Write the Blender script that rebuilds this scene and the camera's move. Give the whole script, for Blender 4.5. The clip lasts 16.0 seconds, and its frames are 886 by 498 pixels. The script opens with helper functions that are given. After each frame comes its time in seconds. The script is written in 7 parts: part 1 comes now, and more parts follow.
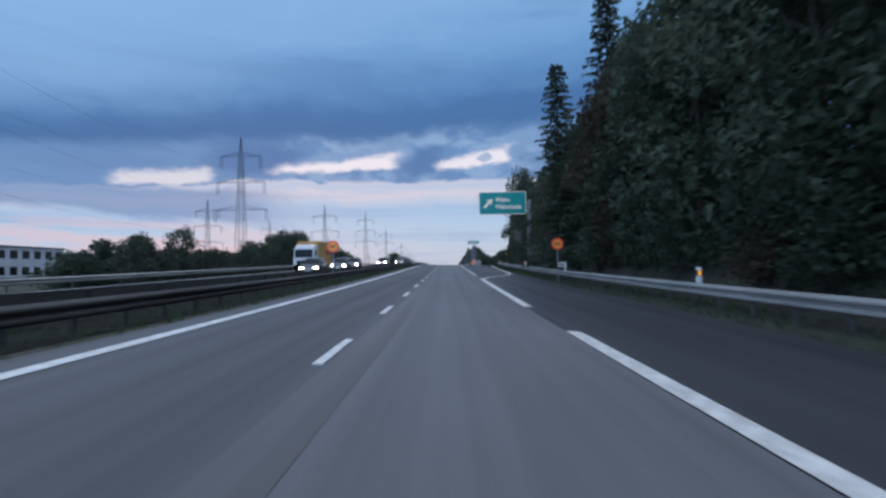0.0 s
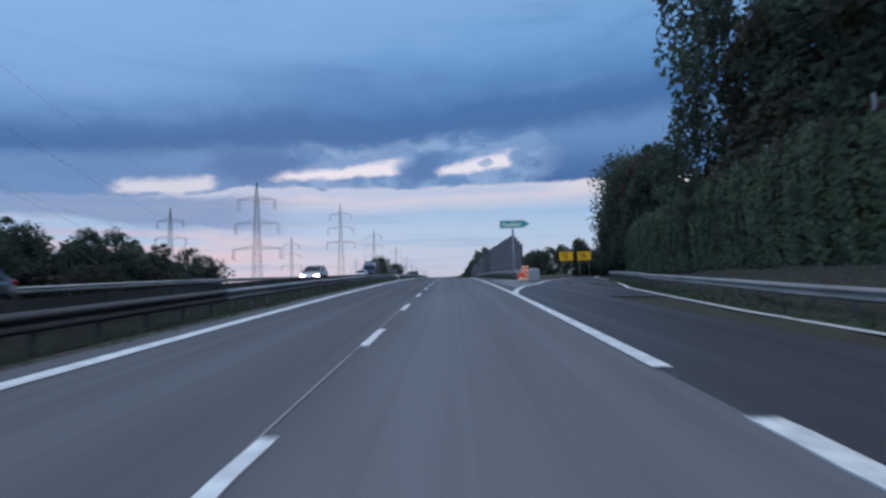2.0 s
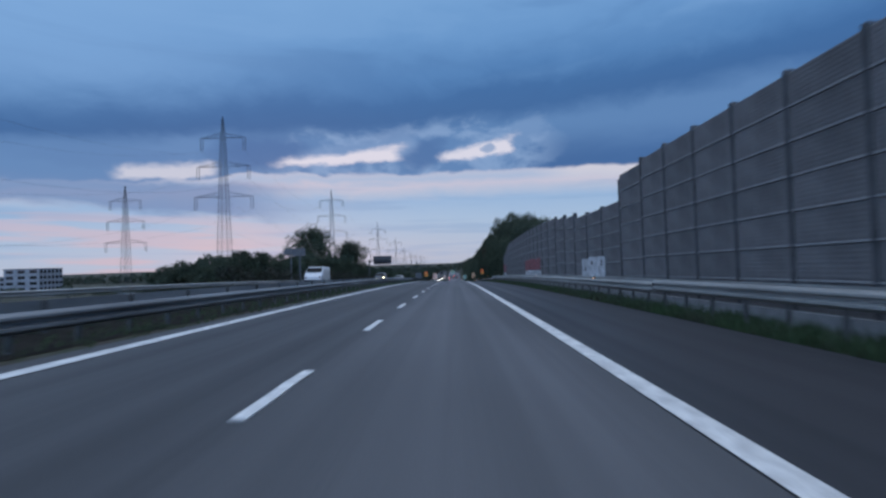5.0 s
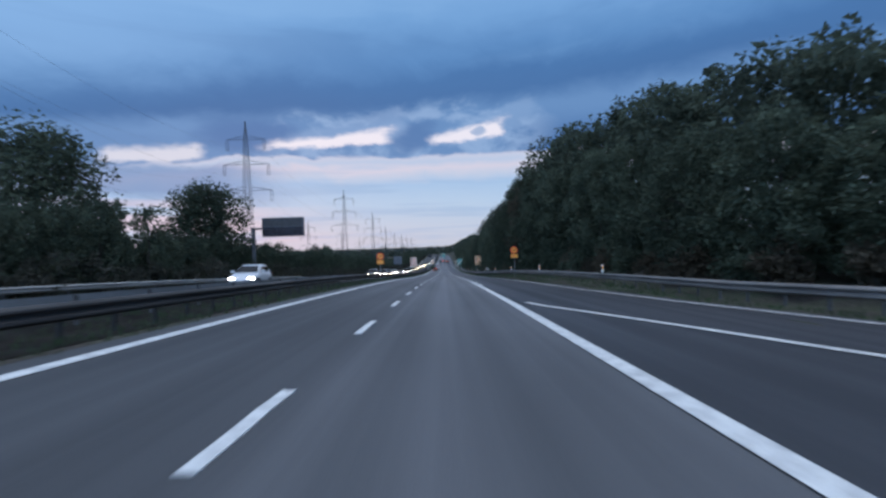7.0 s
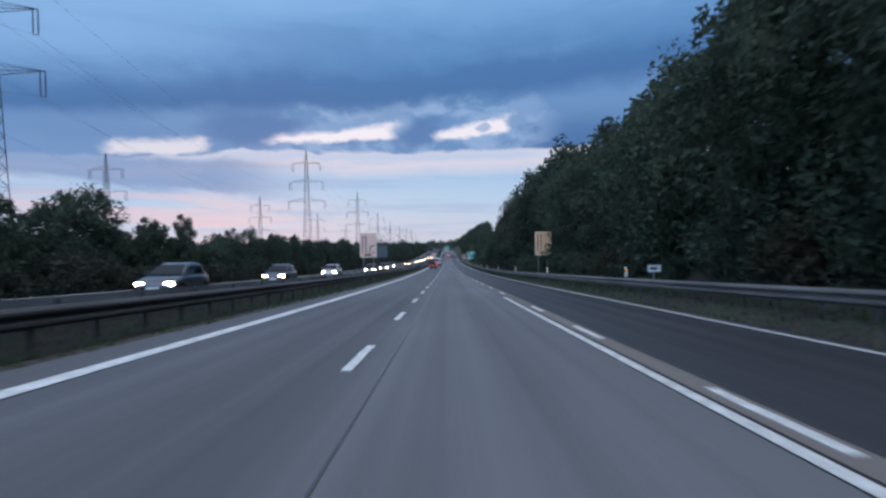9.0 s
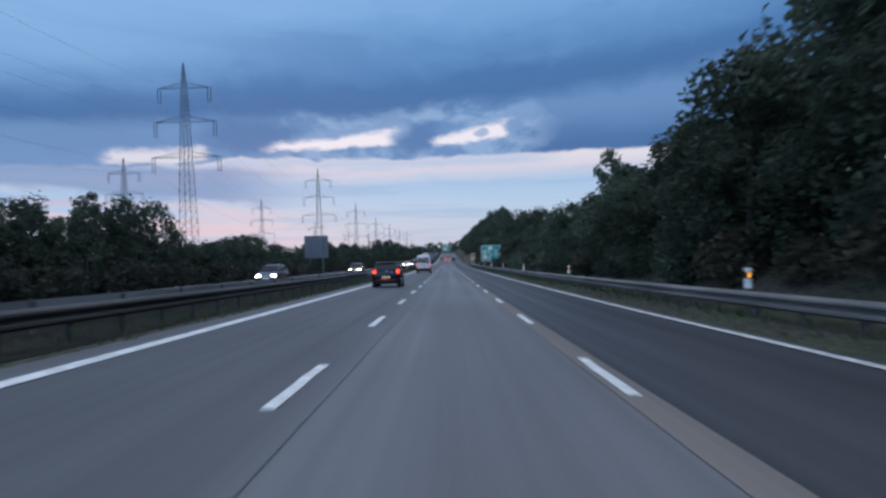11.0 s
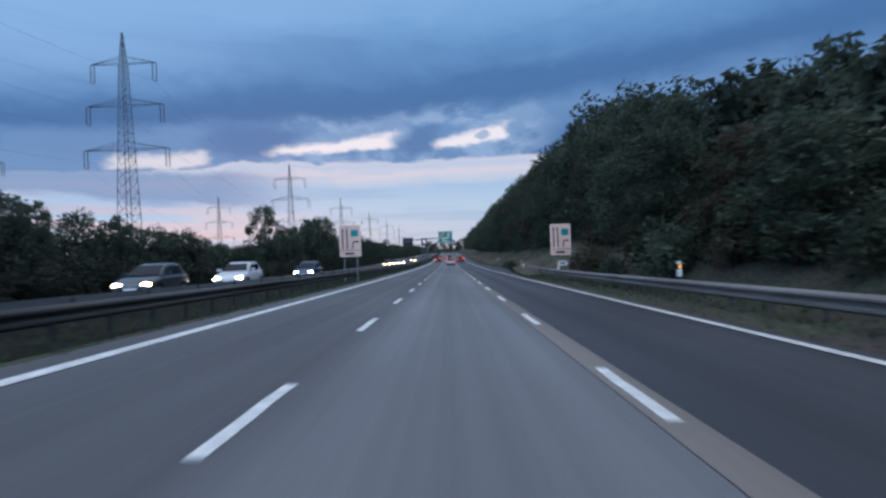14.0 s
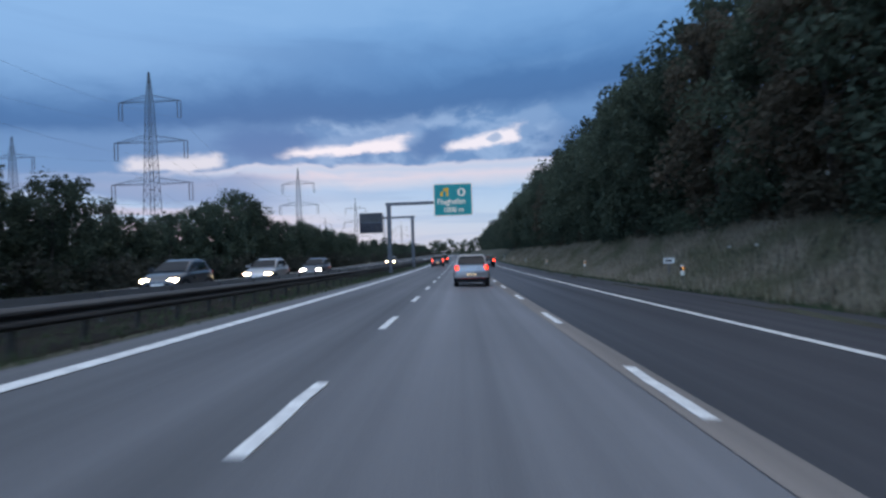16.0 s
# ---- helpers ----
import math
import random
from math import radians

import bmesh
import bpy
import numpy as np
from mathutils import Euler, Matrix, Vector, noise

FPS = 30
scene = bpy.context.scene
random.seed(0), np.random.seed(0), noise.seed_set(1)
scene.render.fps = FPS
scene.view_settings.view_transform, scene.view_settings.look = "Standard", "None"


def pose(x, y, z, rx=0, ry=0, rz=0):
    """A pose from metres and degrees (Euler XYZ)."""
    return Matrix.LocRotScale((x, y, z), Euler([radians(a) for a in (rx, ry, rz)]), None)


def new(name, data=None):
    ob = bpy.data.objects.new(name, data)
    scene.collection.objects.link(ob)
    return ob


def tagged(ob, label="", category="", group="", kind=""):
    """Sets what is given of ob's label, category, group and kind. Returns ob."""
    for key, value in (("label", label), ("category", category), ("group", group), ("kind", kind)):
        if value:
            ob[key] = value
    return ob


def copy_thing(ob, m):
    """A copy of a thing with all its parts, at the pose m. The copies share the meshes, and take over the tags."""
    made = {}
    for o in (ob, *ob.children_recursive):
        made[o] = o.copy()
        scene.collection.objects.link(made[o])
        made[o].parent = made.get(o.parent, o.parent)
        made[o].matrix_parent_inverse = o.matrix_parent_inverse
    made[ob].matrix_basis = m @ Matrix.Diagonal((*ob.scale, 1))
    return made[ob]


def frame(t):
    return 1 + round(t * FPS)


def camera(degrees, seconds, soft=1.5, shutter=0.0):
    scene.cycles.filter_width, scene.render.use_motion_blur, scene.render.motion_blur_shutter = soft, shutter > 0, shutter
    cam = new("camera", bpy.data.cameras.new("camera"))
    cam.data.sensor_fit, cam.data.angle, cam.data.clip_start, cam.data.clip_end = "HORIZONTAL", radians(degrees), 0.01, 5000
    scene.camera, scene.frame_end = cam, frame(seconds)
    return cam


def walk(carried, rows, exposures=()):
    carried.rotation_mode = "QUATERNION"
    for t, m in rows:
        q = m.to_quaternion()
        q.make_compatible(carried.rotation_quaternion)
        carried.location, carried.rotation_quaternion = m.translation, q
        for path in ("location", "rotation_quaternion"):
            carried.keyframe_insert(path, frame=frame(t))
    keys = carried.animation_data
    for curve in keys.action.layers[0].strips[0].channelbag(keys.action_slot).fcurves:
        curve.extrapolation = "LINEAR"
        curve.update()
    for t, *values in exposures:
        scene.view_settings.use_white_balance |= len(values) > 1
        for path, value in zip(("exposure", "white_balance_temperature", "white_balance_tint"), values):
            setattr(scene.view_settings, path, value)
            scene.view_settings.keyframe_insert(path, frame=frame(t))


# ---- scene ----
cam = camera(85.0, 16.0, soft=2.6, shutter=0.12)

# the drive: seconds, x, y, z, tilt, lean, heading
PATH = [
    (0.0, 1.608, 0.014, 1.201, 92.44, 1.09, 0.68),
    (0.5, 1.502, 18.512, 1.506, 92.68, 1.23, 1.65),
    (1.0, 1.280, 36.904, 1.926, 92.74, 1.59, 1.26),
    (1.5, 1.211, 54.860, 2.376, 92.93, 1.29, 0.77),
    (2.0, 1.332, 72.799, 2.835, 93.10, 1.66, 0.97),
    (2.5, 1.355, 91.112, 3.237, 92.82, 1.42, 0.73),
    (3.0, 1.432, 109.872, 3.506, 92.76, 0.99, 0.36),
    (3.2, 1.549, 117.401, 3.571, 92.34, 1.63, 0.67),
    (5.3, 1.756, 195.928, 3.130, 91.05, 1.58, 1.49),
    (5.5, 1.580, 203.485, 2.987, 90.17, 1.48, 2.27),
    (6.0, 1.225, 222.537, 2.553, 89.88, 1.82, 2.05),
    (6.5, 1.211, 241.207, 2.019, 89.65, 1.69, 0.11),
    (7.0, 1.556, 259.886, 1.374, 89.48, 1.75, 0.05),
    (7.5, 1.303, 278.591, 0.617, 89.38, 0.33, 1.13),
    (8.0, 1.300, 296.414, -0.244, 89.01, 0.46, 0.98),
    (8.5, 1.321, 313.467, -1.183, 88.81, 0.78, 1.40),
    (9.0, 1.227, 331.155, -2.214, 89.05, 0.96, 0.46),
    (11.3, 1.665, 418.001, -6.395, 89.68, 2.04, 0.65),
    (11.5, 1.694, 425.220, -6.671, 89.49, 2.30, 0.88),
    (12.0, 1.638, 442.833, -7.304, 89.72, 2.01, 0.93),
    (12.5, 1.865, 460.741, -7.907, 90.01, 2.51, 0.24),
    (13.0, 1.981, 479.200, -8.494, 89.86, 2.48, 0.70),
    (13.5, 1.812, 497.875, -9.049, 89.91, 2.33, 1.85),
    (14.0, 1.672, 516.471, -9.573, 89.96, 2.30, 0.67),
    (14.5, 1.869, 534.923, -10.075, 90.20, 2.34, 0.18),
    (15.0, 1.960, 553.580, -10.546, 90.20, 2.71, 1.16),
    (15.5, 1.812, 572.236, -10.976, 90.40, 2.41, 1.66),
    (16.0, 1.454, 590.711, -11.354, 90.32, 1.96, 2.01),
]
walk(cam, [(t, pose(x, y, z, rx, ry, rz)) for t, x, y, z, rx, ry, rz in PATH],
     [(0.0, 0.02, 6500, 10), (1.5, 0.0, 6450, 10), (2.4, -0.1, 6300, 10), (3.0, -0.2, 6250, 10), (5.4, -0.2, 6200, 10), (6.2, -0.1, 6250, 10), (7.0, 0.06, 6400, 10), (8.5, 0.1, 6500, 10),
      (9.2, 0.1, 6500, 10), (11.4, 0.04, 6500, 10), (12.5, 0.0, 6450, 10), (13.5, 0.03, 6500, 10), (15.0, 0.1, 6550, 10), (16.0, 0.12, 6550, 10)])

# ---- the lie of the land ----
# slope of the road in degrees along its length
SLOPES = [(-195, 0), (-58.7, 0.3), (0, 0.7), (17.6, 1.15), (36.2, 1.4), (71.4, 1.5), (89.1, 1.1), (114.5, 0.5), (191.8, -1.0),
          (254.4, -2.0), (306.3, -3.2), (323.9, -3.4), (409.1, -2.3), (451.2, -1.9), (523.6, -1.55), (578.4, -1.25), (685, 0), (6000, 0)]
_gy = np.arange(-195.0, 6000.0, 0.5)
_gs = np.interp(_gy, *zip(*SLOPES))
_gz = np.concatenate([[0], np.cumsum(0.5 * np.tan(np.radians((_gs[1:] + _gs[:-1]) / 2)))])
_gz -= np.interp(0, _gy, _gz)
_heights = _gz.tolist()
CROSS = -0.0314


def zr(y):
    """Height of the road's axis at y."""
    u = min(max((y + 195.0) * 2, 0.0), len(_heights) - 1.001)
    i = int(u)
    return _heights[i] + (_heights[i + 1] - _heights[i]) * (u - i)


def zroad(x, y):
    """Height of the asphalt of our carriageway."""
    return zr(y) + CROSS * x


# outer edge of the asphalt on our side, and the foot of the bank behind it
EDGE = [(-60, 7.8), (30, 7.8), (44, 7.6), (56, 8.1), (66, 8.5), (76, 9.1), (86, 9.5), (100, 11.6), (106, 12.9), (130, 18.6), (150, 25), (168, 32)]
MAIN_EDGE = [(-60, 7.8), (60, 8.0), (112, 7.2), (116, 7.2), (122, 7.0), (140, 7.4), (262, 7.4), (266, 8.0), (270, 11.2), (276, 10.0), (300, 8.8), (345, 8.5),
             (420, 7.2), (552, 7.2), (566, 8.0), (580, 9.5), (600, 10.4), (625, 9.6), (6000, 9.2)]
BANK = [(-60, 9.0), (30, 9.2), (60, 9.6), (76, 10.2), (86, 10.8), (100, 13.4), (110, 15.8), (130, 20.5), (150, 27), (168, 34), (176, 34), (182, 13),
        (244, 13), (252, 30), (262, 24), (270, 15), (280, 12.2), (300, 11.4), (345, 10.0), (420, 9.0), (479, 9.0), (486, 12.2), (505, 12.4), (514, 9.2), (555, 8.9), (566, 9.2), (580, 10.4), (600, 11.2), (625, 10.4), (6000, 10.0)]
RISE = [(-60, 1.2), (55, 1.2), (68, 1.1), (150, 1.1), (170, 0.2), (265, 0.3), (290, 0.9), (530, 1.0), (560, 2.6), (6000, 2.6)]


def lut(table, y):
    """The value at y of a table of (place, value), straight between its rows."""
    if y <= table[0][0]:
        return table[0][1]
    for (a, u), (b, v) in zip(table, table[1:]):
        if y <= b:
            return u + (v - u) * (y - a) / (b - a)
    return table[-1][1]


# the verge under the outer rail stands a little proud of the road
# the median, the other carriageway and the fields beyond
FIELD = [(-600, -1.6), (-120, -1.2), (-40, -0.7), (-24, -0.3), (-19.5, 0.0), (-18.6, 0.12), (-7.4, 0.16), (-6.4, 0.02), (-5.2, 0.04), (-4.4, 0.108)]
BRIM = [(90, 0.2), (100, 0.0), (276, 0.0), (290, 0.2), (540, 0.22), (560, 0.0)]
VERGE = [(276, 0), (300, 0.22), (322, 0.36), (342, 0.26), (400, 0.0)]


def zground(x, y):
    b = zr(y)
    edge = lut(BANK, y)
    if x > 4 and (y < 100 or y > 276):
        k = min(1, max(0, (x - lut(EDGE if y < 100 else MAIN_EDGE, y) - 0.1) / 0.9))
        b += (lut(VERGE, y) + lut(BRIM, y)) * k * k * (3 - 2 * k)
    if x > edge:
        rise = lut(RISE, y)
        span = 2.2 if y < 540 else 5.0
        k = min(1, (x - edge) / span)
        k = k * k * (3 - 2 * k)
        return b + CROSS * min(edge, 14) - 0.03 + rise * k + 0.035 * max(0, min(x, 90) - edge - span)
    if x > -4.4:
        return b + CROSS * min(x, 14) - 0.03
    return b + lut(FIELD, x)


# ---- sky ----
def build_sky():
    w = bpy.data.worlds.new("dusk_sky")
    w.use_nodes = True
    scene.world = w
    nt = w.node_tree
    N, L = nt.nodes, nt.links
    N.clear()

    def math_(op, a, b=None, c=None, clamp=False):
        n = N.new("ShaderNodeMath")
        n.operation, n.use_clamp = op, clamp
        for i, v in enumerate((a, b, c)):
            if v is None:
                continue
            if isinstance(v, (int, float)):
                n.inputs[i].default_value = v
            else:
                L.new(v, n.inputs[i])
        return n.outputs[0]

    def smooth(v, a, b, lo=0.0, hi=1.0):
        n = N.new("ShaderNodeMapRange")
        n.interpolation_type = "SMOOTHSTEP"
        L.new(v, n.inputs[0])
        for i, q in enumerate((a, b, lo, hi)):
            n.inputs[1 + i].default_value = q
        return n.outputs[0]

    def mixc(f, a, b):
        n = N.new("ShaderNodeMix")
        n.data_type = "RGBA"
        if isinstance(f, float):
            n.inputs[0].default_value = f
        else:
            L.new(f, n.inputs[0])
        for s, v in ((6, a), (7, b)):
            if isinstance(v, tuple):
                n.inputs[s].default_value = (*v, 1)
            else:
                L.new(v, n.inputs[s])
        return n.outputs[2]

    tc = N.new("ShaderNodeTexCoord")
    sep = N.new("ShaderNodeSeparateXYZ")
    L.new(tc.outputs["Generated"], sep.inputs[0])
    X, Y, Z = sep.outputs
    az = math_("MULTIPLY", math_("ARCTAN2", X, Y), 57.29578)
    el = math_("MULTIPLY", math_("ARCSINE", Z), 57.29578)

    def cloud(sx, sy, detail, seed, rough=0.55, warp=0.0):
        v = N.new("ShaderNodeCombineXYZ")
        L.new(math_("MULTIPLY", az, sx), v.inputs[0])
        L.new(math_("MULTIPLY", el, sy), v.inputs[1])
        v.inputs[2].default_value = seed
        n = N.new("ShaderNodeTexNoise")
        n.inputs["Scale"].default_value = 1.0
        n.inputs["Detail"].default_value = detail
        n.inputs["Roughness"].default_value = rough
        n.inputs["Distortion"].default_value = warp
        L.new(v.outputs[0], n.inputs["Vector"])
        return n.outputs[0]

    soft = cloud(0.05, 0.085, 5, 3.1, 0.55, 0.5)
    mid = cloud(0.13, 0.24, 6, 8.4, 0.58, 0.7)
    fine = cloud(0.42, 0.75, 5, 1.7, 0.6, 0.4)

    def off(v, k):
        return math_("MULTIPLY", math_("SUBTRACT", v, 0.5), k)

    def along(points, lo, hi):
        """A height in degrees that changes with the bearing; points of (bearing, height)."""
        r = N.new("ShaderNodeValToRGB")
        L.new(math_("DIVIDE", math_("ADD", az, 90.0), 180.0, clamp=True), r.inputs[0])
        e = r.color_ramp.elements
        while len(e) < len(points):
            e.new(0.5)
        for q, (a, h) in zip(e, points):
            k = (h - lo) / (hi - lo)
            q.position, q.color = (a + 90) / 180, (k, k, k, 1)
        return math_("ADD", math_("MULTIPLY", r.outputs[0], hi - lo), lo)

    def blend(amount, colour):
        nonlocal col
        col = mixc(amount, col, colour)

    # the high deck: dark along its lower edge, thinner and paler above
    edge = along([(-90, 9.0), (-44, 12.0), (-31, 14.1), (-16, 15.7), (0, 16.7), (16, 17.3), (43, 17.6), (90, 17.0)], 0, 30)
    foot = along([(-90, 7.0), (-42, 8.6), (-34, 8.9), (-24, 10.0), (-12, 10.5), (6, 10.5), (16, 10.35), (26, 9.85), (38, 9.2), (90, 8.5)], 0, 30)
    rough_ = math_("ADD", off(soft, 3.6), math_("ADD", off(mid, 2.6), off(fine, 0.7)))
    v = math_("ADD", math_("SUBTRACT", el, edge), rough_)
    ramp = N.new("ShaderNodeValToRGB")
    L.new(math_("DIVIDE", math_("ADD", v, 10.0), 90.0, clamp=True), ramp.inputs[0])
    stops = [(-10, (0.125, 0.25, 0.49)), (-1.6, (0.128, 0.258, 0.50)), (0.5, (0.062, 0.162, 0.375)), (2.2, (0.064, 0.172, 0.395)), (4.6, (0.105, 0.25, 0.515)), (8.5, (0.165, 0.345, 0.64)),
             (14, (0.22, 0.42, 0.72)), (26, (0.42, 0.56, 0.82)), (44, (1.05, 1.08, 1.2)), (80, (1.4, 1.4, 1.45))]
    cr = ramp.color_ramp
    while len(cr.elements) < len(stops):
        cr.elements.new(0.5)
    for e, (a, c) in zip(cr.elements, stops):
        e.position, e.color = (a + 10) / 90, (*c, 1)
    col = ramp.outputs[0]
    # soft lighter and darker folds on the deck, drawn out along it
    fold = cloud(0.035, 0.16, 4, 4.2, 0.5, 0.6)
    high = smooth(v, 2.0, 6.0)
    blend(math_("MULTIPLY", math_("MULTIPLY", smooth(fold, 0.50, 0.66), high), 0.38), (0.24, 0.44, 0.74))
    blend(math_("MULTIPLY", math_("MULTIPLY", smooth(fold, 0.48, 0.34), high), 0.42), (0.085, 0.205, 0.445))
    # thinner cloud over the left
    blend(math_("MULTIPLY", math_("MULTIPLY", smooth(az, -4.0, -42.0), smooth(v, 0.8, 6.5)), 0.55), (0.27, 0.47, 0.78))

    # the layer under the deck: pale veils, dark heaps, a dark foot on the right
    under = smooth(v, 0.3, -1.2)
    w = math_("SUBTRACT", el, foot)
    blend(math_("MULTIPLY", under, math_("MULTIPLY", smooth(az, 5.0, 13.0), smooth(math_("ADD", w, off(mid, 2.0)), 5.0, 0.4))), (0.062, 0.155, 0.365))
    blend(math_("MULTIPLY", under, math_("MULTIPLY", smooth(az, -20.0, -30.0), 0.35)), (0.16, 0.30, 0.56))
    veil = math_("MULTIPLY", smooth(cloud(0.20, 0.32, 5, 7.7, 0.56, 0.25), 0.46, 0.62), math_("MULTIPLY", smooth(az, -24.0, -15.0), smooth(az, 15.0, 8.0)))
    blend(math_("MULTIPLY", math_("MULTIPLY", veil, under), 0.62), (0.32, 0.46, 0.70))

    # openings and heaps, torn at their edges
    torn = cloud(0.30, 0.75, 6, 6.6, 0.60, 0.15)
    wa = math_("ADD", az, math_("ADD", off(mid, 2.4), off(torn, 3.0)))
    we = math_("ADD", el, math_("ADD", off(torn, 1.5), off(fine, 1.1)))

    def heap(a0, e0, ra, re, tilt, amount, colour):
        da = math_("SUBTRACT", wa, a0)
        de = math_("SUBTRACT", math_("SUBTRACT", we, e0), math_("MULTIPLY", da, tilt))
        r = math_("ADD", math_("POWER", math_("ABSOLUTE", math_("DIVIDE", da, ra)), 2.0), math_("POWER", math_("ABSOLUTE", math_("DIVIDE", de, re)), 2.0))
        blend(math_("MULTIPLY", smooth(r, 1.3, 0.15), amount), colour)

    def opening(a0, a1, base, rise, t0, t1, amount, colour):
        """A wedge from bearing a0 to a1 on a rising base, thickening from t0 to t1 degrees."""
        u = math_("DIVIDE", math_("SUBTRACT", wa, a0), a1 - a0)
        h = math_("SUBTRACT", math_("SUBTRACT", we, base), math_("MULTIPLY", u, rise))
        top = math_("ADD", math_("MULTIPLY", u, t1 - t0), t0)
        m = math_("MULTIPLY", smooth(h, -0.30, 0.30), smooth(math_("SUBTRACT", top, h), -0.35, 0.5))
        m = math_("MULTIPLY", m, math_("MULTIPLY", smooth(u, -0.06, 0.14), smooth(u, 1.05, 0.90)))
        blend(math_("MULTIPLY", m, amount), colour)

    heap(-21.5, 12.4, 6.0, 1.9, 0.05, 0.8, (0.075, 0.175, 0.40))
    heap(-3.0, 12.6, 3.0, 1.9, 0.35, 0.8, (0.080, 0.18, 0.40))
    heap(-36.0, 11.0, 9.0, 1.2, 0.04, 0.5, (0.12, 0.24, 0.48))
    opening(-17.5, -3.5, 11.6, 1.2, 1.2, 3.4, 0.34, (0.34, 0.47, 0.71))
    opening(0.0, 11.0, 12.0, 1.4, 1.2, 3.4, 0.34, (0.31, 0.45, 0.69))

    # the clear, pale strip below
    e3 = math_("ADD", math_("SUBTRACT", math_("ADD", el, 10.5), foot), math_("ADD", math_("MULTIPLY", off(mid, 3.0), smooth(az, 12.0, -14.0, 0.14, 1.0)), off(fine, 0.7)))
    strip = smooth(e3, 10.75, 10.25)
    pale = N.new("ShaderNodeValToRGB")
    L.new(math_("DIVIDE", math_("ADD", e3, 2.0), 14.0, clamp=True), pale.inputs[0])
    ps = [(-2, (0.545, 0.556, 0.632)), (1.5, (0.512, 0.578, 0.709)), (5.0, (0.43, 0.57, 0.76)), (7.3, (0.36, 0.52, 0.75)), (8.3, (0.50, 0.57, 0.73)), (9.1, (0.62, 0.60, 0.72)), (9.8, (0.46, 0.55, 0.73)), (10.6, (0.56, 0.58, 0.72))]
    pr = pale.color_ramp
    while len(pr.elements) < len(ps):
        pr.elements.new(0.5)
    for e, (a, c) in zip(pr.elements, ps):
        e.position, e.color = (a + 2) / 14, (*c, 1)
    streak = smooth(cloud(0.05, 0.9, 4, 5.5, 0.5), 0.50, 0.64)
    pcol = mixc(math_("MULTIPLY", math_("MULTIPLY", streak, smooth(el, 9.2, 8.0)), 0.45), pale.outputs[0], (0.28, 0.43, 0.66))
    bright = math_("MULTIPLY", smooth(az, 8.0, 16.0), smooth(e3, 8.6, 10.0))
    pcol = mixc(math_("MULTIPLY", bright, 0.7), pcol, (0.78, 0.72, 0.76))
    rosy = math_("MULTIPLY", smooth(cloud(0.06, 0.8, 3, 2.2), 0.44, 0.58), math_("MULTIPLY", smooth(az, -10.0, -30.0), smooth(el, 7.5, 3.5)))
    pcol = mixc(math_("MULTIPLY", rosy, 0.45), pcol, (0.80, 0.52, 0.55))
    col = mixc(strip, col, pcol)
    # a bank of blue cloud low on the left
    low_line = math_("ADD", el, math_("ADD", off(mid, 2.4), off(fine, 0.6)))
    lowbank = math_("MULTIPLY", smooth(math_("ADD", low_line, math_("MULTIPLY", az, 0.05)), 3.7, 4.6), smooth(low_line, 9.5, 8.5))
    blend(math_("MULTIPLY", math_("MULTIPLY", lowbank, smooth(az, -15.0, -26.0)), 0.8), (0.16, 0.28, 0.52))

    opening(-20.5, -5.4, 11.0, 0.9, 0.7, 1.95, 0.95, (0.86, 0.80, 0.87))
    opening(-1.2, 7.6, 11.8, 0.6, 0.9, 2.0, 0.9, (0.86, 0.81, 0.88))
    opening(-35.5, -25.8, 8.9, 0.9, 1.3, 1.6, 0.85, (0.74, 0.72, 0.80))
    heap(4.6, 13.0, 0.9, 0.6, 0.1, 0.75, (0.22, 0.35, 0.58))
    # the unseen sky behind the drive is raised, added to light rear-facing surfaces
    back = smooth(Y, 0.2, -0.6, 1.0, 2.8)
    vm = N.new("ShaderNodeVectorMath")
    vm.operation = "SCALE"
    L.new(col, vm.inputs[0])
    L.new(back, vm.inputs[3])
    col = vm.outputs[0]
    # clear air above the haze
    nish = N.new("ShaderNodeTexSky")
    nish.sky_type, nish.sun_disc = "NISHITA", False
    nish.sun_elevation, nish.sun_rotation = radians(0.5), radians(-20)
    add = N.new("ShaderNodeMix")
    add.data_type, add.blend_type = "RGBA", "ADD"
    add.inputs[0].default_value = 0.01
    L.new(col, add.inputs[6])
    L.new(nish.outputs[0], add.inputs[7])
    bg = N.new("ShaderNodeBackground")
    L.new(add.outputs[2], bg.inputs[0])
    bg.inputs[1].default_value = 1.0
    out = N.new("ShaderNodeOutputWorld")
    L.new(bg.outputs[0], out.inputs[0])


build_sky()


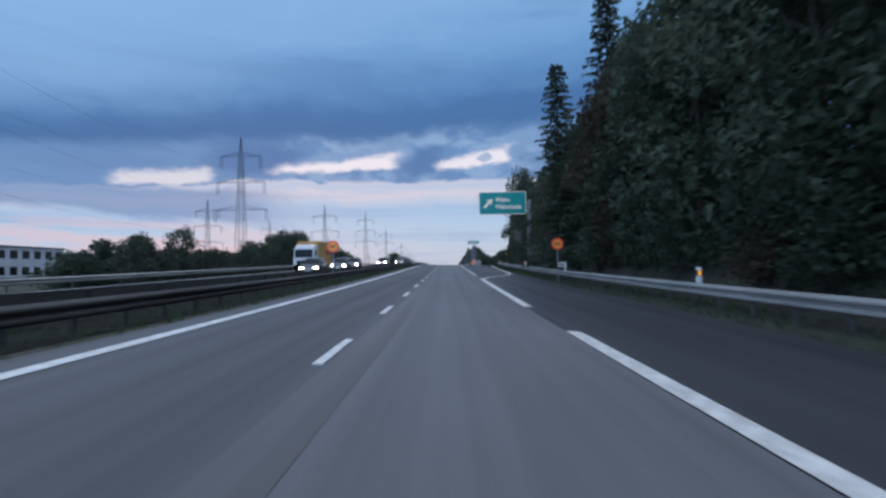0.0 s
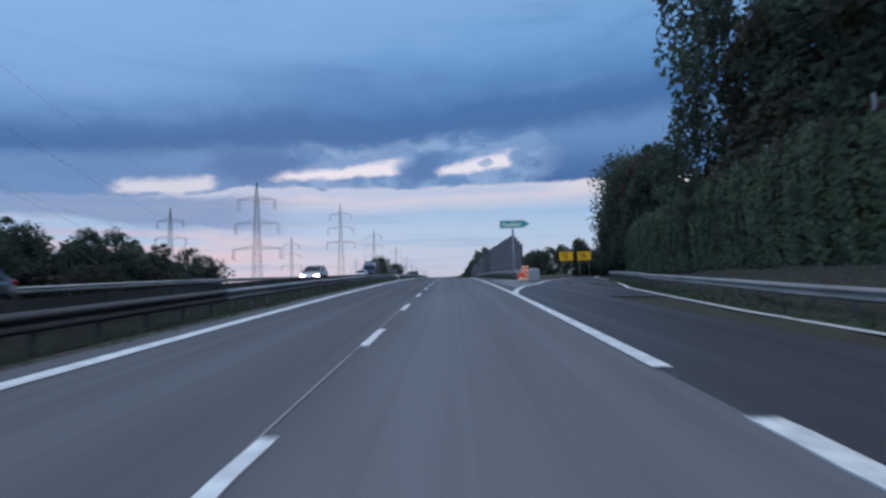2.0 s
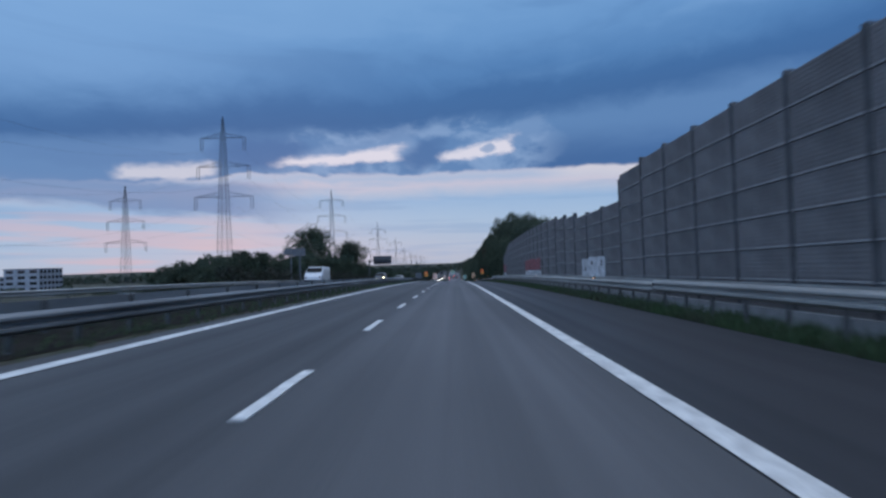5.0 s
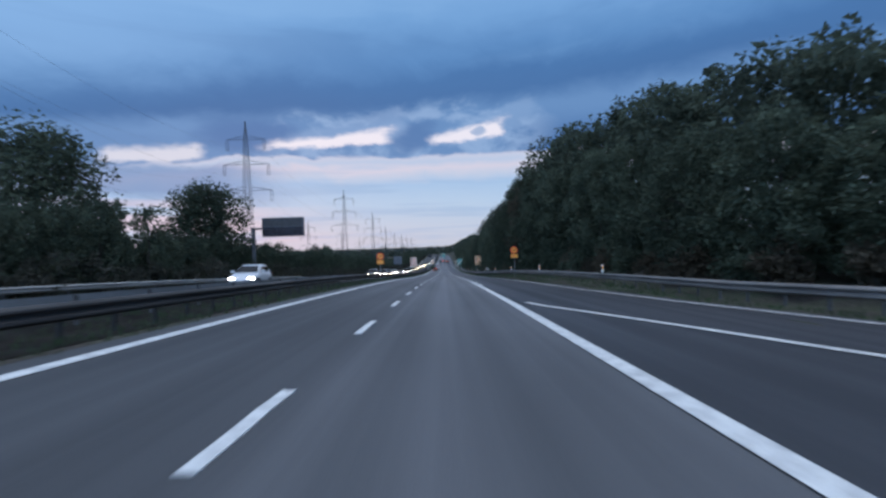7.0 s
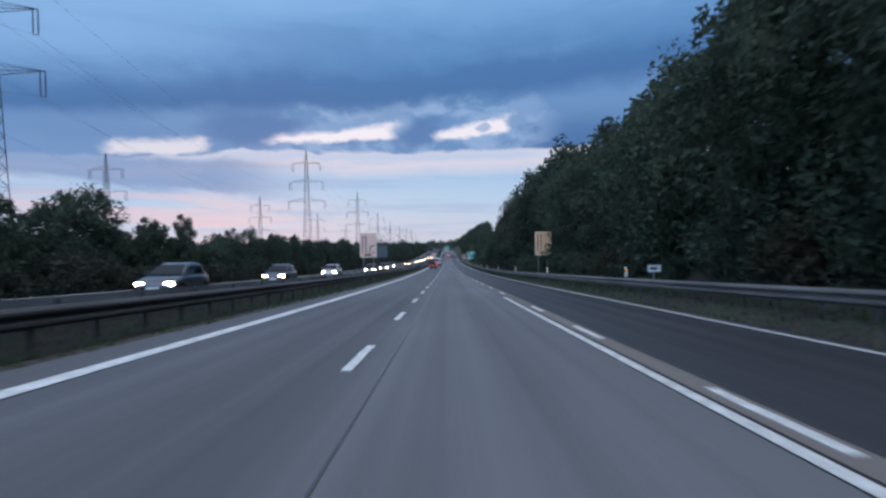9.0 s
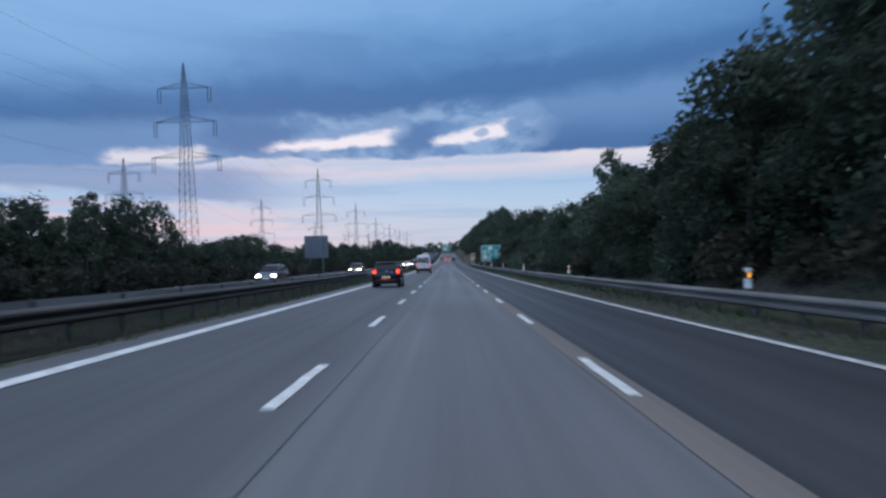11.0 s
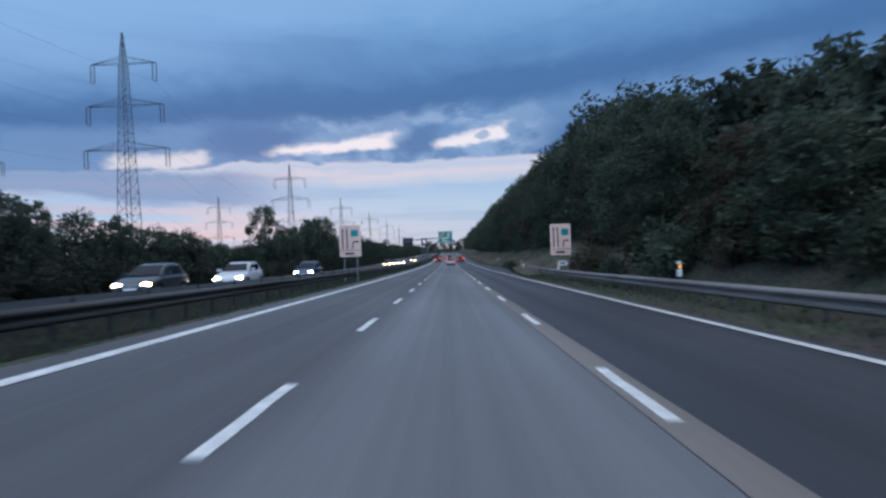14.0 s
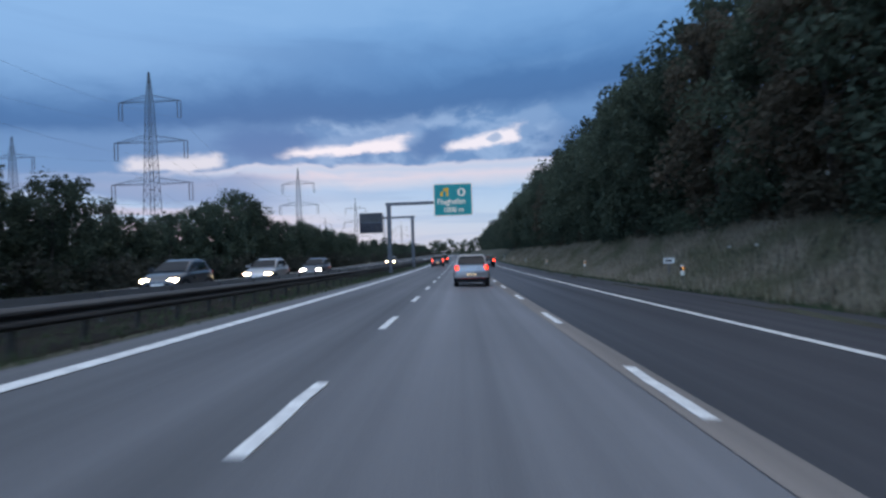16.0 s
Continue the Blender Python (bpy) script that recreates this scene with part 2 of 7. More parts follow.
# ---- materials ----
def material(name, colour, rough=0.6, metal=0.0, vary=0.25, scale=3.0, grain=0.12, grain_scale=60.0, bump=0.0, stretch=(1, 1, 1), tint=None, spec=0.5,
             each=0.0, glow=0.0, coat=0.0, transmission=0.0, thin=0.0):
    m = bpy.data.materials.new(name)
    m.use_nodes = True
    nt = m.node_tree
    N, L = nt.nodes, nt.links
    b = N["Principled BSDF"]
    b.inputs["Roughness"].default_value = rough
    b.inputs["Metallic"].default_value = metal
    b.inputs["Specular IOR Level"].default_value = spec
    b.inputs["Coat Weight"].default_value = coat
    b.inputs["Transmission Weight"].default_value = transmission
    if glow:
        b.inputs["Base Color"].default_value = (*colour, 1)
        b.inputs["Emission Color"].default_value = (*colour, 1)
        b.inputs["Emission Strength"].default_value = glow
        return m
    tc = N.new("ShaderNodeTexCoord")
    mp = N.new("ShaderNodeMapping")
    mp.inputs["Scale"].default_value = stretch
    L.new(tc.outputs["Object"], mp.inputs[0])

    def tex(s, detail):
        n = N.new("ShaderNodeTexNoise")
        n.inputs["Scale"].default_value, n.inputs["Detail"].default_value = s, detail
        L.new(mp.outputs[0], n.inputs["Vector"])
        return n.outputs[0]

    def mix(f, a, c):
        n = N.new("ShaderNodeMix")
        n.data_type = "RGBA"
        L.new(f, n.inputs[0])
        for s, v in ((6, a), (7, c)):
            if isinstance(v, tuple):
                n.inputs[s].default_value = (*v, 1)
            else:
                L.new(v, n.inputs[s])
        return n.outputs[2]

    def mul(a, k):
        return tuple(min(1.0, v * k) for v in a)

    t2 = tint or mul(colour, 1 - vary)
    big, small = tex(scale, 4), tex(grain_scale, 2)
    rg = N.new("ShaderNodeMapRange")
    L.new(big, rg.inputs[0])
    rg.inputs[1].default_value, rg.inputs[2].default_value = 0.32, 0.68
    c = mix(rg.outputs[0], mul(colour, 1 + vary * 0.5), t2)
    n = N.new("ShaderNodeMix")
    n.data_type, n.blend_type = "RGBA", "MULTIPLY"
    n.inputs[0].default_value = 1.0
    g = N.new("ShaderNodeMapRange")
    L.new(small, g.inputs[0])
    g.inputs[1].default_value, g.inputs[2].default_value, g.inputs[3].default_value, g.inputs[4].default_value = 0.3, 0.7, 1 - grain, 1 + grain
    L.new(c, n.inputs[6])
    L.new(g.outputs[0], n.inputs[7])
    c = n.outputs[2]
    if each:
        oi = N.new("ShaderNodeObjectInfo")
        r = N.new("ShaderNodeMapRange")
        L.new(oi.outputs["Random"], r.inputs[0])
        r.inputs[3].default_value, r.inputs[4].default_value = 1 - each, 1 + each
        n2 = N.new("ShaderNodeMix")
        n2.data_type, n2.blend_type = "RGBA", "MULTIPLY"
        n2.inputs[0].default_value = 1.0
        L.new(c, n2.inputs[6])
        L.new(r.outputs[0], n2.inputs[7])
        c = n2.outputs[2]
    L.new(c, b.inputs["Base Color"])
    if thin:
        tr = N.new("ShaderNodeBsdfTranslucent")
        L.new(c, tr.inputs[0])
        ms = N.new("ShaderNodeMixShader")
        ms.inputs[0].default_value = thin
        L.new(b.outputs[0], ms.inputs[1])
        L.new(tr.outputs[0], ms.inputs[2])
        L.new(ms.outputs[0], N["Material Output"].inputs[0])
    rr = N.new("ShaderNodeMapRange")
    L.new(big, rr.inputs[0])
    rr.inputs[3].default_value, rr.inputs[4].default_value = max(0, rough - 0.08), min(1, rough + 0.08)
    L.new(rr.outputs[0], b.inputs["Roughness"])
    if bump:
        bp = N.new("ShaderNodeBump")
        bp.inputs["Strength"].default_value, bp.inputs["Distance"].default_value = bump, 0.01
        L.new(small, bp.inputs["Height"])
        L.new(bp.outputs[0], b.inputs["Normal"])
    return m


def asphalt(name, colour, dark, gloss, dark_stretch=None, lanes=None):
    """Worn asphalt: aggregate, long wheel streaks and patches."""
    m = bpy.data.materials.new(name)
    m.use_nodes = True
    nt = m.node_tree
    N, L = nt.nodes, nt.links
    b = N["Principled BSDF"]
    b.inputs["Specular IOR Level"].default_value = 0.22
    tc = N.new("ShaderNodeTexCoord")

    def tex(s, stretch, detail, lo, hi, a, z):
        mp = N.new("ShaderNodeMapping")
        mp.inputs["Scale"].default_value = stretch
        L.new(tc.outputs["Object"], mp.inputs[0])
        n = N.new("ShaderNodeTexNoise")
        n.inputs["Scale"].default_value, n.inputs["Detail"].default_value = s, detail
        L.new(mp.outputs[0], n.inputs["Vector"])
        r = N.new("ShaderNodeMapRange")
        L.new(n.outputs[0], r.inputs[0])
        for i, v in enumerate((lo, hi, a, z)):
            r.inputs[1 + i].default_value = v
        return r.outputs[0], n.outputs[0]

    streak, _ = tex(1.0, (1.6, 0.012, 0), 5, 0.32, 0.68, 0, 1)
    fine, raw = tex(90, (1, 0.6, 0), 2, 0.3, 0.7, 0.8, 1.2)
    patch, _ = tex(0.35, (0.8, 0.25, 0), 3, 0.35, 0.65, 0.86, 1.12)
    thin, _ = tex(1.0, (5, 0.03, 0), 3, 0.4, 0.7, 0.96, 1.04)
    mixn = N.new("ShaderNodeMix")
    mixn.data_type = "RGBA"
    L.new(streak, mixn.inputs[0])
    mixn.inputs[6].default_value, mixn.inputs[7].default_value = (*colour, 1), (*dark, 1)
    c = mixn.outputs[2]
    layers = [fine, patch, thin]
    if dark_stretch:
        # a darker stretch of asphalt along the road
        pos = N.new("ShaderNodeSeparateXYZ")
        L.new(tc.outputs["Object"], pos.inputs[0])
        for a, z, lo, hi in ((dark_stretch[0], dark_stretch[1], 1.0, dark_stretch[4]), (dark_stretch[2], dark_stretch[3], 1.0, 1.0 / dark_stretch[4])):
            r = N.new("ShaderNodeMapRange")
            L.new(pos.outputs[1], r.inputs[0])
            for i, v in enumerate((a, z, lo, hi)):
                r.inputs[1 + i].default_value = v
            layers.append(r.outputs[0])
    if lanes:
        # darker fast lane: the headlight glow it lacks is put into the colour
        pos = N.new("ShaderNodeSeparateXYZ")
        L.new(tc.outputs["Object"], pos.inputs[0])
        r = N.new("ShaderNodeMapRange")
        L.new(pos.outputs[0], r.inputs[0])
        for i, v in enumerate((-0.1, 0.5, lanes, 1.0)):
            r.inputs[1 + i].default_value = v
        layers.append(r.outputs[0])
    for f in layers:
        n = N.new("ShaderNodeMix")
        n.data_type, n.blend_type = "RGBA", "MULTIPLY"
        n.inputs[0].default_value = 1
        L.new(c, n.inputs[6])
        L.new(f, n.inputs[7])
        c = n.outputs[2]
    L.new(c, b.inputs["Base Color"])
    r = N.new("ShaderNodeMapRange")
    L.new(streak, r.inputs[0])
    r.inputs[3].default_value, r.inputs[4].default_value = gloss, gloss + 0.12
    L.new(r.outputs[0], b.inputs["Roughness"])
    bp = N.new("ShaderNodeBump")
    bp.inputs["Strength"].default_value, bp.inputs["Distance"].default_value = 0.35, 0.006
    L.new(raw, bp.inputs["Height"])
    L.new(bp.outputs[0], b.inputs["Normal"])
    return m


M = dict(
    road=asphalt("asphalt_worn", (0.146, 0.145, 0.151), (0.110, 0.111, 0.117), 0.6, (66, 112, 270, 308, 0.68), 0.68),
    # near-black: deep shade under the median rails is painted into this ground
    soil_shade=material("median_soil", (0.022, 0.020, 0.017), 0.95, vary=0.4, scale=1.5, grain=0.4, grain_scale=20, bump=0.5, spec=0.05),
    scrub=material("dry_scrub", (0.062, 0.061, 0.050), 0.85, vary=0.4, scale=0.4, grain=0.35, grain_scale=5, tint=(0.038, 0.042, 0.034), spec=0.05, thin=0.4),
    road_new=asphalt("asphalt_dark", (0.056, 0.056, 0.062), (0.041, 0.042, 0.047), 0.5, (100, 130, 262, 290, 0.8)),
    road_far=asphalt("asphalt_pale", (0.062, 0.058, 0.055), (0.042, 0.041, 0.040), 0.7),
    strip=asphalt("milled_strip", (0.20, 0.175, 0.155), (0.14, 0.125, 0.115), 0.7),
    band=asphalt("asphalt_band", (0.126, 0.120, 0.118), (0.082, 0.080, 0.080), 0.5),
    joint_line=material("worn_joint", (0.23, 0.22, 0.21), 0.7, vary=0.5, scale=1.2, grain=0.3, stretch=(1, 0.2, 1), tint=(0.13, 0.125, 0.12)),
    tar=material("tar_seam", (0.085, 0.082, 0.083), 0.5, vary=0.4, scale=2, stretch=(1, 0.1, 1)),
    paint=material("road_paint", (0.64, 0.63, 0.60), 0.55, vary=0.2, scale=5, grain=0.2, grain_scale=40, tint=(0.42, 0.41, 0.40)),
    grass=material("verge_grass", (0.045, 0.051, 0.033), 0.9, vary=0.5, scale=0.6, grain=0.5, grain_scale=9, bump=0.6, tint=(0.055, 0.046, 0.041), spec=0.1),
    blade=material("grass_blades", (0.050, 0.085, 0.040), 0.8, vary=0.4, scale=0.9, grain=0.3, grain_scale=8, tint=(0.068, 0.078, 0.053), spec=0.1, thin=0.4),
    steel=material("galvanised_steel", (0.33, 0.325, 0.31), 0.65, 0.45, vary=0.25, scale=1.2, grain=0.1, grain_scale=30, stretch=(1, 0.3, 1)),
    steel_worn=material("brownish_steel", (0.20, 0.185, 0.175), 0.65, 0.35, vary=0.3, scale=1.2, grain=0.1, grain_scale=30, stretch=(1, 0.3, 1)),
    steel_dull=material("weathered_steel", (0.24, 0.245, 0.25), 0.6, 0.6, vary=0.35, scale=1.1, grain=0.12, stretch=(1, 0.25, 1)),
    steel_dark=material("dark_steel", (0.058, 0.054, 0.052), 0.75, 0.2, vary=0.4, scale=1.1, grain=0.12, stretch=(1, 0.25, 1)),
    straw=material("dry_grass", (0.30, 0.255, 0.205), 0.85, vary=0.4, scale=0.5, grain=0.3, grain_scale=6, tint=(0.165, 0.165, 0.105), spec=0.1, thin=0.4),
    post=material("rail_post_steel", (0.10, 0.10, 0.10), 0.7, 0.3, vary=0.3),
    post_dark=material("dark_post_steel", (0.035, 0.033, 0.032), 0.8, 0.1, vary=0.3),
    lattice=material("pylon_steel", (0.036, 0.040, 0.047), 0.7, 0.2, vary=0.3, scale=0.8),
    insul=material("insulator", (0.06, 0.055, 0.055), 0.4),
    cable=material("cable", (0.11, 0.12, 0.14), 0.6),
    concrete=material("barrier_concrete", (0.26, 0.26, 0.26), 0.85, vary=0.25, scale=1.6, grain=0.1, bump=0.3),
    panel=material("noise_panel", (0.128, 0.120, 0.120), 0.85, vary=0.22, scale=1.4, grain=0.14, grain_scale=25, bump=0.4, each=0.09),
    panel_rib=material("noise_panel_joint", (0.22, 0.212, 0.212), 0.85, vary=0.2, scale=2),
    panel_post=material("noise_post", (0.06, 0.06, 0.063), 0.7, 0.2, vary=0.3),
    panel_dark=material("noise_panel_dark", (0.05, 0.05, 0.055), 0.6, vary=0.3, each=0.1),
    red_panel=material("red_wall_panel", (0.066, 0.028, 0.030), 0.8, vary=0.3, scale=1.5, grain=0.15),
    ivy=material("ivy_leaf", (0.094, 0.120, 0.066), 0.6, vary=0.45, scale=1.1, grain=0.35, grain_scale=7, tint=(0.048, 0.066, 0.038), spec=0.15, thin=0.4),
    leaf=material("leaf", (0.067, 0.084, 0.058), 0.65, vary=0.6, scale=0.5, grain=0.35, grain_scale=5, tint=(0.044, 0.058, 0.043), spec=0.04, each=0.25, thin=0.4),
    leaf_mass=material("leaf_mass", (0.067, 0.082, 0.058), 0.85, vary=0.6, scale=0.3, grain=0.35, grain_scale=4, tint=(0.044, 0.056, 0.043), spec=0.04, thin=0.4),
    leaf_dry=material("leaf_brown", (0.088, 0.072, 0.053), 0.7, vary=0.4, scale=0.5, grain=0.3, grain_scale=5, tint=(0.058, 0.052, 0.038), spec=0.04, each=0.2, thin=0.4),
    bark=material("bark", (0.045, 0.038, 0.03), 0.9, vary=0.4, scale=3, grain=0.3, bump=0.6, stretch=(1, 1, 0.25)),
    sign_green=material("sign_teal", (0.0, 0.24, 0.225), 0.4, vary=0.08, scale=1.2, grain=0.03),
    # sign whites and oranges run warm: headlight return is put into the colour
    sign_white=material("sign_white", (0.95, 0.76, 0.56), 0.4, vary=0.08, scale=1.5, grain=0.03),
    sign_cream=material("sign_cream", (0.86, 0.54, 0.42), 0.5, vary=0.12, scale=1.5, grain=0.04),
    sign_amber=material("sign_amber", (0.92, 0.52, 0.30), 0.5, vary=0.15, scale=1.5, grain=0.05),
    sign_back=material("sign_back", (0.12, 0.125, 0.135), 0.55, 0.4, vary=0.2),
    sign_red=material("sign_red", (0.9, 0.09, 0.04), 0.4, vary=0.1),
    sign_orange=material("sign_orange", (0.95, 0.36, 0.06), 0.4, vary=0.1),
    sign_yellow=material("sign_yellow", (0.90, 0.45, 0.01), 0.45, vary=0.1),
    black=material("matt_black", (0.012, 0.012, 0.014), 0.5, vary=0.2),
    led=material("display_face", (0.010, 0.012, 0.020), 0.25, vary=0.2),
    white_plastic=material("white_plastic", (0.75, 0.75, 0.72), 0.5, vary=0.12, scale=5),
    # emission stands in for headlights caught by the delineator reflectors
    reflector=material("amber_glow", (1.0, 0.42, 0.06), 0.3, glow=1.2),
    tail=material("tail_light", (1.0, 0.022, 0.012), 0.3, glow=1.6),
    tail_hot=material("tail_light_core", (1.0, 0.11, 0.03), 0.3, glow=2.8),
    # stronger tail lamps for far cars; the bloom of distant lights is put in
    tail_far=material("tail_light_far", (1.0, 0.05, 0.02), 0.3, glow=9.0),
    lamp_red=material("red_lamp_lens", (0.30, 0.012, 0.012), 0.25, vary=0.1, coat=0.5),
    head=material("headlamp", (1.0, 0.90, 0.74), 0.3, glow=40.0),
    head_warm=material("headlamp_warm", (1.0, 0.70, 0.38), 0.3, glow=40.0),
    # rear plates emit: light falling on them is put in as glow
    plate_lit=material("number_plate_glow", (0.95, 0.66, 0.34), 0.4, glow=0.42),
    tyre=material("tyre", (0.015, 0.015, 0.016), 0.8, vary=0.2),
    rim=material("alloy", (0.35, 0.35, 0.36), 0.35, 0.9, vary=0.1),
    glass=material("car_glass", (0.008, 0.009, 0.011), 0.1, vary=0.05, spec=0.2),
    silver=material("paint_silver", (0.36, 0.345, 0.335), 0.32, 0.55, vary=0.06, scale=2, grain=0.03, coat=0.6),
    white=material("paint_white", (0.54, 0.53, 0.53), 0.35, vary=0.06, scale=2, grain=0.02, coat=0.5),
    car_black=material("paint_black", (0.006, 0.0065, 0.008), 0.25, vary=0.1, coat=0.25, spec=0.3),
    car_grey=material("paint_grey", (0.055, 0.058, 0.065), 0.3, 0.4, vary=0.08, coat=0.7),
    car_blue=material("paint_dark_blue", (0.02, 0.035, 0.08), 0.25, 0.2, vary=0.08, coat=0.7),
    trim=material("black_plastic", (0.008, 0.008, 0.009), 0.75, vary=0.2, spec=0.12),
    box_yellow=material("trailer_yellow", (0.42, 0.225, 0.05), 0.5, vary=0.15, scale=0.8),
    facade=material("facade_grey", (0.22, 0.23, 0.25), 0.8, vary=0.2, scale=0.4),
    facade_pale=material("facade_pale", (0.42, 0.42, 0.42), 0.8, vary=0.15, scale=0.3),
    red_paint=material("spray_red", (0.20, 0.026, 0.036), 0.6, vary=0.45, scale=3, grain=0.2, grain_scale=14, tint=(0.13, 0.05, 0.055)),
    red_dark=material("spray_dark_red", (0.10, 0.016, 0.022), 0.6, vary=0.3, scale=4),
    white_paint=material("spray_white", (0.46, 0.46, 0.47), 0.6, vary=0.4, scale=3, grain=0.2, grain_scale=14),
    film_pink=material("faded_red_film", (0.42, 0.13, 0.14), 0.5, vary=0.2, scale=6),
    lettering_dark=material("dark_livery_film", (0.035, 0.022, 0.028), 0.35, vary=0.3, scale=3, coat=0.4),
    lettering=material("dark_red_film", (0.16, 0.02, 0.03), 0.5, vary=0.15),
)


# ---- building kit ----
class Mesh:
    """Collects vertices and faces of one mesh."""

    def __init__(self):
        self.v, self.f = [], []

    def add(self, vs, fs):
        o = len(self.v)
        self.v += [tuple(p) for p in vs]
        self.f += [tuple(i + o for i in f) for f in fs]
        return self

    def box(self, c, s, bevel=0.0, turn=0.0):
        x, y, z = (k / 2 for k in s)
        b = min(bevel, x * 0.9, y * 0.9, z * 0.9)
        if b <= 0:
            vs = [(i, j, k) for k in (-z, z) for i, j in ((-x, -y), (x, -y), (x, y), (-x, y))]
            fs = [(0, 3, 2, 1), (4, 5, 6, 7), (0, 1, 5, 4), (1, 2, 6, 5), (2, 3, 7, 6), (3, 0, 4, 7)]
        else:
            ring = [(-x + b, -y), (x - b, -y), (x, -y + b), (x, y - b), (x - b, y), (-x + b, y), (-x, y - b), (-x, -y + b)]
            inner = [(u * (x - b) / x, w * (y - b) / y) for u, w in ring]
            vs = [(u, w, -z) for u, w in inner] + [(u, w, -z + b) for u, w in ring] + [(u, w, z - b) for u, w in ring] + [(u, w, z) for u, w in inner]
            fs = [tuple(range(7, -1, -1)), tuple(range(24, 32))]
            for r in range(3):
                fs += [(r * 8 + i, r * 8 + (i + 1) % 8, r * 8 + 8 + (i + 1) % 8, r * 8 + 8 + i) for i in range(8)]
        ca, sa = math.cos(turn), math.sin(turn)
        return self.add([(c[0] + u * ca - w * sa, c[1] + u * sa + w * ca, c[2] + q) for u, w, q in vs], fs)

    def tube(self, a, b, ra, rb=None, n=8, caps=True):
        a, b = Vector(a), Vector(b)
        rb = ra if rb is None else rb
        d = (b - a).normalized()
        u = d.orthogonal().normalized()
        w = d.cross(u)
        vs = [p + (u * math.cos(k * math.tau / n) + w * math.sin(k * math.tau / n)) * r for p, r in ((a, ra), (b, rb)) for k in range(n)]
        fs = [(k, (k + 1) % n, n + (k + 1) % n, n + k) for k in range(n)]
        if caps:
            fs += [tuple(range(n - 1, -1, -1)), tuple(range(n, 2 * n))]
        return self.add(vs, fs)

    def bar(self, a, b, w):
        """A square bar from a to b."""
        return self.tube(a, b, w * 0.7, n=4, caps=False)

    def prism(self, pts, depth, at=(0, 0, 0)):
        """An outline in x and z, given depth along y from its front."""
        n = len(pts)
        vs = [(at[0] + x, at[1] + d, at[2] + z) for d in (0, depth) for x, z in pts]
        return self.add(vs, [tuple(range(n)), tuple(range(2 * n - 1, n - 1, -1))] + [(k, k + n, (k + 1) % n + n, (k + 1) % n) for k in range(n)])

    def loft(self, rings, cap=True):
        n = len(rings[0])
        vs = [p for r in rings for p in r]
        fs = []
        for r in range(len(rings) - 1):
            fs += [(r * n + k, r * n + (k + 1) % n, (r + 1) * n + (k + 1) % n, (r + 1) * n + k) for k in range(n)]
        if cap:
            fs += [tuple(range(n - 1, -1, -1)), tuple(range((len(rings) - 1) * n, len(rings) * n))]
        return self.add(vs, fs)

    def sweep(self, profile, path, closed=True):
        """Profile of (across, up) along a path of (x, y, z); across is level and square to the path."""
        rings = []
        for i, p in enumerate(path):
            a, b = path[max(0, i - 1)], path[min(len(path) - 1, i + 1)]
            d = Vector((b[0] - a[0], b[1] - a[1], 0)).normalized()
            s = Vector((d.y, -d.x, 0))
            rings.append([(p[0] + s.x * u, p[1] + s.y * u, p[2] + v) for u, v in profile])
        n = len(profile)
        if closed:
            return self.loft(rings)
        vs = [p for r in rings for p in r]
        fs = [(r * n + k, r * n + k + 1, (r + 1) * n + k + 1, (r + 1) * n + k) for r in range(len(rings) - 1) for k in range(n - 1)]
        return self.add(vs, fs)

    def data(self, name, mat, smooth=False):
        me = bpy.data.meshes.new(name)
        me.from_pydata(self.v, [], self.f)
        me.materials.append(mat)
        if smooth:
            me.shade_smooth()
            me.set_sharp_from_angle(angle=radians(38))
        return me


def part(name, mesh, mat, parent=None, label="", smooth=False):
    me = mesh if isinstance(mesh, bpy.types.Mesh) else mesh.data(name, mat, smooth)
    ob = new(name, me)
    ob.parent = parent
    return tagged(ob, label)


def thing(name, label, category, m=None, group="", kind=""):
    ob = new(name)
    ob.empty_display_size = 0.2
    if m is not None:
        ob.matrix_basis = m
    return tagged(ob, label, category, group, kind)


def structure(name, mesh, mat, label="", category="", smooth=False):
    ob = new(name, mesh.data(name, mat, smooth))
    return tagged(ob, label, category, kind="structure")


def letters(text, size, mat, parent, x, z, y, name="lettering", squeeze=1.0, depth=0.006, bold=0.012):
    """Raised letters standing in the xz plane, facing -y, from their lower left corner."""
    cu = bpy.data.curves.new("text", "FONT")
    cu.body, cu.size, cu.extrude, cu.offset = text, size, depth, bold * size
    tmp = bpy.data.objects.new("text", cu)
    scene.collection.objects.link(tmp)
    bpy.context.view_layer.update()
    me = bpy.data.meshes.new_from_object(tmp.evaluated_get(bpy.context.evaluated_depsgraph_get()))
    bpy.data.objects.remove(tmp)
    me.transform(Matrix.Translation((x, y, z)) @ Matrix.Rotation(radians(90), 4, "X") @ Matrix.Diagonal((squeeze, 1, 1, 1)))
    me.materials.clear()
    me.materials.append(mat)
    ob = new(name, me)
    ob.parent = parent
    return ob


def rounded(x0, z0, x1, z1, r, n=4):
    pts = []
    for cx, cz, a0 in ((x1 - r, z0 + r, -90), (x1 - r, z1 - r, 0), (x0 + r, z1 - r, 90), (x0 + r, z0 + r, 180)):
        for k in range(n + 1):
            a = radians(a0 + 90 * k / n)
            pts.append((cx + r * math.cos(a), cz + r * math.sin(a)))
    return pts


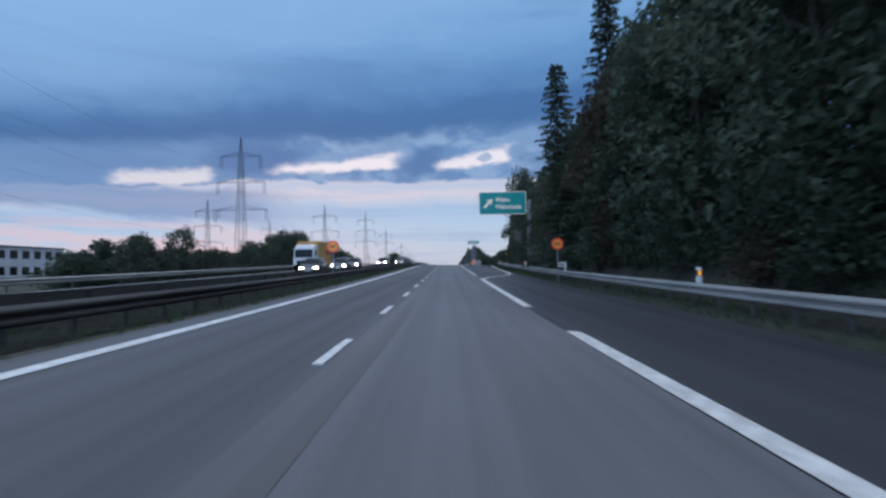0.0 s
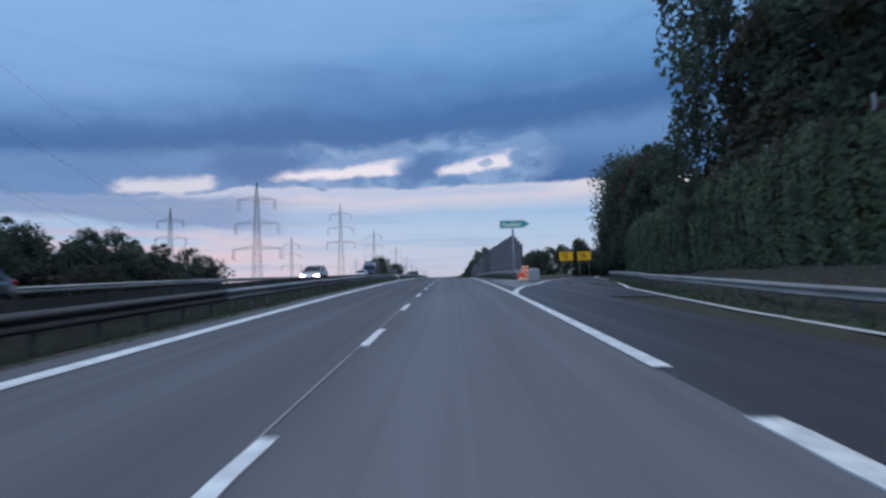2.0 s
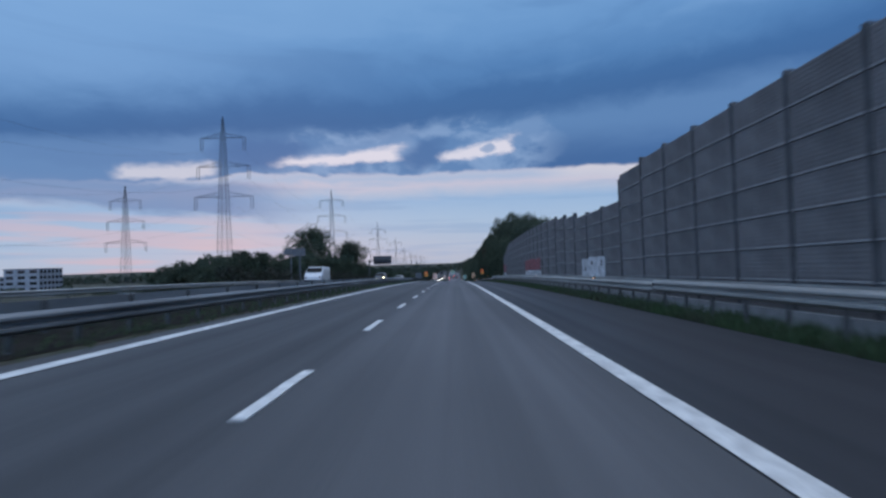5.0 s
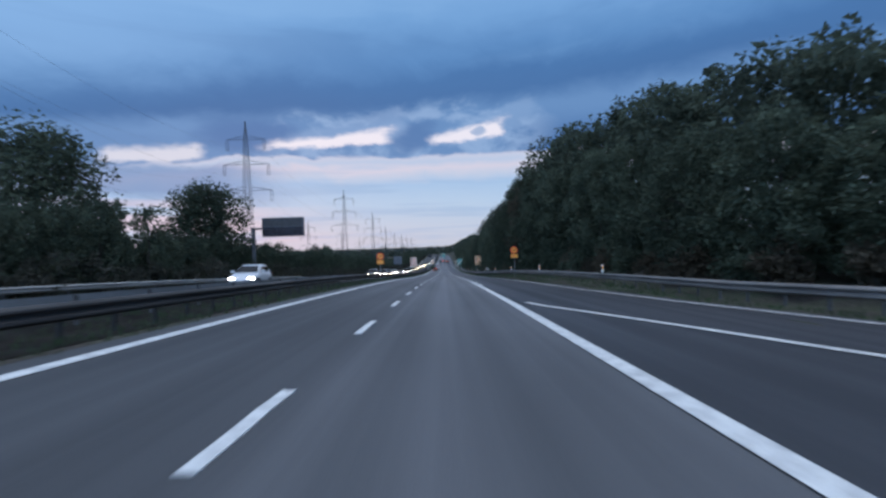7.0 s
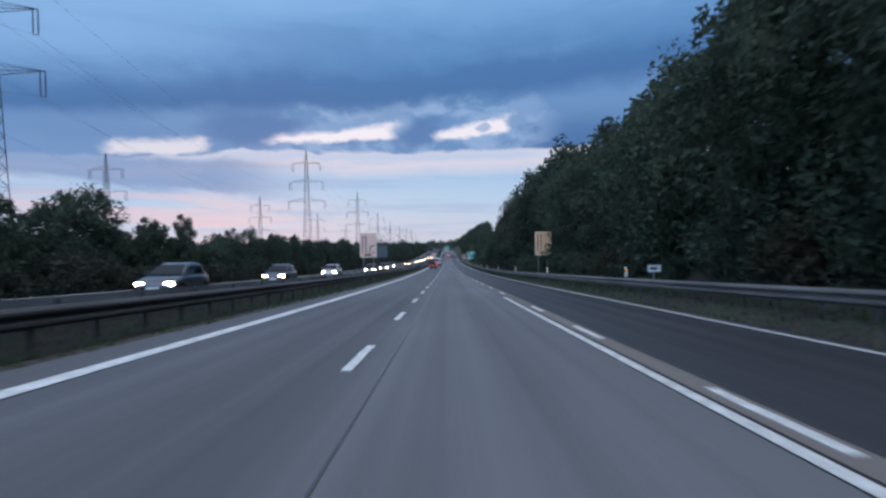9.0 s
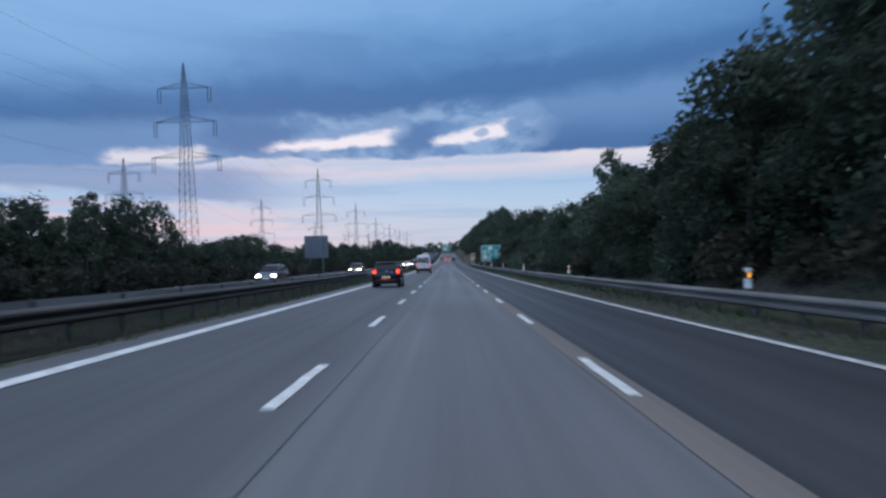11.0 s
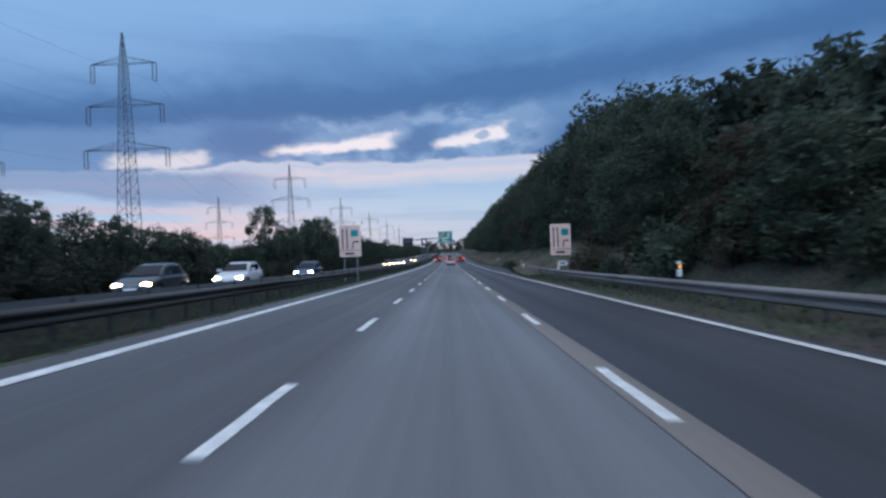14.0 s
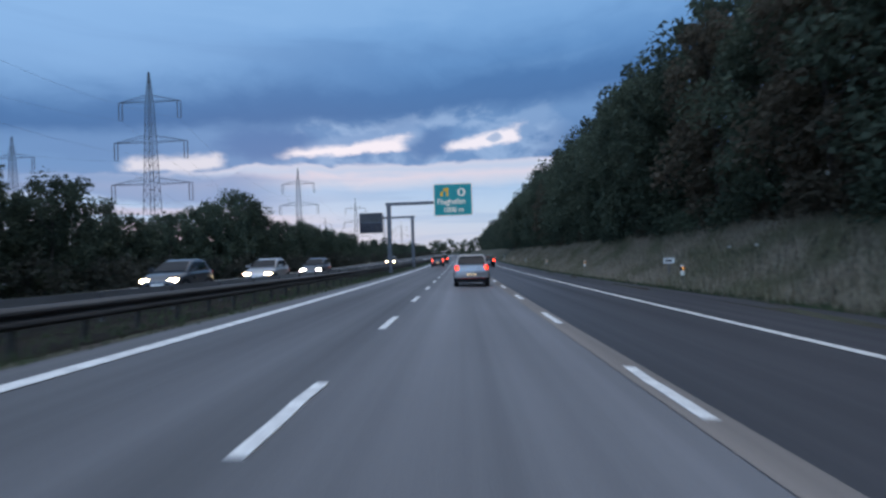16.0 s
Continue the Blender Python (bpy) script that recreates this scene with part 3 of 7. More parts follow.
# ---- ground ----
def build_ground():
    xs = [-2600, -1200, -600, -300, -160, -100, -60, -40, -30, -24, -21, -19.5, -18.6, -13, -7.4, -6.9, -6.4, -5.8, -5.2, -4.4, -3.4, 0, 4, 7, 8, 8.6, 9.2, 9.8,
          10.4, 11, 11.8, 12.6, 13.4, 14.2, 15, 16, 17, 18.5, 20, 22, 24, 26, 28, 31, 34, 38, 45, 60, 90, 160, 400, 1000, 2600]
    ys = [-190, -120, -80] + list(np.arange(-60, 760, 3.0)) + [770, 800, 850, 950, 1100, 1400, 2000, 3000, 4400]
    rnd = random.Random(4)
    vs = []
    for y in ys:
        for x in xs:
            z = zground(x, y)
            if x > 9 or x < -20:
                z += rnd.uniform(-0.06, 0.06)
            vs.append((x, y, z))
    n = len(xs)
    fs = [(j * n + i, j * n + i + 1, (j + 1) * n + i + 1, (j + 1) * n + i) for j in range(len(ys) - 1) for i in range(n - 1)]
    structure("ground", Mesh().add(vs, fs), M["grass"], "dull green and brown grass verges and fields", "ground", smooth=True)


build_ground()


def strip_mesh(left, right, y0, y1, lift, step=3.0, z=zroad):
    """A band of road between two edges given as functions of y."""
    n = max(1, int(math.ceil((y1 - y0) / step)))
    vs, fs = [], []
    for k in range(n + 1):
        y = y0 + (y1 - y0) * k / n
        a, b = left(y), right(y)
        for q in range(4):
            x = a + (b - a) * q / 3
            vs.append((x, y, z(x, y) + lift))
    for k in range(n):
        fs += [(k * 4 + q, k * 4 + q + 1, k * 4 + q + 5, k * 4 + q + 4) for q in range(3)]
    return Mesh().add(vs, fs)


def zopp(x, y):
    return zr(y) + 0.16 + 0.004 * (x + 7.4)


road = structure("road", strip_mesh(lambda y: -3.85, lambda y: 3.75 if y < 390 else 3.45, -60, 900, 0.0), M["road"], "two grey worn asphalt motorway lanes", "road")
# dark sheet that paints the shade below the median rails
structure("median_soil", strip_mesh(lambda y: -7.3, lambda y: -4.25, -60, 900, 0.015, z=lambda x, y: zground(x, y)), M["soil_shade"], "bare ground under the median rails, coloured dark for the shade there", "ground")
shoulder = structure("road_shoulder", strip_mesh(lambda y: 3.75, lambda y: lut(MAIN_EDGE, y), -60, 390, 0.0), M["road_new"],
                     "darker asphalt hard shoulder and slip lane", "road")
third = structure("third_lane", strip_mesh(lambda y: 3.45, lambda y: lut(MAIN_EDGE, y), 390, 900, 0.0), M["road_new"], "dark asphalt third lane beside the verge", "road")
opposite = structure("opposite_road", strip_mesh(lambda y: -18.4, lambda y: -7.5, -60, 1000, 0.006, z=zopp), M["road_far"], "pale asphalt carriageway beyond the median", "road")

# slip road that leaves, and the one that joins
RAMP_L = [(92, 3.7), (94.3, 3.95), (96.3, 4.25), (101.6, 5.4), (106, 6.9), (112, 8.5), (120, 10.6), (130, 14.2), (140, 18.2), (150, 22.4), (166, 30)]
exit_ramp = structure("exit_ramp", strip_mesh(lambda y: lut(RAMP_L, y), lambda y: lut(EDGE, y), 92, 166, 0.008, 2.0,
                                              z=lambda x, y: zr(y) + CROSS * min(x, 14)), M["road_new"], "dark asphalt exit ramp curving away", "road")
gore = structure("gore_area", strip_mesh(lambda y: 3.7, lambda y: lut(RAMP_L, y) + 0.1, 93, 120, 0.004, 2.0), M["road_new"], "asphalt nose between road and exit", "road")
JOIN_L = [(246, 22), (254, 15), (258, 12.2), (262, 9.6), (266, 7.3), (270, 5.9), (275, 4.0)]
JOIN_R = [(246, 30), (254, 22), (258, 18.4), (262, 15.2), (266, 12.8), (270, 11.0), (275, 10.1), (277, 9.9)]
entry_ramp = structure("entry_ramp", strip_mesh(lambda y: lut(JOIN_L, y), lambda y: lut(JOIN_R, y), 246, 277, 0.008, 2.0,
                                                z=lambda x, y: zr(y) + CROSS * min(x, 14)), M["road_new"], "asphalt entry ramp joining the road", "road")


# ---- road markings ----
def line_mesh(x, width, y0, y1, lift=0.012, step=2.0, z=zroad):
    fx = x if callable(x) else (lambda y: x)
    return strip_mesh(lambda y: fx(y) - width / 2, lambda y: fx(y) + width / 2, y0, y1, lift, step, z)


INNER = [(-60, -3.08), (10, -3.08), (60, -3.18), (115, -3.24), (246, -3.32), (318, -2.98), (345, -2.95), (400, -3.1), (470, -3.14), (600, -3.05), (900, -3.05)]
part("edge_line", line_mesh(lambda y: lut(INNER, y), 0.26, -60, 900), M["paint"], road, "white edge line beside the median")
BEND = [(28, 3.78), (31, 3.80), (33.5, 4.0), (36, 4.6), (38.5, 5.5), (41, 6.5), (44, 7.2), (47, 7.45), (56, 7.8), (62, 8.1), (67, 8.2), (76, 8.75), (86, 9.15), (94, 10.2), (100, 11.2), (106, 13.0), (118, 16.2), (130, 18.2), (148, 24)]
part("exit_edge_line", line_mesh(lambda y: lut(BEND, y), 0.26, 33, 148, 0.016, 1.0, lambda x, y: zr(y) + CROSS * min(x, 14)), M["paint"], shoulder, "white line along the exit lane")
part("edge_line", line_mesh(3.84, 0.26, 13.8, 33.2, 0.016), M["paint"], shoulder, "white line at the shoulder")
part("edge_line", line_mesh(3.88, 0.26, -40, 9.0, 0.016), M["paint"], shoulder, "white line at the shoulder")
part("edge_line", line_mesh(lambda y: lut([(78, 3.82), (94, 4.0), (118, 4.0), (165, 3.72), (205, 3.67)], y), 0.26, 78.7, 295.3, 0.016), M["paint"], shoulder, "broad white line at the shoulder")
part("thin_line", line_mesh(lambda y: 3.67, 0.15, 295.3, 352, 0.016), M["paint"], road, "thin worn white line")
part("ramp_line", line_mesh(lambda y: lut(RAMP_L, y) + 0.2, 0.26, 93, 140, 0.018, 1.0, lambda x, y: zr(y) + CROSS * min(x, 14)), M["paint"], exit_ramp, "white line along the nose")
part("join_line", line_mesh(lambda y: lut(JOIN_L, y) + 0.2, 0.24, 254, 275.5, 0.018, 1.0, lambda x, y: zr(y) + CROSS * min(x, 14)), M["paint"], entry_ramp, "white line of the joining lane")
OUT = [(258, 17.4), (262, 14.3), (266, 12.0), (270, 10.5), (276, 9.35), (284, 8.5), (300, 7.95), (340, 8.0), (350, 8.0), (420, 6.74), (900, 6.74)]
part("outer_line", line_mesh(lambda y: lut(OUT, y), 0.2, 262, 900, 0.018, 2.0), M["paint"], third, "white edge line beside the verge")
for xo, w in ((-7.9, 0.2), (-17.9, 0.2)):
    part("edge_line", line_mesh(xo, w, -60, 900, 0.016, 3.0, zopp), M["paint"], opposite)

rnd = random.Random(7)


def dash_data(length, width, name):
    vs, fs = [], []
    r = random.Random(int(length * 100))
    n = 6
    for k in range(n + 1):
        y = length * k / n
        j = r.uniform(-0.012, 0.012)
        vs += [(-width / 2 + j, y, 0), (width / 2 + j, y, 0), (-width / 2 + j, y, -0.02), (width / 2 + j, y, -0.02)]
    for k in range(n):
        a, b = 4 * k, 4 * k + 4
        fs += [(a, a + 1, b + 1, b), (a + 1, a + 3, b + 3, b + 1), (a + 2, a, b, b + 2)]
    fs += [(0, 2, 3, 1), (4 * n, 4 * n + 1, 4 * n + 3, 4 * n + 2)]
    return Mesh().add(vs, fs).data(name, M["paint"])


def dashes(x, first, period, count, data, parent, z=zroad, lift=0.014):
    for k in range(count):
        y = first + k * period
        ob = part("dash", data, None, parent)
        xx = x(y) if callable(x) else x
        s = math.atan2(z(xx, y + 1) - z(xx, y), 1)
        ob.matrix_basis = Matrix.Translation((xx, y, z(xx, y) + lift)) @ Matrix.Rotation(s, 4, "X") @ Matrix.Rotation(-CROSS if z is zroad else 0, 4, "Y")


SEAM = [(296, 3.95), (350, 4.02), (400, 3.36), (900, 3.36)]
DASH = dash_data(1.86, 0.13, "dash")
BLOCK = dash_data(1.9, 0.28, "block_dash")
dashes(0.0, 5.91 - 5.707 * 4, 5.707, 128, DASH, road)
for y in (40.74, 44.84, 48.88, 52.3, 55.65, 59.75, 63.86, 67.9, 71.9, 74.9):
    dashes(3.82, y, 1, 1, BLOCK, shoulder)
dashes(lambda y: 3.93 + 0.002 * (y - 290), 290.4, 5.51, 11, DASH, shoulder, lift=0.018)
dashes(lambda y: lut(SEAM, y), 354.4, 5.718, 66, DASH, road)
dashes(-11.4, -20, 5.707, 130, DASH, opposite, zopp)
dashes(-14.6, -18, 5.707, 130, DASH, opposite, zopp)
# bars across the nose
for k in range(16):
    y = 99.515 + k * 1.235
    xr = min(lut(RAMP_L, y), 7.2)
    if xr > 4.5:
        me = Mesh().box(((4.25 + xr) / 2, y, zroad(5.2, y) + 0.012), (xr - 4.25, 0.17, 0.012))
        part("nose_bar", me, M["paint"], gore)
# stray scraps of old paint beside the lines
SCRAP = Mesh().box((0, 0, 0), (0.10, 0.07, 0.008), 0.003).data("paint_scrap", M["paint"])
for x, y in ((3.55, 117.2), (3.45, 115.4), (-2.92, 115.5), (-2.9, 115.75), (-2.55, 246.9)):
    part("paint_scrap", SCRAP, None, road).location = (x, y, zroad(x, y) + 0.012)
# tar seams and a milled strip where lanes meet
part("joint_line", line_mesh(lambda y: -0.06 + 0.01 * math.sin(y / 17), 0.028, 60, 104, 0.007), M["joint_line"], road)
part("tar_seam", line_mesh(lambda y: 0.42 + 0.03 * math.sin(y / 17), 0.026, 300, 470, 0.007), M["tar"], road)
part("worn_band", line_mesh(lambda y: 0.36 + 0.06 * math.sin(y / 23), 0.5, -40, 68, 0.005), M["band"], road)
part("milled_strip", line_mesh(lambda y: lut(SEAM, y) + 0.02 * math.sin(y / 9), 0.36, 324, 900, 0.009), M["strip"], road, "paler milled strip under the lane dashes")


# ---- guard rails ----
def wbeam(depth=0.10, h=0.33):
    """Outline of a two-wave steel beam, top at 0."""
    pts = [(0, 0), (depth * 0.6, -0.02), (depth, -0.06), (depth, -0.10), (0.0, -0.14), (0.0, -0.18), (depth, -0.22), (depth, -0.27), (depth * 0.6, -0.31), (0, -h)]
    back = [(-0.012, -h), (-0.012, 0)]
    return [(u, v) for u, v in pts] + back


DARK_POST = Mesh().box((0, 0, -0.42), (0.06, 0.09, 0.84), 0.008).data("post", M["post_dark"])
RAIL_POST = Mesh().box((0, 0, -0.42), (0.06, 0.09, 0.84), 0.008).data("post", M["post"])


def guardrail(path, side, label, spacing=1.35, mat="steel", drop_start=False, drop_end=False, posts=True, z=zroad, top=0.72):
    """path: function y -> x over (y0, y1). side: +1 waves towards +x."""
    fx, y0, y1 = path
    r = thing("guardrail", label, "guardrail", group="guard rails", kind="")
    n = max(2, int((y1 - y0) / 2.0))
    pts = []
    for k in range(n + 1):
        y = y0 + (y1 - y0) * k / n
        h = top
        if drop_start:
            h = min(h, 0.12 + (y - y0) * 0.2)
        if drop_end:
            h = min(h, 0.12 + (y1 - y) * 0.2)
        pts.append((fx(y), y, z(fx(y), y) + h))
    prof = [(u * side, v) for u, v in wbeam()]
    if side < 0:
        prof = prof[::-1]
    part("beam", Mesh().sweep(prof, pts), M[mat], r, smooth=True)
    if posts:
        y = y0 + 0.6
        while y < y1:
            h = top
            if drop_start:
                h = min(h, 0.12 + (y - y0) * 0.2)
            if drop_end:
                h = min(h, 0.12 + (y1 - y) * 0.2)
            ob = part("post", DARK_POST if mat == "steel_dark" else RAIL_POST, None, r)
            ob.location = (fx(y) - side * 0.045, y, z(fx(y), y) + h - 0.01)
            y += spacing
    return r


zflat = lambda x, y: zr(y) + CROSS * min(x, 14) - 0.02
RAILR1 = [(-40, 8.35), (40, 8.5), (60, 9.0), (76, 9.9), (86, 10.4), (100, 12.8), (108, 15.0), (130, 20.0), (150, 26.4)]
for a, b in ((-30, 40), (40, 96), (96, 150)):
    guardrail((lambda y: lut(RAILR1, y), a, b), -1, "galvanised steel guard rail along the exit verge", z=zflat, top=0.78)
guardrail((lambda y: 8.05, 117.8, 200), -1, "galvanised steel guard rail before a noise barrier", z=zflat, top=0.94)
guardrail((lambda y: 8.05 - 0.02 * max(0, y - 245), 200, 263), -1, "galvanised steel guard rail before a noise barrier", z=zflat, top=0.88, drop_end=True)
RAILR2 = [(256, 20.8), (258, 19.2), (262, 16.2), (266, 13.9), (270, 12.3), (276, 11.2), (300, 10.2), (345, 9.2), (420, 8.05), (545, 8.05), (556, 8.8), (562, 9.4), (575, 10.3), (592, 11.4), (900, 11.4)]
for a, b in ((256, 360), (360, 450), (450, 527)):
    guardrail((lambda y: lut(RAILR2, y), a, b), -1, "dull weathered steel guard rail along a grassy verge", mat="steel_worn", z=lambda x, y: zflat(x, y) + lut(VERGE, y))
guardrail((lambda y: lut(RAILR2, y), 527, 590), -1, "dull steel guard rail ending in a grassy bank", mat="steel_worn", z=zflat, drop_end=True)
zmed = lambda x, y: zground(x, y)
# 446 to 486 gets paler steel: oncoming headlight glare put into its colour
for a, b in ((-30, 86), (86, 175), (175, 262), (262, 370), (370, 446), (446, 486), (486, 590), (590, 700)):
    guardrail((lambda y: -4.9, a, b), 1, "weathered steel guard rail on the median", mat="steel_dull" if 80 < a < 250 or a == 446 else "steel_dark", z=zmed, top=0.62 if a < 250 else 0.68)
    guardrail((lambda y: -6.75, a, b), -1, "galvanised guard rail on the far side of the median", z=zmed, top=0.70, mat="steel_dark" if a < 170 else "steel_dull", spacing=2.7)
guardrail((lambda y: -19.2, -30, 330), 1, "distant steel guard rail beyond the opposite road", z=zmed, spacing=4)

# concrete start of the rail at the nose
nose = thing("barrier_end", "grey concrete barrier block at the start of a rail", "barrier", pose(8.5, 117.2, zflat(8.5, 118)))
prof = [(-1.0, -0.1), (1.0, -0.1), (0.97, 0.25), (0.9, 1.10), (-0.9, 1.10), (-0.97, 0.25)]
part("block", Mesh().loft([[(u * k, y, v * q if v > 0 else v) for u, v in prof] for k, q, y in ((0.92, 0.94, 0.0), (1.0, 1.0, 0.08), (1.0, 1.0, 0.5), (0.94, 0.96, 0.58))]), M["concrete"], nose)
part("cap_rail", Mesh().box((0.2, 0.3, 1.13), (1.2, 0.4, 0.07), 0.02), M["steel_dull"], nose)


# ---- noise barrier ----
WALL_TOP = [(125.0, 3.5), (126.0, 3.55), (128.0, 4.0), (130.0, 4.5), (132.0, 4.92), (134, 5.05), (143, 5.1), (153, 5.05), (160, 5.2), (186, 5.15), (204.0, 5.2), (204.6, 4.8), (205.8, 4.8), (206.2, 4.0), (209, 4.0), (212, 4.05), (213, 4.2), (215.5, 4.4),
            (218.3, 4.62), (221, 4.8), (230, 4.9), (239, 4.85), (243, 4.8), (246.5, 4.72), (248.45, 4.4), (250.4, 3.9), (252.4, 3.45), (260, 3.4)]
SLAB_H = 0.72


def noise_wall():
    w = tagged(new("noise_wall"), "tall grey panelled noise barrier with steel posts and graffiti", "noise barrier", kind="structure")
    slab = Mesh()
    slab.box((0, 1.3, SLAB_H / 2 - 0.03), (0.14, 2.5, SLAB_H - 0.06), 0.015)
    for k in range(7):
        slab.box((-0.0705, 1.3, 0.06 + k * 0.092), (0.008, 2.48, 0.046), 0.003)
    slab_data = slab.data("slab", M["panel"])
    dark_data = Mesh().box((0, 1.3, SLAB_H / 2 - 0.01), (0.08, 2.5, SLAB_H - 0.02), 0.01).data("slab", M["panel_dark"])
    rib = Mesh().box((-0.02, 1.3, 0.0), (0.16, 2.5, 0.055), 0.01).data("joint", M["panel_rib"])
    # bays of two widths
    posts = [125.0 + 2.0 * k for k in range(39)] + [203.0, 205.4, 208.0, 210.6, 213.2, 215.8, 218.5, 221.2] + [223.7 + 1.98 * k for k in range(16)]
    bays = len(posts) - 1
    for i, yy in enumerate(posts):
        wide = posts[min(i + 1, bays)] - yy
        top = lut(WALL_TOP, yy - 0.01 if i else yy + 0.1)
        step = lut(WALL_TOP, yy + wide / 2)
        x = 9.0
        base = zr(yy) - 0.25
        # step heights with the slope
        pt = max(top, step) + 0.05
        part("post", Mesh().box((x, yy, base + pt / 2 + 0.1), (0.22, 0.13, pt + 0.25), 0.02), M["panel_post"], w)
        if i == bays:
            break
        n = max(1, round((step + 0.1) / SLAB_H))
        open_bay = 163 < yy < 182
        for k in range(n):
            ob = part("slab", slab_data if not open_bay else dark_data, None, w)
            s = math.atan2(zr(yy + 2.6) - zr(yy), 2.6)
            fit = (step - 0.04) / (n * SLAB_H)
            ob.matrix_basis = Matrix.Translation((x, yy, base + 0.28 + k * SLAB_H * fit)) @ Matrix.Rotation(s, 4, "X") @ Matrix.Diagonal((1, wide / 2.62, fit, 1))
            if k and not open_bay:
                j = part("joint", rib, None, w)
                j.matrix_basis = Matrix.Translation((x, yy, base + 0.25 + k * SLAB_H * fit)) @ Matrix.Rotation(s, 4, "X") @ Matrix.Diagonal((1, wide / 2.62, 1, 1))
    part("plinth", Mesh().sweep([(-0.2, -0.3), (0.2, -0.3), (0.2, 0.3), (-0.2, 0.3)], [(8.95, yq, zr(yq) - 0.2) for yq in np.arange(124.8, 254.6, 2.0)]), M["concrete"], w)
    # steel rail along the foot of the wall
    part("foot_rail", Mesh().sweep([(-0.03, -0.2), (0.03, -0.2), (0.03, 0), (-0.03, 0)], [(8.62, yq, zr(yq) + 0.68) for yq in np.arange(118, 256, 2.0)]), M["steel"], w)

    def graffiti(mat, line, y0, y1, z0, z1, count, seed, face=8.884):
        """A row of fat sprayed letter shapes with darker gaps cut into them."""
        r = random.Random(seed)
        fill, cut = Mesh(), Mesh()
        pitch = (y1 - y0) / count
        for k in range(count):
            yc = y0 + (k + 0.5) * pitch
            hw, lo, hi = pitch * r.uniform(0.44, 0.52), z0 + r.uniform(-0.06, 0.04), z1 - r.uniform(0, 0.14)
            q = rounded(-hw, lo, hw, hi, min(hw, 0.16))
            lean = r.uniform(-0.08, 0.08)
            n = len(q)
            x = face - 0.004 * (k % 3)
            vs = [(xx, yc + u + lean * (v - lo), zr(yc) + v) for xx in (x, x + 0.03) for u, v in q]
            fill.add(vs, [tuple(range(n)), tuple(range(2 * n - 1, n - 1, -1))] + [(i, i + n, (i + 1) % n + n, (i + 1) % n) for i in range(n)])
            for _ in range(r.choice((1, 2, 2))):
                cu, cv = r.uniform(-0.4, 0.4) * hw, lo + (hi - lo) * r.choice((0.25, 0.5, 0.72))
                cut.box((x - 0.003, yc + cu, zr(yc) + cv), (0.008, hw * r.uniform(0.25, 0.5), (hi - lo) * r.uniform(0.1, 0.34)), 0.003)
        part("graffiti", fill, mat, w, "sprayed graffiti letters")
        part("graffiti_line", cut, line, w, "dark gaps in sprayed letters")

    for ya, yb, n, seed in ((224.6, 232.8, 12, 3), (250.4, 253.0, 5, 1)):
        graffiti(M["red_paint"], M["red_dark"], ya, yb, 1.1, 2.15, n, seed)
        graffiti(M["white_paint"], M["panel"], ya - 0.2, yb, 0.5, 1.12, n + 1, seed + 9, 8.868)
    graffiti(M["white_paint"], M["panel"], 207.6, 211.6, 0.5, 1.7, 3, 6)
    graffiti(M["white_paint"], M["panel"], 129.6, 131.8, 0.4, 0.95, 3, 5)


noise_wall()

# ---- overgrown wall along the exit ----
IVY = [(46, 11.3), (58, 11.3), (70, 11.35), (90, 13.6), (110, 17.0), (128, 21.6), (142, 26.5), (150, 29.5)]


def wall_height(y):
    return lut([(50, 3.2), (58, 3.5), (66, 3.9), (70, 4.3), (80, 4.65), (100, 4.75), (108, 4.65), (127, 4.5), (134, 4.1), (142, 3.0), (147, 1.0)], y)


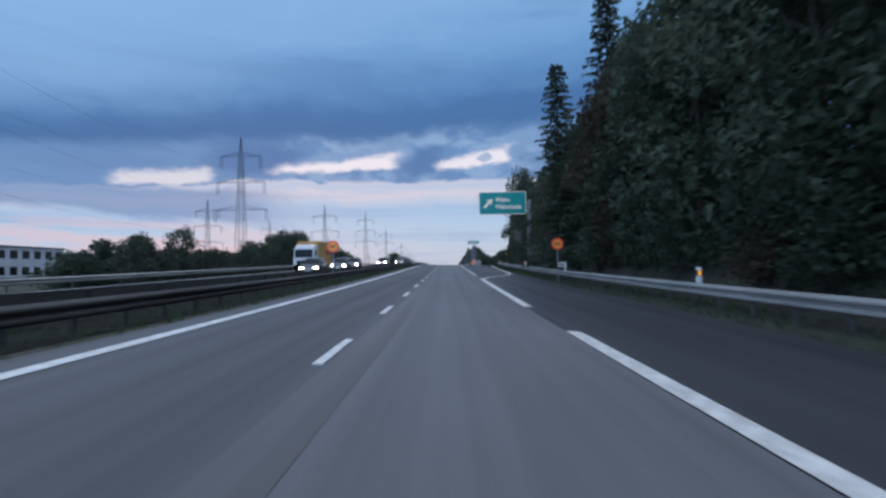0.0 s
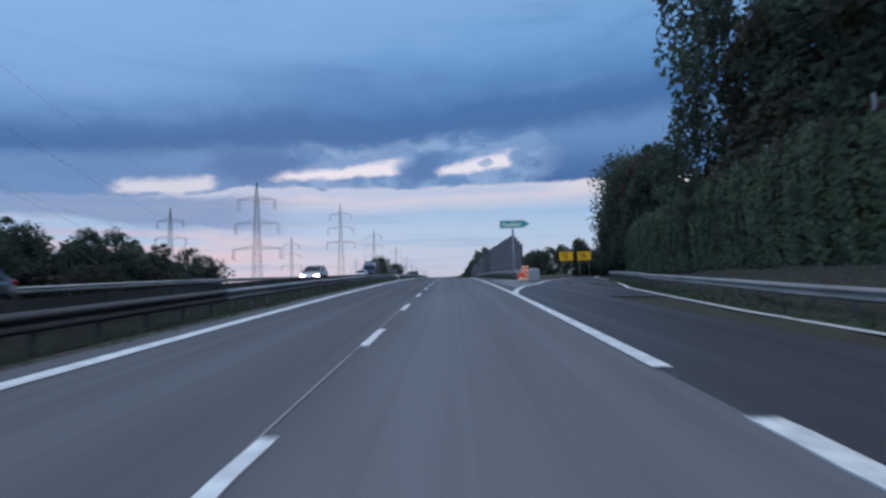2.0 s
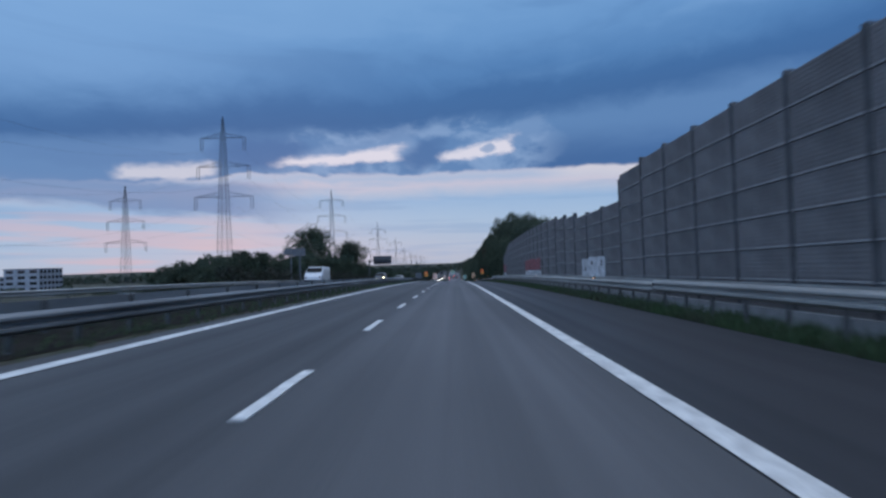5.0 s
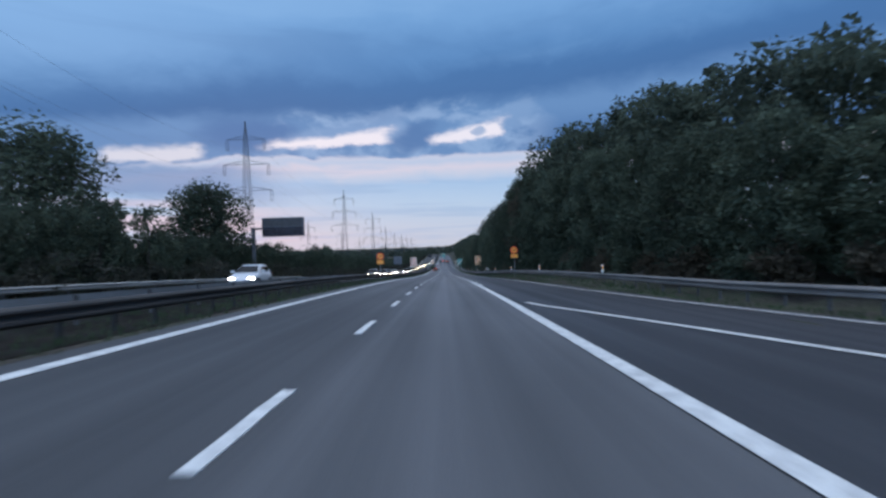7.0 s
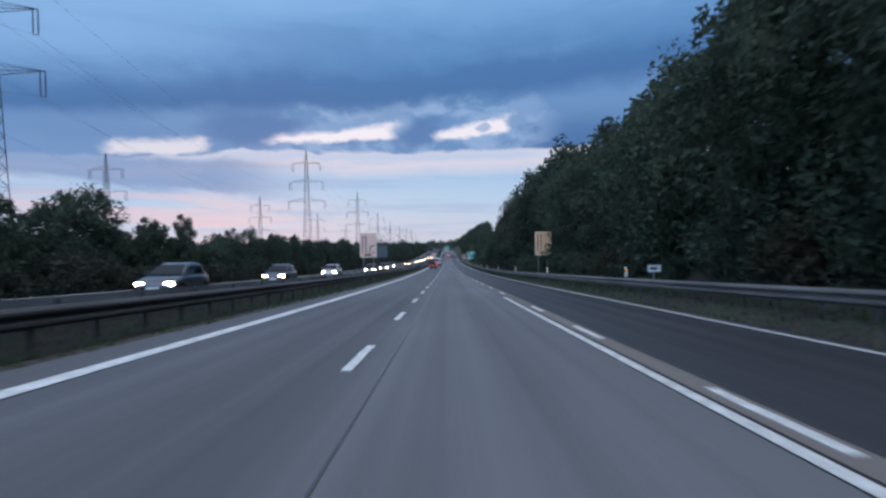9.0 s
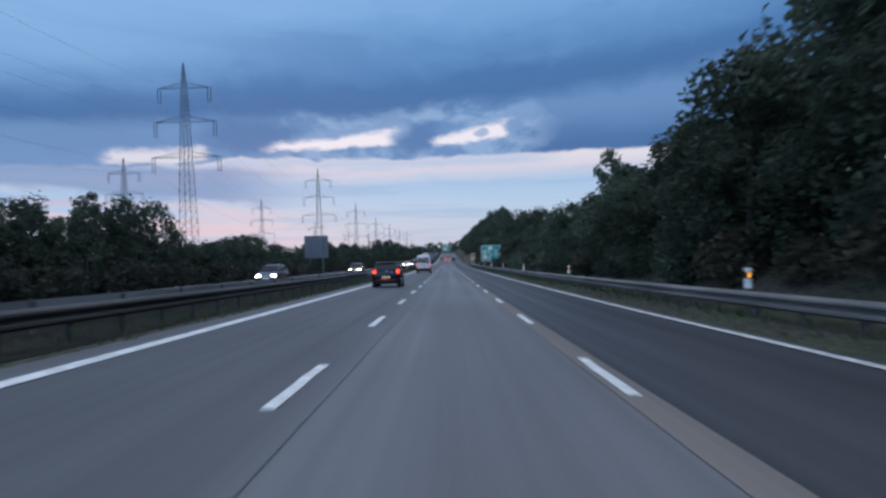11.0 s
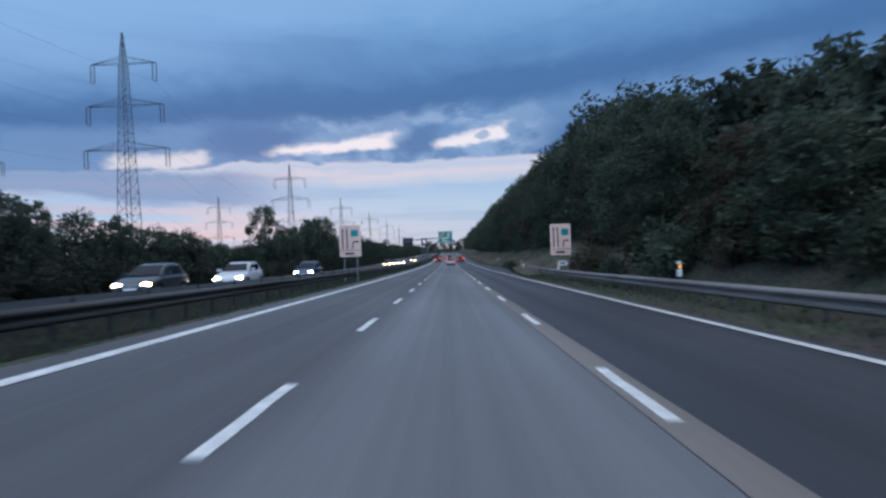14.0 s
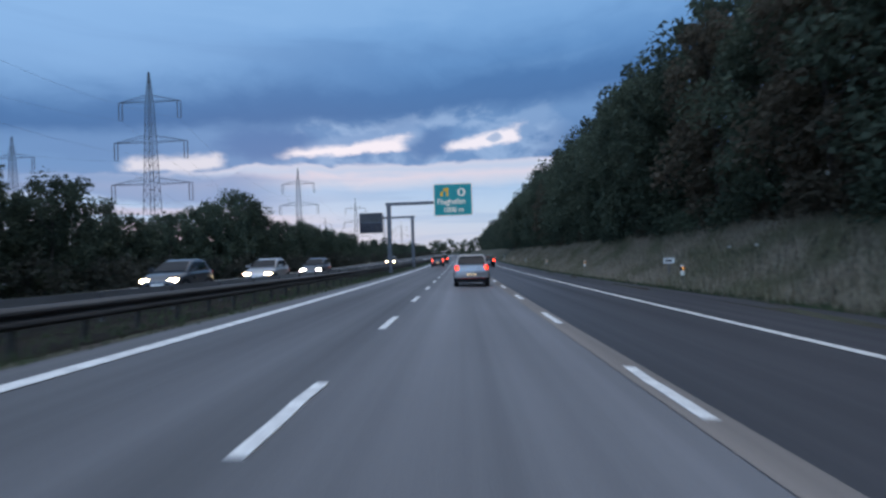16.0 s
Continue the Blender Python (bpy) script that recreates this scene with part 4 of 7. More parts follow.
def ivy_wall():
    w = tagged(new("boundary_wall"), "dark red panelled wall largely overgrown with ivy", "wall", kind="structure")
    y = 63.6
    while y < 143:
        x0, x1 = lut(IVY, y), lut(IVY, y + 2.8)
        top = wall_height(y + 1.4) - 0.15
        z0 = zground(x0 + 0.3, y) - 0.1
        ang = -math.atan2(x1 - x0, 2.8)
        me = Mesh().box((0, 1.4, top / 2), (0.12, 2.7, top), 0.02)
        for k in range(1, 5):
            me.box((-0.07, 1.4, k * top / 5), (0.03, 2.6, 0.05))
        part("panel", me, M["red_panel"], w).matrix_basis = Matrix.Translation((x0, y, z0)) @ Matrix.Rotation(ang, 4, "Z")
        part("post", Mesh().box((x0 - 0.1, y, z0 + top / 2 + 0.1), (0.09, 0.10, top + 0.15), 0.02), M["concrete"], w)
        y += 2.8
    # ivy: leaves hanging in curtains over the wall
    r = random.Random(11)
    vs, fs = [], []
    for _ in range(88000):
        y = 69.0 + 77 * r.random() ** 1.15
        x = lut(IVY, y)
        z0 = zground(x + 0.3, y) - 0.1
        bulge = 0.25 + 0.3 * (0.5 + 0.5 * math.sin(y * 1.9) * math.sin(y * 0.53 + 1)) + 0.1 * math.sin(y * 4.3)
        u = r.random()
        h = wall_height(y) + 0.15 * math.sin(y * 0.8) + 0.1 * math.sin(y * 2.7)
        # the curtain hangs obliquely at its near end
        if u < 0.92 - (y - 69.0) * 0.42:
            continue
        zz = z0 + h * u
        hang = bulge * (0.4 + 0.7 * math.sin(u * 2.6)) if u < 0.9 else r.uniform(-0.7, bulge)
        p = Vector((x - hang - r.uniform(0, 0.12), y, zz))
        s = r.uniform(0.06, 0.13)
        a, b = r.uniform(0, math.tau), r.uniform(-0.7, 0.5)
        d1 = Vector((0.35 * math.cos(a), math.sin(a) * 0.6 + 0.6, 0.3 * math.sin(a))) * s
        d2 = Vector((-0.5 * math.sin(b) - 0.2, 0.15 * math.cos(a), -1)) * s * 1.3
        o = len(vs)
        vs += [p, p + d1 + d2 * 0.4, p + d2 * 1.2, p - d1 + d2 * 0.4]
        fs.append((o, o + 1, o + 2, o + 3))
    ob = part("ivy", Mesh().add(vs, fs), M["ivy"], w, "thick green ivy hanging over the wall")
    tagged(ob, kind="stuff")


ivy_wall()


# ---- power line ----
def pylon(x, y, ztop, scale=1.0, group="power line beside the road"):
    """A lattice mast with three cross-arms."""
    foot = zground(x, y)
    hgt = ztop - foot
    p = thing("pylon", "tall grey lattice steel electricity pylon with three cross-arms", "pylon", pose(x, y, foot), group)
    s = scale
    me = Mesh()

    def half(z):
        top = hgt - 4.3 * s
        if z > top:
            return 0.32 * s * max(0.12, (hgt - z) / (4.3 * s)) + 0.05
        k = (top - z)
        return 0.40 * s + k * 0.029

    levels = [0.0]
    while levels[-1] < hgt - 1.0:
        levels.append(levels[-1] + max(0.9 * s, half(levels[-1]) * 1.7))
    levels[-1] = hgt
    wbar = 0.07 * s
    for i in range(len(levels) - 1):
        a, b = levels[i], levels[i + 1]
        ha, hb = half(a), half(b) if b < hgt else 0.05
        ca = [(-ha, -ha), (ha, -ha), (ha, ha), (-ha, ha)]
        cb = [(-hb, -hb), (hb, -hb), (hb, hb), (-hb, hb)]
        for k in range(4):
            j = (k + 1) % 4
            me.bar((*ca[k], a), (*cb[k], b), wbar)
            me.bar((*ca[k], a), (*cb[j], b), wbar * 0.42)
            me.bar((*ca[j], a), (*cb[k], b), wbar * 0.42)
            me.bar((*cb[k], b), (*cb[j], b), wbar * 0.4)
    part("mast", me, M["lattice"], p)
    for drop, reach in ((4.7, 5.0), (11.0, 5.9), (17.6, 6.5)):
        z = hgt - drop * s
        if z < 4:
            continue
        arm = Mesh()
        hh = half(z)
        for sg in (-1, 1):
            tip = (sg * reach * s, 0, z)
            for q in (-1, 1):
                arm.bar((sg * hh, q * hh, z), tip, wbar * 0.8)
                arm.bar((sg * hh, q * hh, z + 1.0 * s), tip, wbar * 0.7)
            for k in range(1, 6):
                u = k / 6
                xx = sg * (hh + (reach * s - hh) * u)
                arm.bar((xx, hh * (1 - u), z), (xx, -hh * (1 - u), z), wbar * 0.45)
                arm.bar((xx, 0, z + 1.0 * s * (1 - u)), (sg * (hh + (reach * s - hh) * min(1, u + 0.16)), 0, z), wbar * 0.45)
        part("crossarm", arm, M["lattice"], p)
        for sg in (-1, 1):
            ins = Mesh()
            for dx in (-0.28, 0.28):
                top = (sg * reach * s + dx * s - sg * 0.3 * s, 0, z)
                low = (sg * reach * s + dx * s - sg * 0.3 * s, 0, z - 2.7 * s)
                ins.tube(top, low, 0.055 * s, n=6)
                for k in range(9):
                    zz = z - (0.3 + k * 0.25) * s
                    ins.tube((top[0], 0, zz), (top[0], 0, zz - 0.07 * s), 0.12 * s, 0.06 * s, n=6)
            ins.bar((sg * reach * s - 0.28 * s - sg * 0.3 * s, 0, z - 2.7 * s), (sg * reach * s + 0.28 * s - sg * 0.3 * s, 0, z - 2.7 * s), 0.07 * s)
            part("insulator", ins, M["insul"], p)
    for sx in (-1, 1):
        for sy in (-1, 1):
            h0 = half(0)
            part("footing", Mesh().box((sx * h0, sy * h0, 0.0), (0.7, 0.7, 0.7), 0.05), M["concrete"], p)
    return p


LINE_A = [(-47.5, 20, 34), (-47.8, 114.6, 33.97), (-49.0, 197.7, 28.65), (-47.8, 288.7, 36.3), (-47.8, 382.7, 34.2), (-46.6, 497.1, 29.8), (-46.1, 588.6, 24.8), (-46.4, 664.8, 18.4),
          (-45.8, 732.4, 14.9), (-46, 812, 14.6), (-46, 895, 14.4), (-46, 985, 14.4)]
LINE_B = [(-69.2, 141.2, 23.1), (-71.7, 197.5, 22.4), (-70.5, 290, 22), (-69, 430.8, 17.1), (-68.8, 512.6, 15.6), (-66.9, 586.3, 13.5), (-68.6, 664.5, 9.1), (-68, 750, 8.6), (-68, 840, 8.5)]
for x, y, z in LINE_A:
    pylon(x, y, z)
for x, y, z in LINE_B:
    pylon(x, y, z, 0.72, "smaller power line behind")


def cables(line, s):
    for drop, reach in ((4.7, 5.0), (11.0, 5.9), (17.6, 6.5)):
        for sg in (-1, 1):
            me = Mesh()
            pts = []
            for (xa, ya, za), (xb, yb, zb) in zip(line, line[1:]):
                for k in range(12):
                    u = k / 12
                    sag = 5.5 * s * 4 * u * (1 - u)
                    pts.append((xa + (xb - xa) * u + sg * (reach - 0.3) * s, ya + (yb - ya) * u, za + (zb - za) * u - (drop + 2.7) * s - sag))
            me.sweep([(-0.008, -0.008), (0.008, -0.008), (0.008, 0.008), (-0.008, 0.008)], pts)
            tagged(new("power_cable", me.data("power_cable", M["cable"])), "thin dark overhead cable slung between the pylons", "cable", "overhead cables")


cables(LINE_A, 1.0)


# ---- trees ----
def make_leaves(clumps, per, size, rnd, droop=0.3):
    """Many small leaf sprays round the clump centres; one array for one mesh."""
    vs, fs = [], []
    for c, rad in clumps:
        for _ in range(per):
            d = Vector((rnd.gauss(0, 1), rnd.gauss(0, 1), rnd.gauss(0, 0.8)))
            d.normalize()
            p = c + d * rad * (0.25 + 0.78 * rnd.random() ** 0.6)
            s = size * rnd.uniform(0.6, 1.3)
            a = Vector((rnd.uniform(-1, 1), rnd.uniform(-1, 1), rnd.uniform(-0.5, 0.5))).normalized() * s
            b = Vector((rnd.uniform(-1, 1), rnd.uniform(-1, 1), rnd.uniform(-1, 0.6) - droop)).normalized() * s * 0.8
            o = len(vs)
            vs += [p - a * 0.6, p + a * 0.6 + b * 0.2, p - a * 0.1 + b]
            fs.append((o, o + 1, o + 2))
    return vs, fs


def tree_model(seed, height, spread, low, per, size, mat, label, category="tree", n_clumps=46, name="tree", lean=0.0):
    """A tapered trunk with limbs and a crown of leaf sprays in clumps."""
    rnd = random.Random(seed)
    t = thing(name, label, category)
    trunk = Mesh()
    r0 = 0.018 * height + 0.04
    pts = [Vector((0, 0, -0.3))]
    for k in range(1, 7):
        pts.append(Vector((rnd.uniform(-0.03, 0.03) * height * 0.5 + lean * k, rnd.uniform(-0.03, 0.03) * height * 0.5, height * 0.82 * k / 6)))
    for k in range(6):
        trunk.tube(pts[k], pts[k + 1], r0 * (1 - k / 6.6), r0 * (1 - (k + 1) / 6.6), n=7, caps=False)
    clumps = []
    for k in range(n_clumps):
        u = (k + rnd.random()) / n_clumps
        z = height * (low + (0.97 - low) * u)
        w = spread * (math.sin(math.pi * (0.14 + 0.80 * u)) ** 0.75) * rnd.uniform(0.35, 1.05)
        a = k * 2.399 + rnd.uniform(-0.6, 0.6)
        c = Vector((w * math.cos(a) + lean * 6 * u, w * math.sin(a), z))
        clumps.append((c, spread * rnd.uniform(0.22, 0.40)))
        if k % 4 == 0:
            i = min(5, int(z / height * 6.2))
            trunk.tube(pts[i], c, r0 * 0.28, r0 * 0.06, n=5, caps=False)
    part("trunk", trunk, M["bark"], t, smooth=True)
    vs, fs = make_leaves(clumps, per, size, rnd)
    part("crown", Mesh().add(vs, fs), mat, t)
    return t


def bush_model(seed, height, spread, per, mat, label):
    rnd = random.Random(seed)
    t = thing("bush", label, "bush")
    stem = Mesh()
    clumps = []
    for k in range(16):
        a, u = rnd.uniform(0, math.tau), rnd.random()
        c = Vector((spread * 0.8 * u * math.cos(a), spread * 0.8 * u * math.sin(a), height * rnd.uniform(0.2, 0.85) * (1 - 0.35 * u)))
        clumps.append((c, spread * rnd.uniform(0.3, 0.5)))
        if k % 3 == 0:
            stem.tube((0, 0, -0.1), c, 0.035, 0.012, n=5, caps=False)
    part("stem", stem, M["bark"], t)
    vs, fs = make_leaves(clumps, per * 2, 0.17, rnd)
    part("crown", Mesh().add(vs, fs), mat, t)
    return t


DARK = "dense dark green broadleaf tree at the edge of the wood"
TREES = [tree_model(20 + k, 10.0, sp, lo, 165, 0.28, M[mt], lb, n_clumps=nc) for k, (sp, lo, mt, lb, nc) in enumerate([
    (3.4, 0.10, "leaf", DARK, 54), (3.0, 0.06, "leaf", DARK, 52), (3.8, 0.10, "leaf", DARK, 56), (2.6, 0.06, "leaf_dry", "dark tree with brownish autumn leaves", 48),
    (3.2, 0.08, "leaf", DARK, 54)])]
LOOSE = [tree_model(40 + k, 7.0, sp, lo, pr * 2, 0.25, M["leaf"], lb, n_clumps=nc) for k, (sp, lo, pr, nc, lb) in enumerate([
    (2.0, 0.14, 44, 34, "small ragged roadside tree with open crown"), (2.4, 0.08, 54, 44, "roundish dark green roadside tree"), (1.6, 0.10, 44, 30, "slender young roadside tree with ragged crown"),
    (2.3, 0.04, 52, 46, "low bushy dark roadside tree")])]
BUSHES = [bush_model(60 + k, 2.0, sp, 40, M[mt], lb) for k, (sp, mt, lb) in enumerate([
    (1.4, "leaf", "dark green bush below the trees"), (1.1, "leaf_dry", "brownish bush on the roadside bank"), (1.7, "leaf", "spreading dark bush below the trees")])]
_used = set()


def plant(models, x, y, height, rnd, wide=1.0, sink=0.1, group="", model=None):
    m = model or rnd.choice(models)
    ref = 10.0 if m in TREES else 7.0 if m in LOOSE else 2.0
    k = height / ref
    mat = Matrix.Translation((x, y, zground(x, y) - sink)) @ Matrix.Rotation(rnd.uniform(0, math.tau), 4, "Z") @ Matrix.Diagonal((k * wide, k * wide, k, 1))
    if m not in _used:
        _used.add(m)
        m.matrix_basis = mat
        return tagged(m, group=group)
    c = copy_thing(m, Matrix())
    c.matrix_basis = mat
    return tagged(c, group=group)


def spruce(x, y, height, seed):
    """A conifer: straight stem, whorls of drooping boughs set with short sprays."""
    r = random.Random(seed)
    t = thing("tree", "ragged dark spruce standing out from the wood", "tree", pose(x, y, zground(x, y) - 0.1), WOOD)
    stem = Mesh()
    stem.tube((0, 0, -0.2), (0, 0, height), 0.16, 0.02, n=7, caps=False)
    needles = Mesh()
    z = 1.2
    while z < height - 0.3:
        reach = 0.4 + 2.4 * (1 - z / height) ** 0.8
        turn = r.uniform(0, math.tau)
        for k in range(7):
            a = turn + k * math.tau / 7 + r.uniform(-0.25, 0.25)
            q = reach * r.uniform(0.65, 1.15)
            p0 = Vector((0, 0, z))
            p1 = Vector((q * math.cos(a), q * math.sin(a), z - 0.12 * q + r.uniform(-0.1, 0.25)))
            stem.tube(p0, p1, 0.03, 0.008, n=4, caps=False)
            d = (p1 - p0).normalized()
            side = d.cross(Vector((0, 0, 1))).normalized()
            for i in range(26):
                u = 0.15 + 0.85 * (i + r.random()) / 26
                p = p0.lerp(p1, u)
                e = side * r.choice((-1, 1)) * r.uniform(0.12, 0.34) * (1.15 - 0.6 * u) + d * r.uniform(0.05, 0.2) + Vector((0, 0, r.uniform(-0.28, 0.04)))
                b = d * 0.06 + Vector((0, 0, r.uniform(-0.05, 0.05)))
                needles.add([p - b, p + b, p + e], [(0, 1, 2)])
        z += r.uniform(0.34, 0.5)
    part("trunk", stem, M["bark"], t)
    part("crown", needles, M["leaf"], t)


class Thicket:
    """Far rows of trees and scrub that nobody could count: leaf sprays and trunks in one mesh."""

    def __init__(self, seed):
        self.r = np.random.RandomState(seed)
        self.quads, self.trunks = [], Mesh()

    def tree(self, x, y, h, spread, clumps=34, per=70, size=0.44, low=0.05):
        r = self.r
        z0 = zground(x, y)
        u = (np.arange(clumps) + r.rand(clumps)) / clumps
        a = np.arange(clumps) * 2.399 + r.uniform(-0.6, 0.6, clumps)
        w = spread * np.sin(np.pi * (0.14 + 0.8 * u)) ** 0.75 * r.uniform(0.3, 1.05, clumps)
        c = np.stack([x + w * np.cos(a), y + w * np.sin(a), z0 + h * (low + (0.97 - low) * u)], 1)
        rad = spread * r.uniform(0.22, 0.42, clumps)
        d = r.normal(size=(clumps, per, 3))
        d /= np.linalg.norm(d, axis=2, keepdims=True)
        p = (c[:, None] + d * rad[:, None, None] * (0.25 + 0.78 * r.rand(clumps, per, 1) ** 0.6)).reshape(-1, 3)
        n = len(p)
        s = size * r.uniform(0.6, 1.3, (n, 1))
        e1 = r.uniform(-1, 1, (n, 3)) * (1, 1, 0.5)
        e1 *= s / np.linalg.norm(e1, axis=1, keepdims=True)
        e2 = r.uniform(-1, 1, (n, 3)) - (0, 0, 0.4)
        e2 *= 0.8 * s / np.linalg.norm(e2, axis=1, keepdims=True)
        self.quads.append(np.stack([p - e1 * 0.6, p + e1 * 0.6 + e2 * 0.2, p - e1 * 0.1 + e2], 1).reshape(-1, 3))
        self.trunks.tube((x, y, z0 - 0.3), (x, y, z0 + h * 0.8), 0.02 * h, 0.004 * h, n=6, caps=False)

    def done(self, name, label, mat):
        v = np.concatenate(self.quads)
        f = np.arange(len(v)).reshape(-1, 3)
        o = len(v)
        me = bpy.data.meshes.new(name)
        me.from_pydata(v.tolist() + self.trunks.v, [], f.tolist() + [tuple(i + o for i in q) for q in self.trunks.f])
        me.materials.append(mat)
        tagged(new(name, me), label, "woodland", kind="stuff")


WOOD = "trees of the roadside wood"
HEDGE = "trees along the opposite road"
rt = random.Random(99)
# heights of the wood along our side
HEIGHT_R = [(-10, 15), (26, 17.5), (36, 15.8), (44, 12.4), (50, 10.6), (56, 7.6), (200, 6), (262, 6.2), (268, 7.4), (276, 9.4), (284, 11.5),
            (296, 13.2), (316, 17.0), (332, 18.2), (342, 17.4), (350, 15.2), (355, 13.2), (362, 12.2), (372, 13.4), (388, 14.2), (400, 15.8), (410, 15.4), (418, 12), (428, 7.8),
            (436, 6.6), (441, 6.6), (445, 7.8), (447.5, 5.0), (454, 5.2), (462, 4.6), (470, 5.2), (475, 7.0), (478, 4.6), (482, 4.8), (490, 6.2), (494, 7.4), (500, 9.6), (506, 10.6), (511, 9.6), (515, 8.7),
            (518, 6.8), (522, 6.2), (528, 6.4), (535, 7.2), (545, 9.4), (558, 13.8), (572, 16.8), (600, 17.2), (640, 17.6), (720, 16.4), (980, 14)]
# heights of the trees behind the overgrown wall
BEHIND = [(59, 7), (65, 8.8), (73, 11.6), (84, 14.6), (92, 17), (98, 17), (100, 12), (102, 5.5), (106, 4), (114, 4.2), (118, 7.5), (121, 9.5), (124, 12.4), (131, 15.6), (137.5, 16.6), (139.5, 13.6), (142, 13.8), (146, 13.2), (149, 12), (150.5, 9), (152.5, 6.5), (166, 5)]
far_wood = Thicket(5)


def wood(y0, y1, offset, step, singles=True):
    y = y0
    while y < y1:
        hgt = lut(HEIGHT_R, y)
        foot = lut(BANK, y)
        x = foot + offset + rt.uniform(-0.6, 0.6)
        h = hgt * 0.66 * rt.uniform(0.88, 1.06)
        if singles:
            plant(TREES, x, y + rt.uniform(-1, 1), h, rt, wide=min(1.5, max(0.85, 7.0 / h)), group=WOOD)
        for r, k in ((1, 0.95), (2, 1.04)):
            hh = hgt * k * rt.uniform(0.9, 1.06)
            far_wood.tree(foot + offset + r * 3.4 + rt.uniform(-0.7, 0.7), y + r * step * 0.4 + rt.uniform(-1, 1), hh, min(3.4, hh * 0.32), low=0.04)
        y += step


wood(-8, 57, 2.2, 4.2)
wood(262, 540, 2.4, 4.3)
wood(540, 720, 5.0, 4.6)
wood(724, 980, 6, 14, False)
# behind the overgrown wall
y = 59.0
while y < 164:
    hgt = lut(BEHIND, y)
    x = lut(IVY, y) + (3.1 if y < 98 else 3.4) if y < 122 else 21.9 + (y - 122) * 0.20
    plant(TREES, x + rt.uniform(-0.4, 0.5), y, hgt * 0.9 * rt.uniform(0.92, 1.05), rt, wide=max(0.8, min(1.3, 8 / hgt)), group=WOOD)
    far_wood.tree(x + 3.6 + rt.uniform(-0.6, 0.6), y + 1.5, hgt * rt.uniform(0.95, 1.08), 2.8)
    y += 3.3 if y < 98 else 2.8
for k in range(12):
    far_wood.tree(26 + k * 1.6, 168 + rt.uniform(-3, 8), rt.uniform(5, 7.5), 2.6)
for y in range(186, 256, 6):
    far_wood.tree(25 + rt.uniform(-1, 3), y, 6.5, 2.6)
# one broad tree leaning out over the overgrown wall
plant(TREES, 17.0, 99.0, 18.6, rt, wide=0.62, group=WOOD, model=TREES[0])
far_wood.done("woodland", "dark dense wood rising behind the roadside trees", M["leaf_mass"])

# woods along the horizon
horizon = Thicket(12)
for k in range(170):
    u = k / 169
    a = radians(-64 + 84 * u)
    d = 620 + 120 * math.sin(u * 9) + rt.uniform(-40, 40)
    x, y = d * math.sin(a) - 20, 340 + d * math.cos(a)
    horizon.tree(x, y, rt.uniform(8, 15), 7.0, 16, 30, 1.5, 0.0)
for k in range(60):
    horizon.tree(-150 - rt.random() * 90, 120 + k * 6.5, rt.uniform(2.5, 5), 4.0, 12, 26, 0.9, 0.0)
horizon.done("far_woods", "low dark line of trees along the horizon", M["leaf_mass"])

for x, y, h in ((13.4, 500.4, 11.0), (14.2, 516.4, 8.8), (14.6, 475.6, 7.4), (14.6, 444.8, 9.0)):
    plant(LOOSE, x, y, h, rt, wide=0.72, group=WOOD, model=LOOSE[2])
spruce(9.2, 32.6, 14.8, 31)
spruce(10.8, 27.0, 16.4, 32)
# undergrowth at the foot of the wood
y = -6.0
while y < 700:
    if not 58 < y < 264:
        x = lut(BANK, y) + (1.2 if y < 548 else 4.4)
        plant(BUSHES, x + rt.uniform(-0.4, 0.5), y, rt.uniform(1.4, 2.6), rt, group="undergrowth below the wood")
    y += 2.4

for y in (56.2, 57.8, 59.2, 60.6, 62.0, 63.4, 64.6):
    plant(BUSHES, 10.5 + rt.uniform(-0.2, 0.2), y, rt.uniform(3.0, 3.8) - max(0, y - 62) * 0.4, rt, wide=0.7, group="undergrowth below the wood")
for y in (576.4, 578.2, 580.0, 581.6, 583.0, 591.6):
    plant(BUSHES, lut(MAIN_EDGE, y) + 0.45, y, 1.3, rt, wide=0.75, group="undergrowth below the wood")

# heights of the trees along the opposite road
LEFT = [(34, 2.6), (42, 5.2), (48, 3.2), (54, 3.6), (60, 3.2), (68, 4.6), (76, 6.8), (84, 6.2), (90, 4.4), (98, 4.8), (106, 4.8), (113, 4.2), (120, 3.6), (123, 2.0),
        (232, 3.0), (242, 4.8), (252, 5.2), (259, 4.6), (267, 5.6), (278, 6.0), (289, 6.2), (295, 7.4), (299, 7.0), (302, 5.4), (312, 5.6), (321, 5.4), (326, 5.8), (337, 6.4), (344, 5.3), (354, 6.8), (361, 5.6), (364, 8.0), (367.5, 7.4), (370, 4.8), (373, 5.8), (377, 7.2), (379, 4.3), (384, 4.4), (388, 6.2), (391, 6.8),
        (393.5, 4.8), (404, 6.8), (415, 6.3), (427, 6.6), (440, 7), (449, 7.6), (452, 3.8), (456, 4.7), (460, 5.0), (467, 5.9), (473, 6.3), (475.5, 4.9), (479, 3.9), (487, 3.9), (495, 4.3),
        (497, 5.2), (500, 4.2), (504, 6.8), (508, 5.7), (516, 6), (535, 7.4), (545, 6), (556, 5.8), (562, 5.2), (576, 4.2), (586, 4.6), (592, 6.4), (597, 7.2), (600, 8.4), (604, 10),
        (608, 10.8), (613, 9.6), (617, 7.6), (623, 7.2), (629, 5.4), (634, 6.8), (641, 9.6), (649, 8.4), (654, 7.2), (666, 7.8), (686, 7.2), (740, 8), (980, 8)]
hedgerow = Thicket(6)


scrub = Thicket(8)


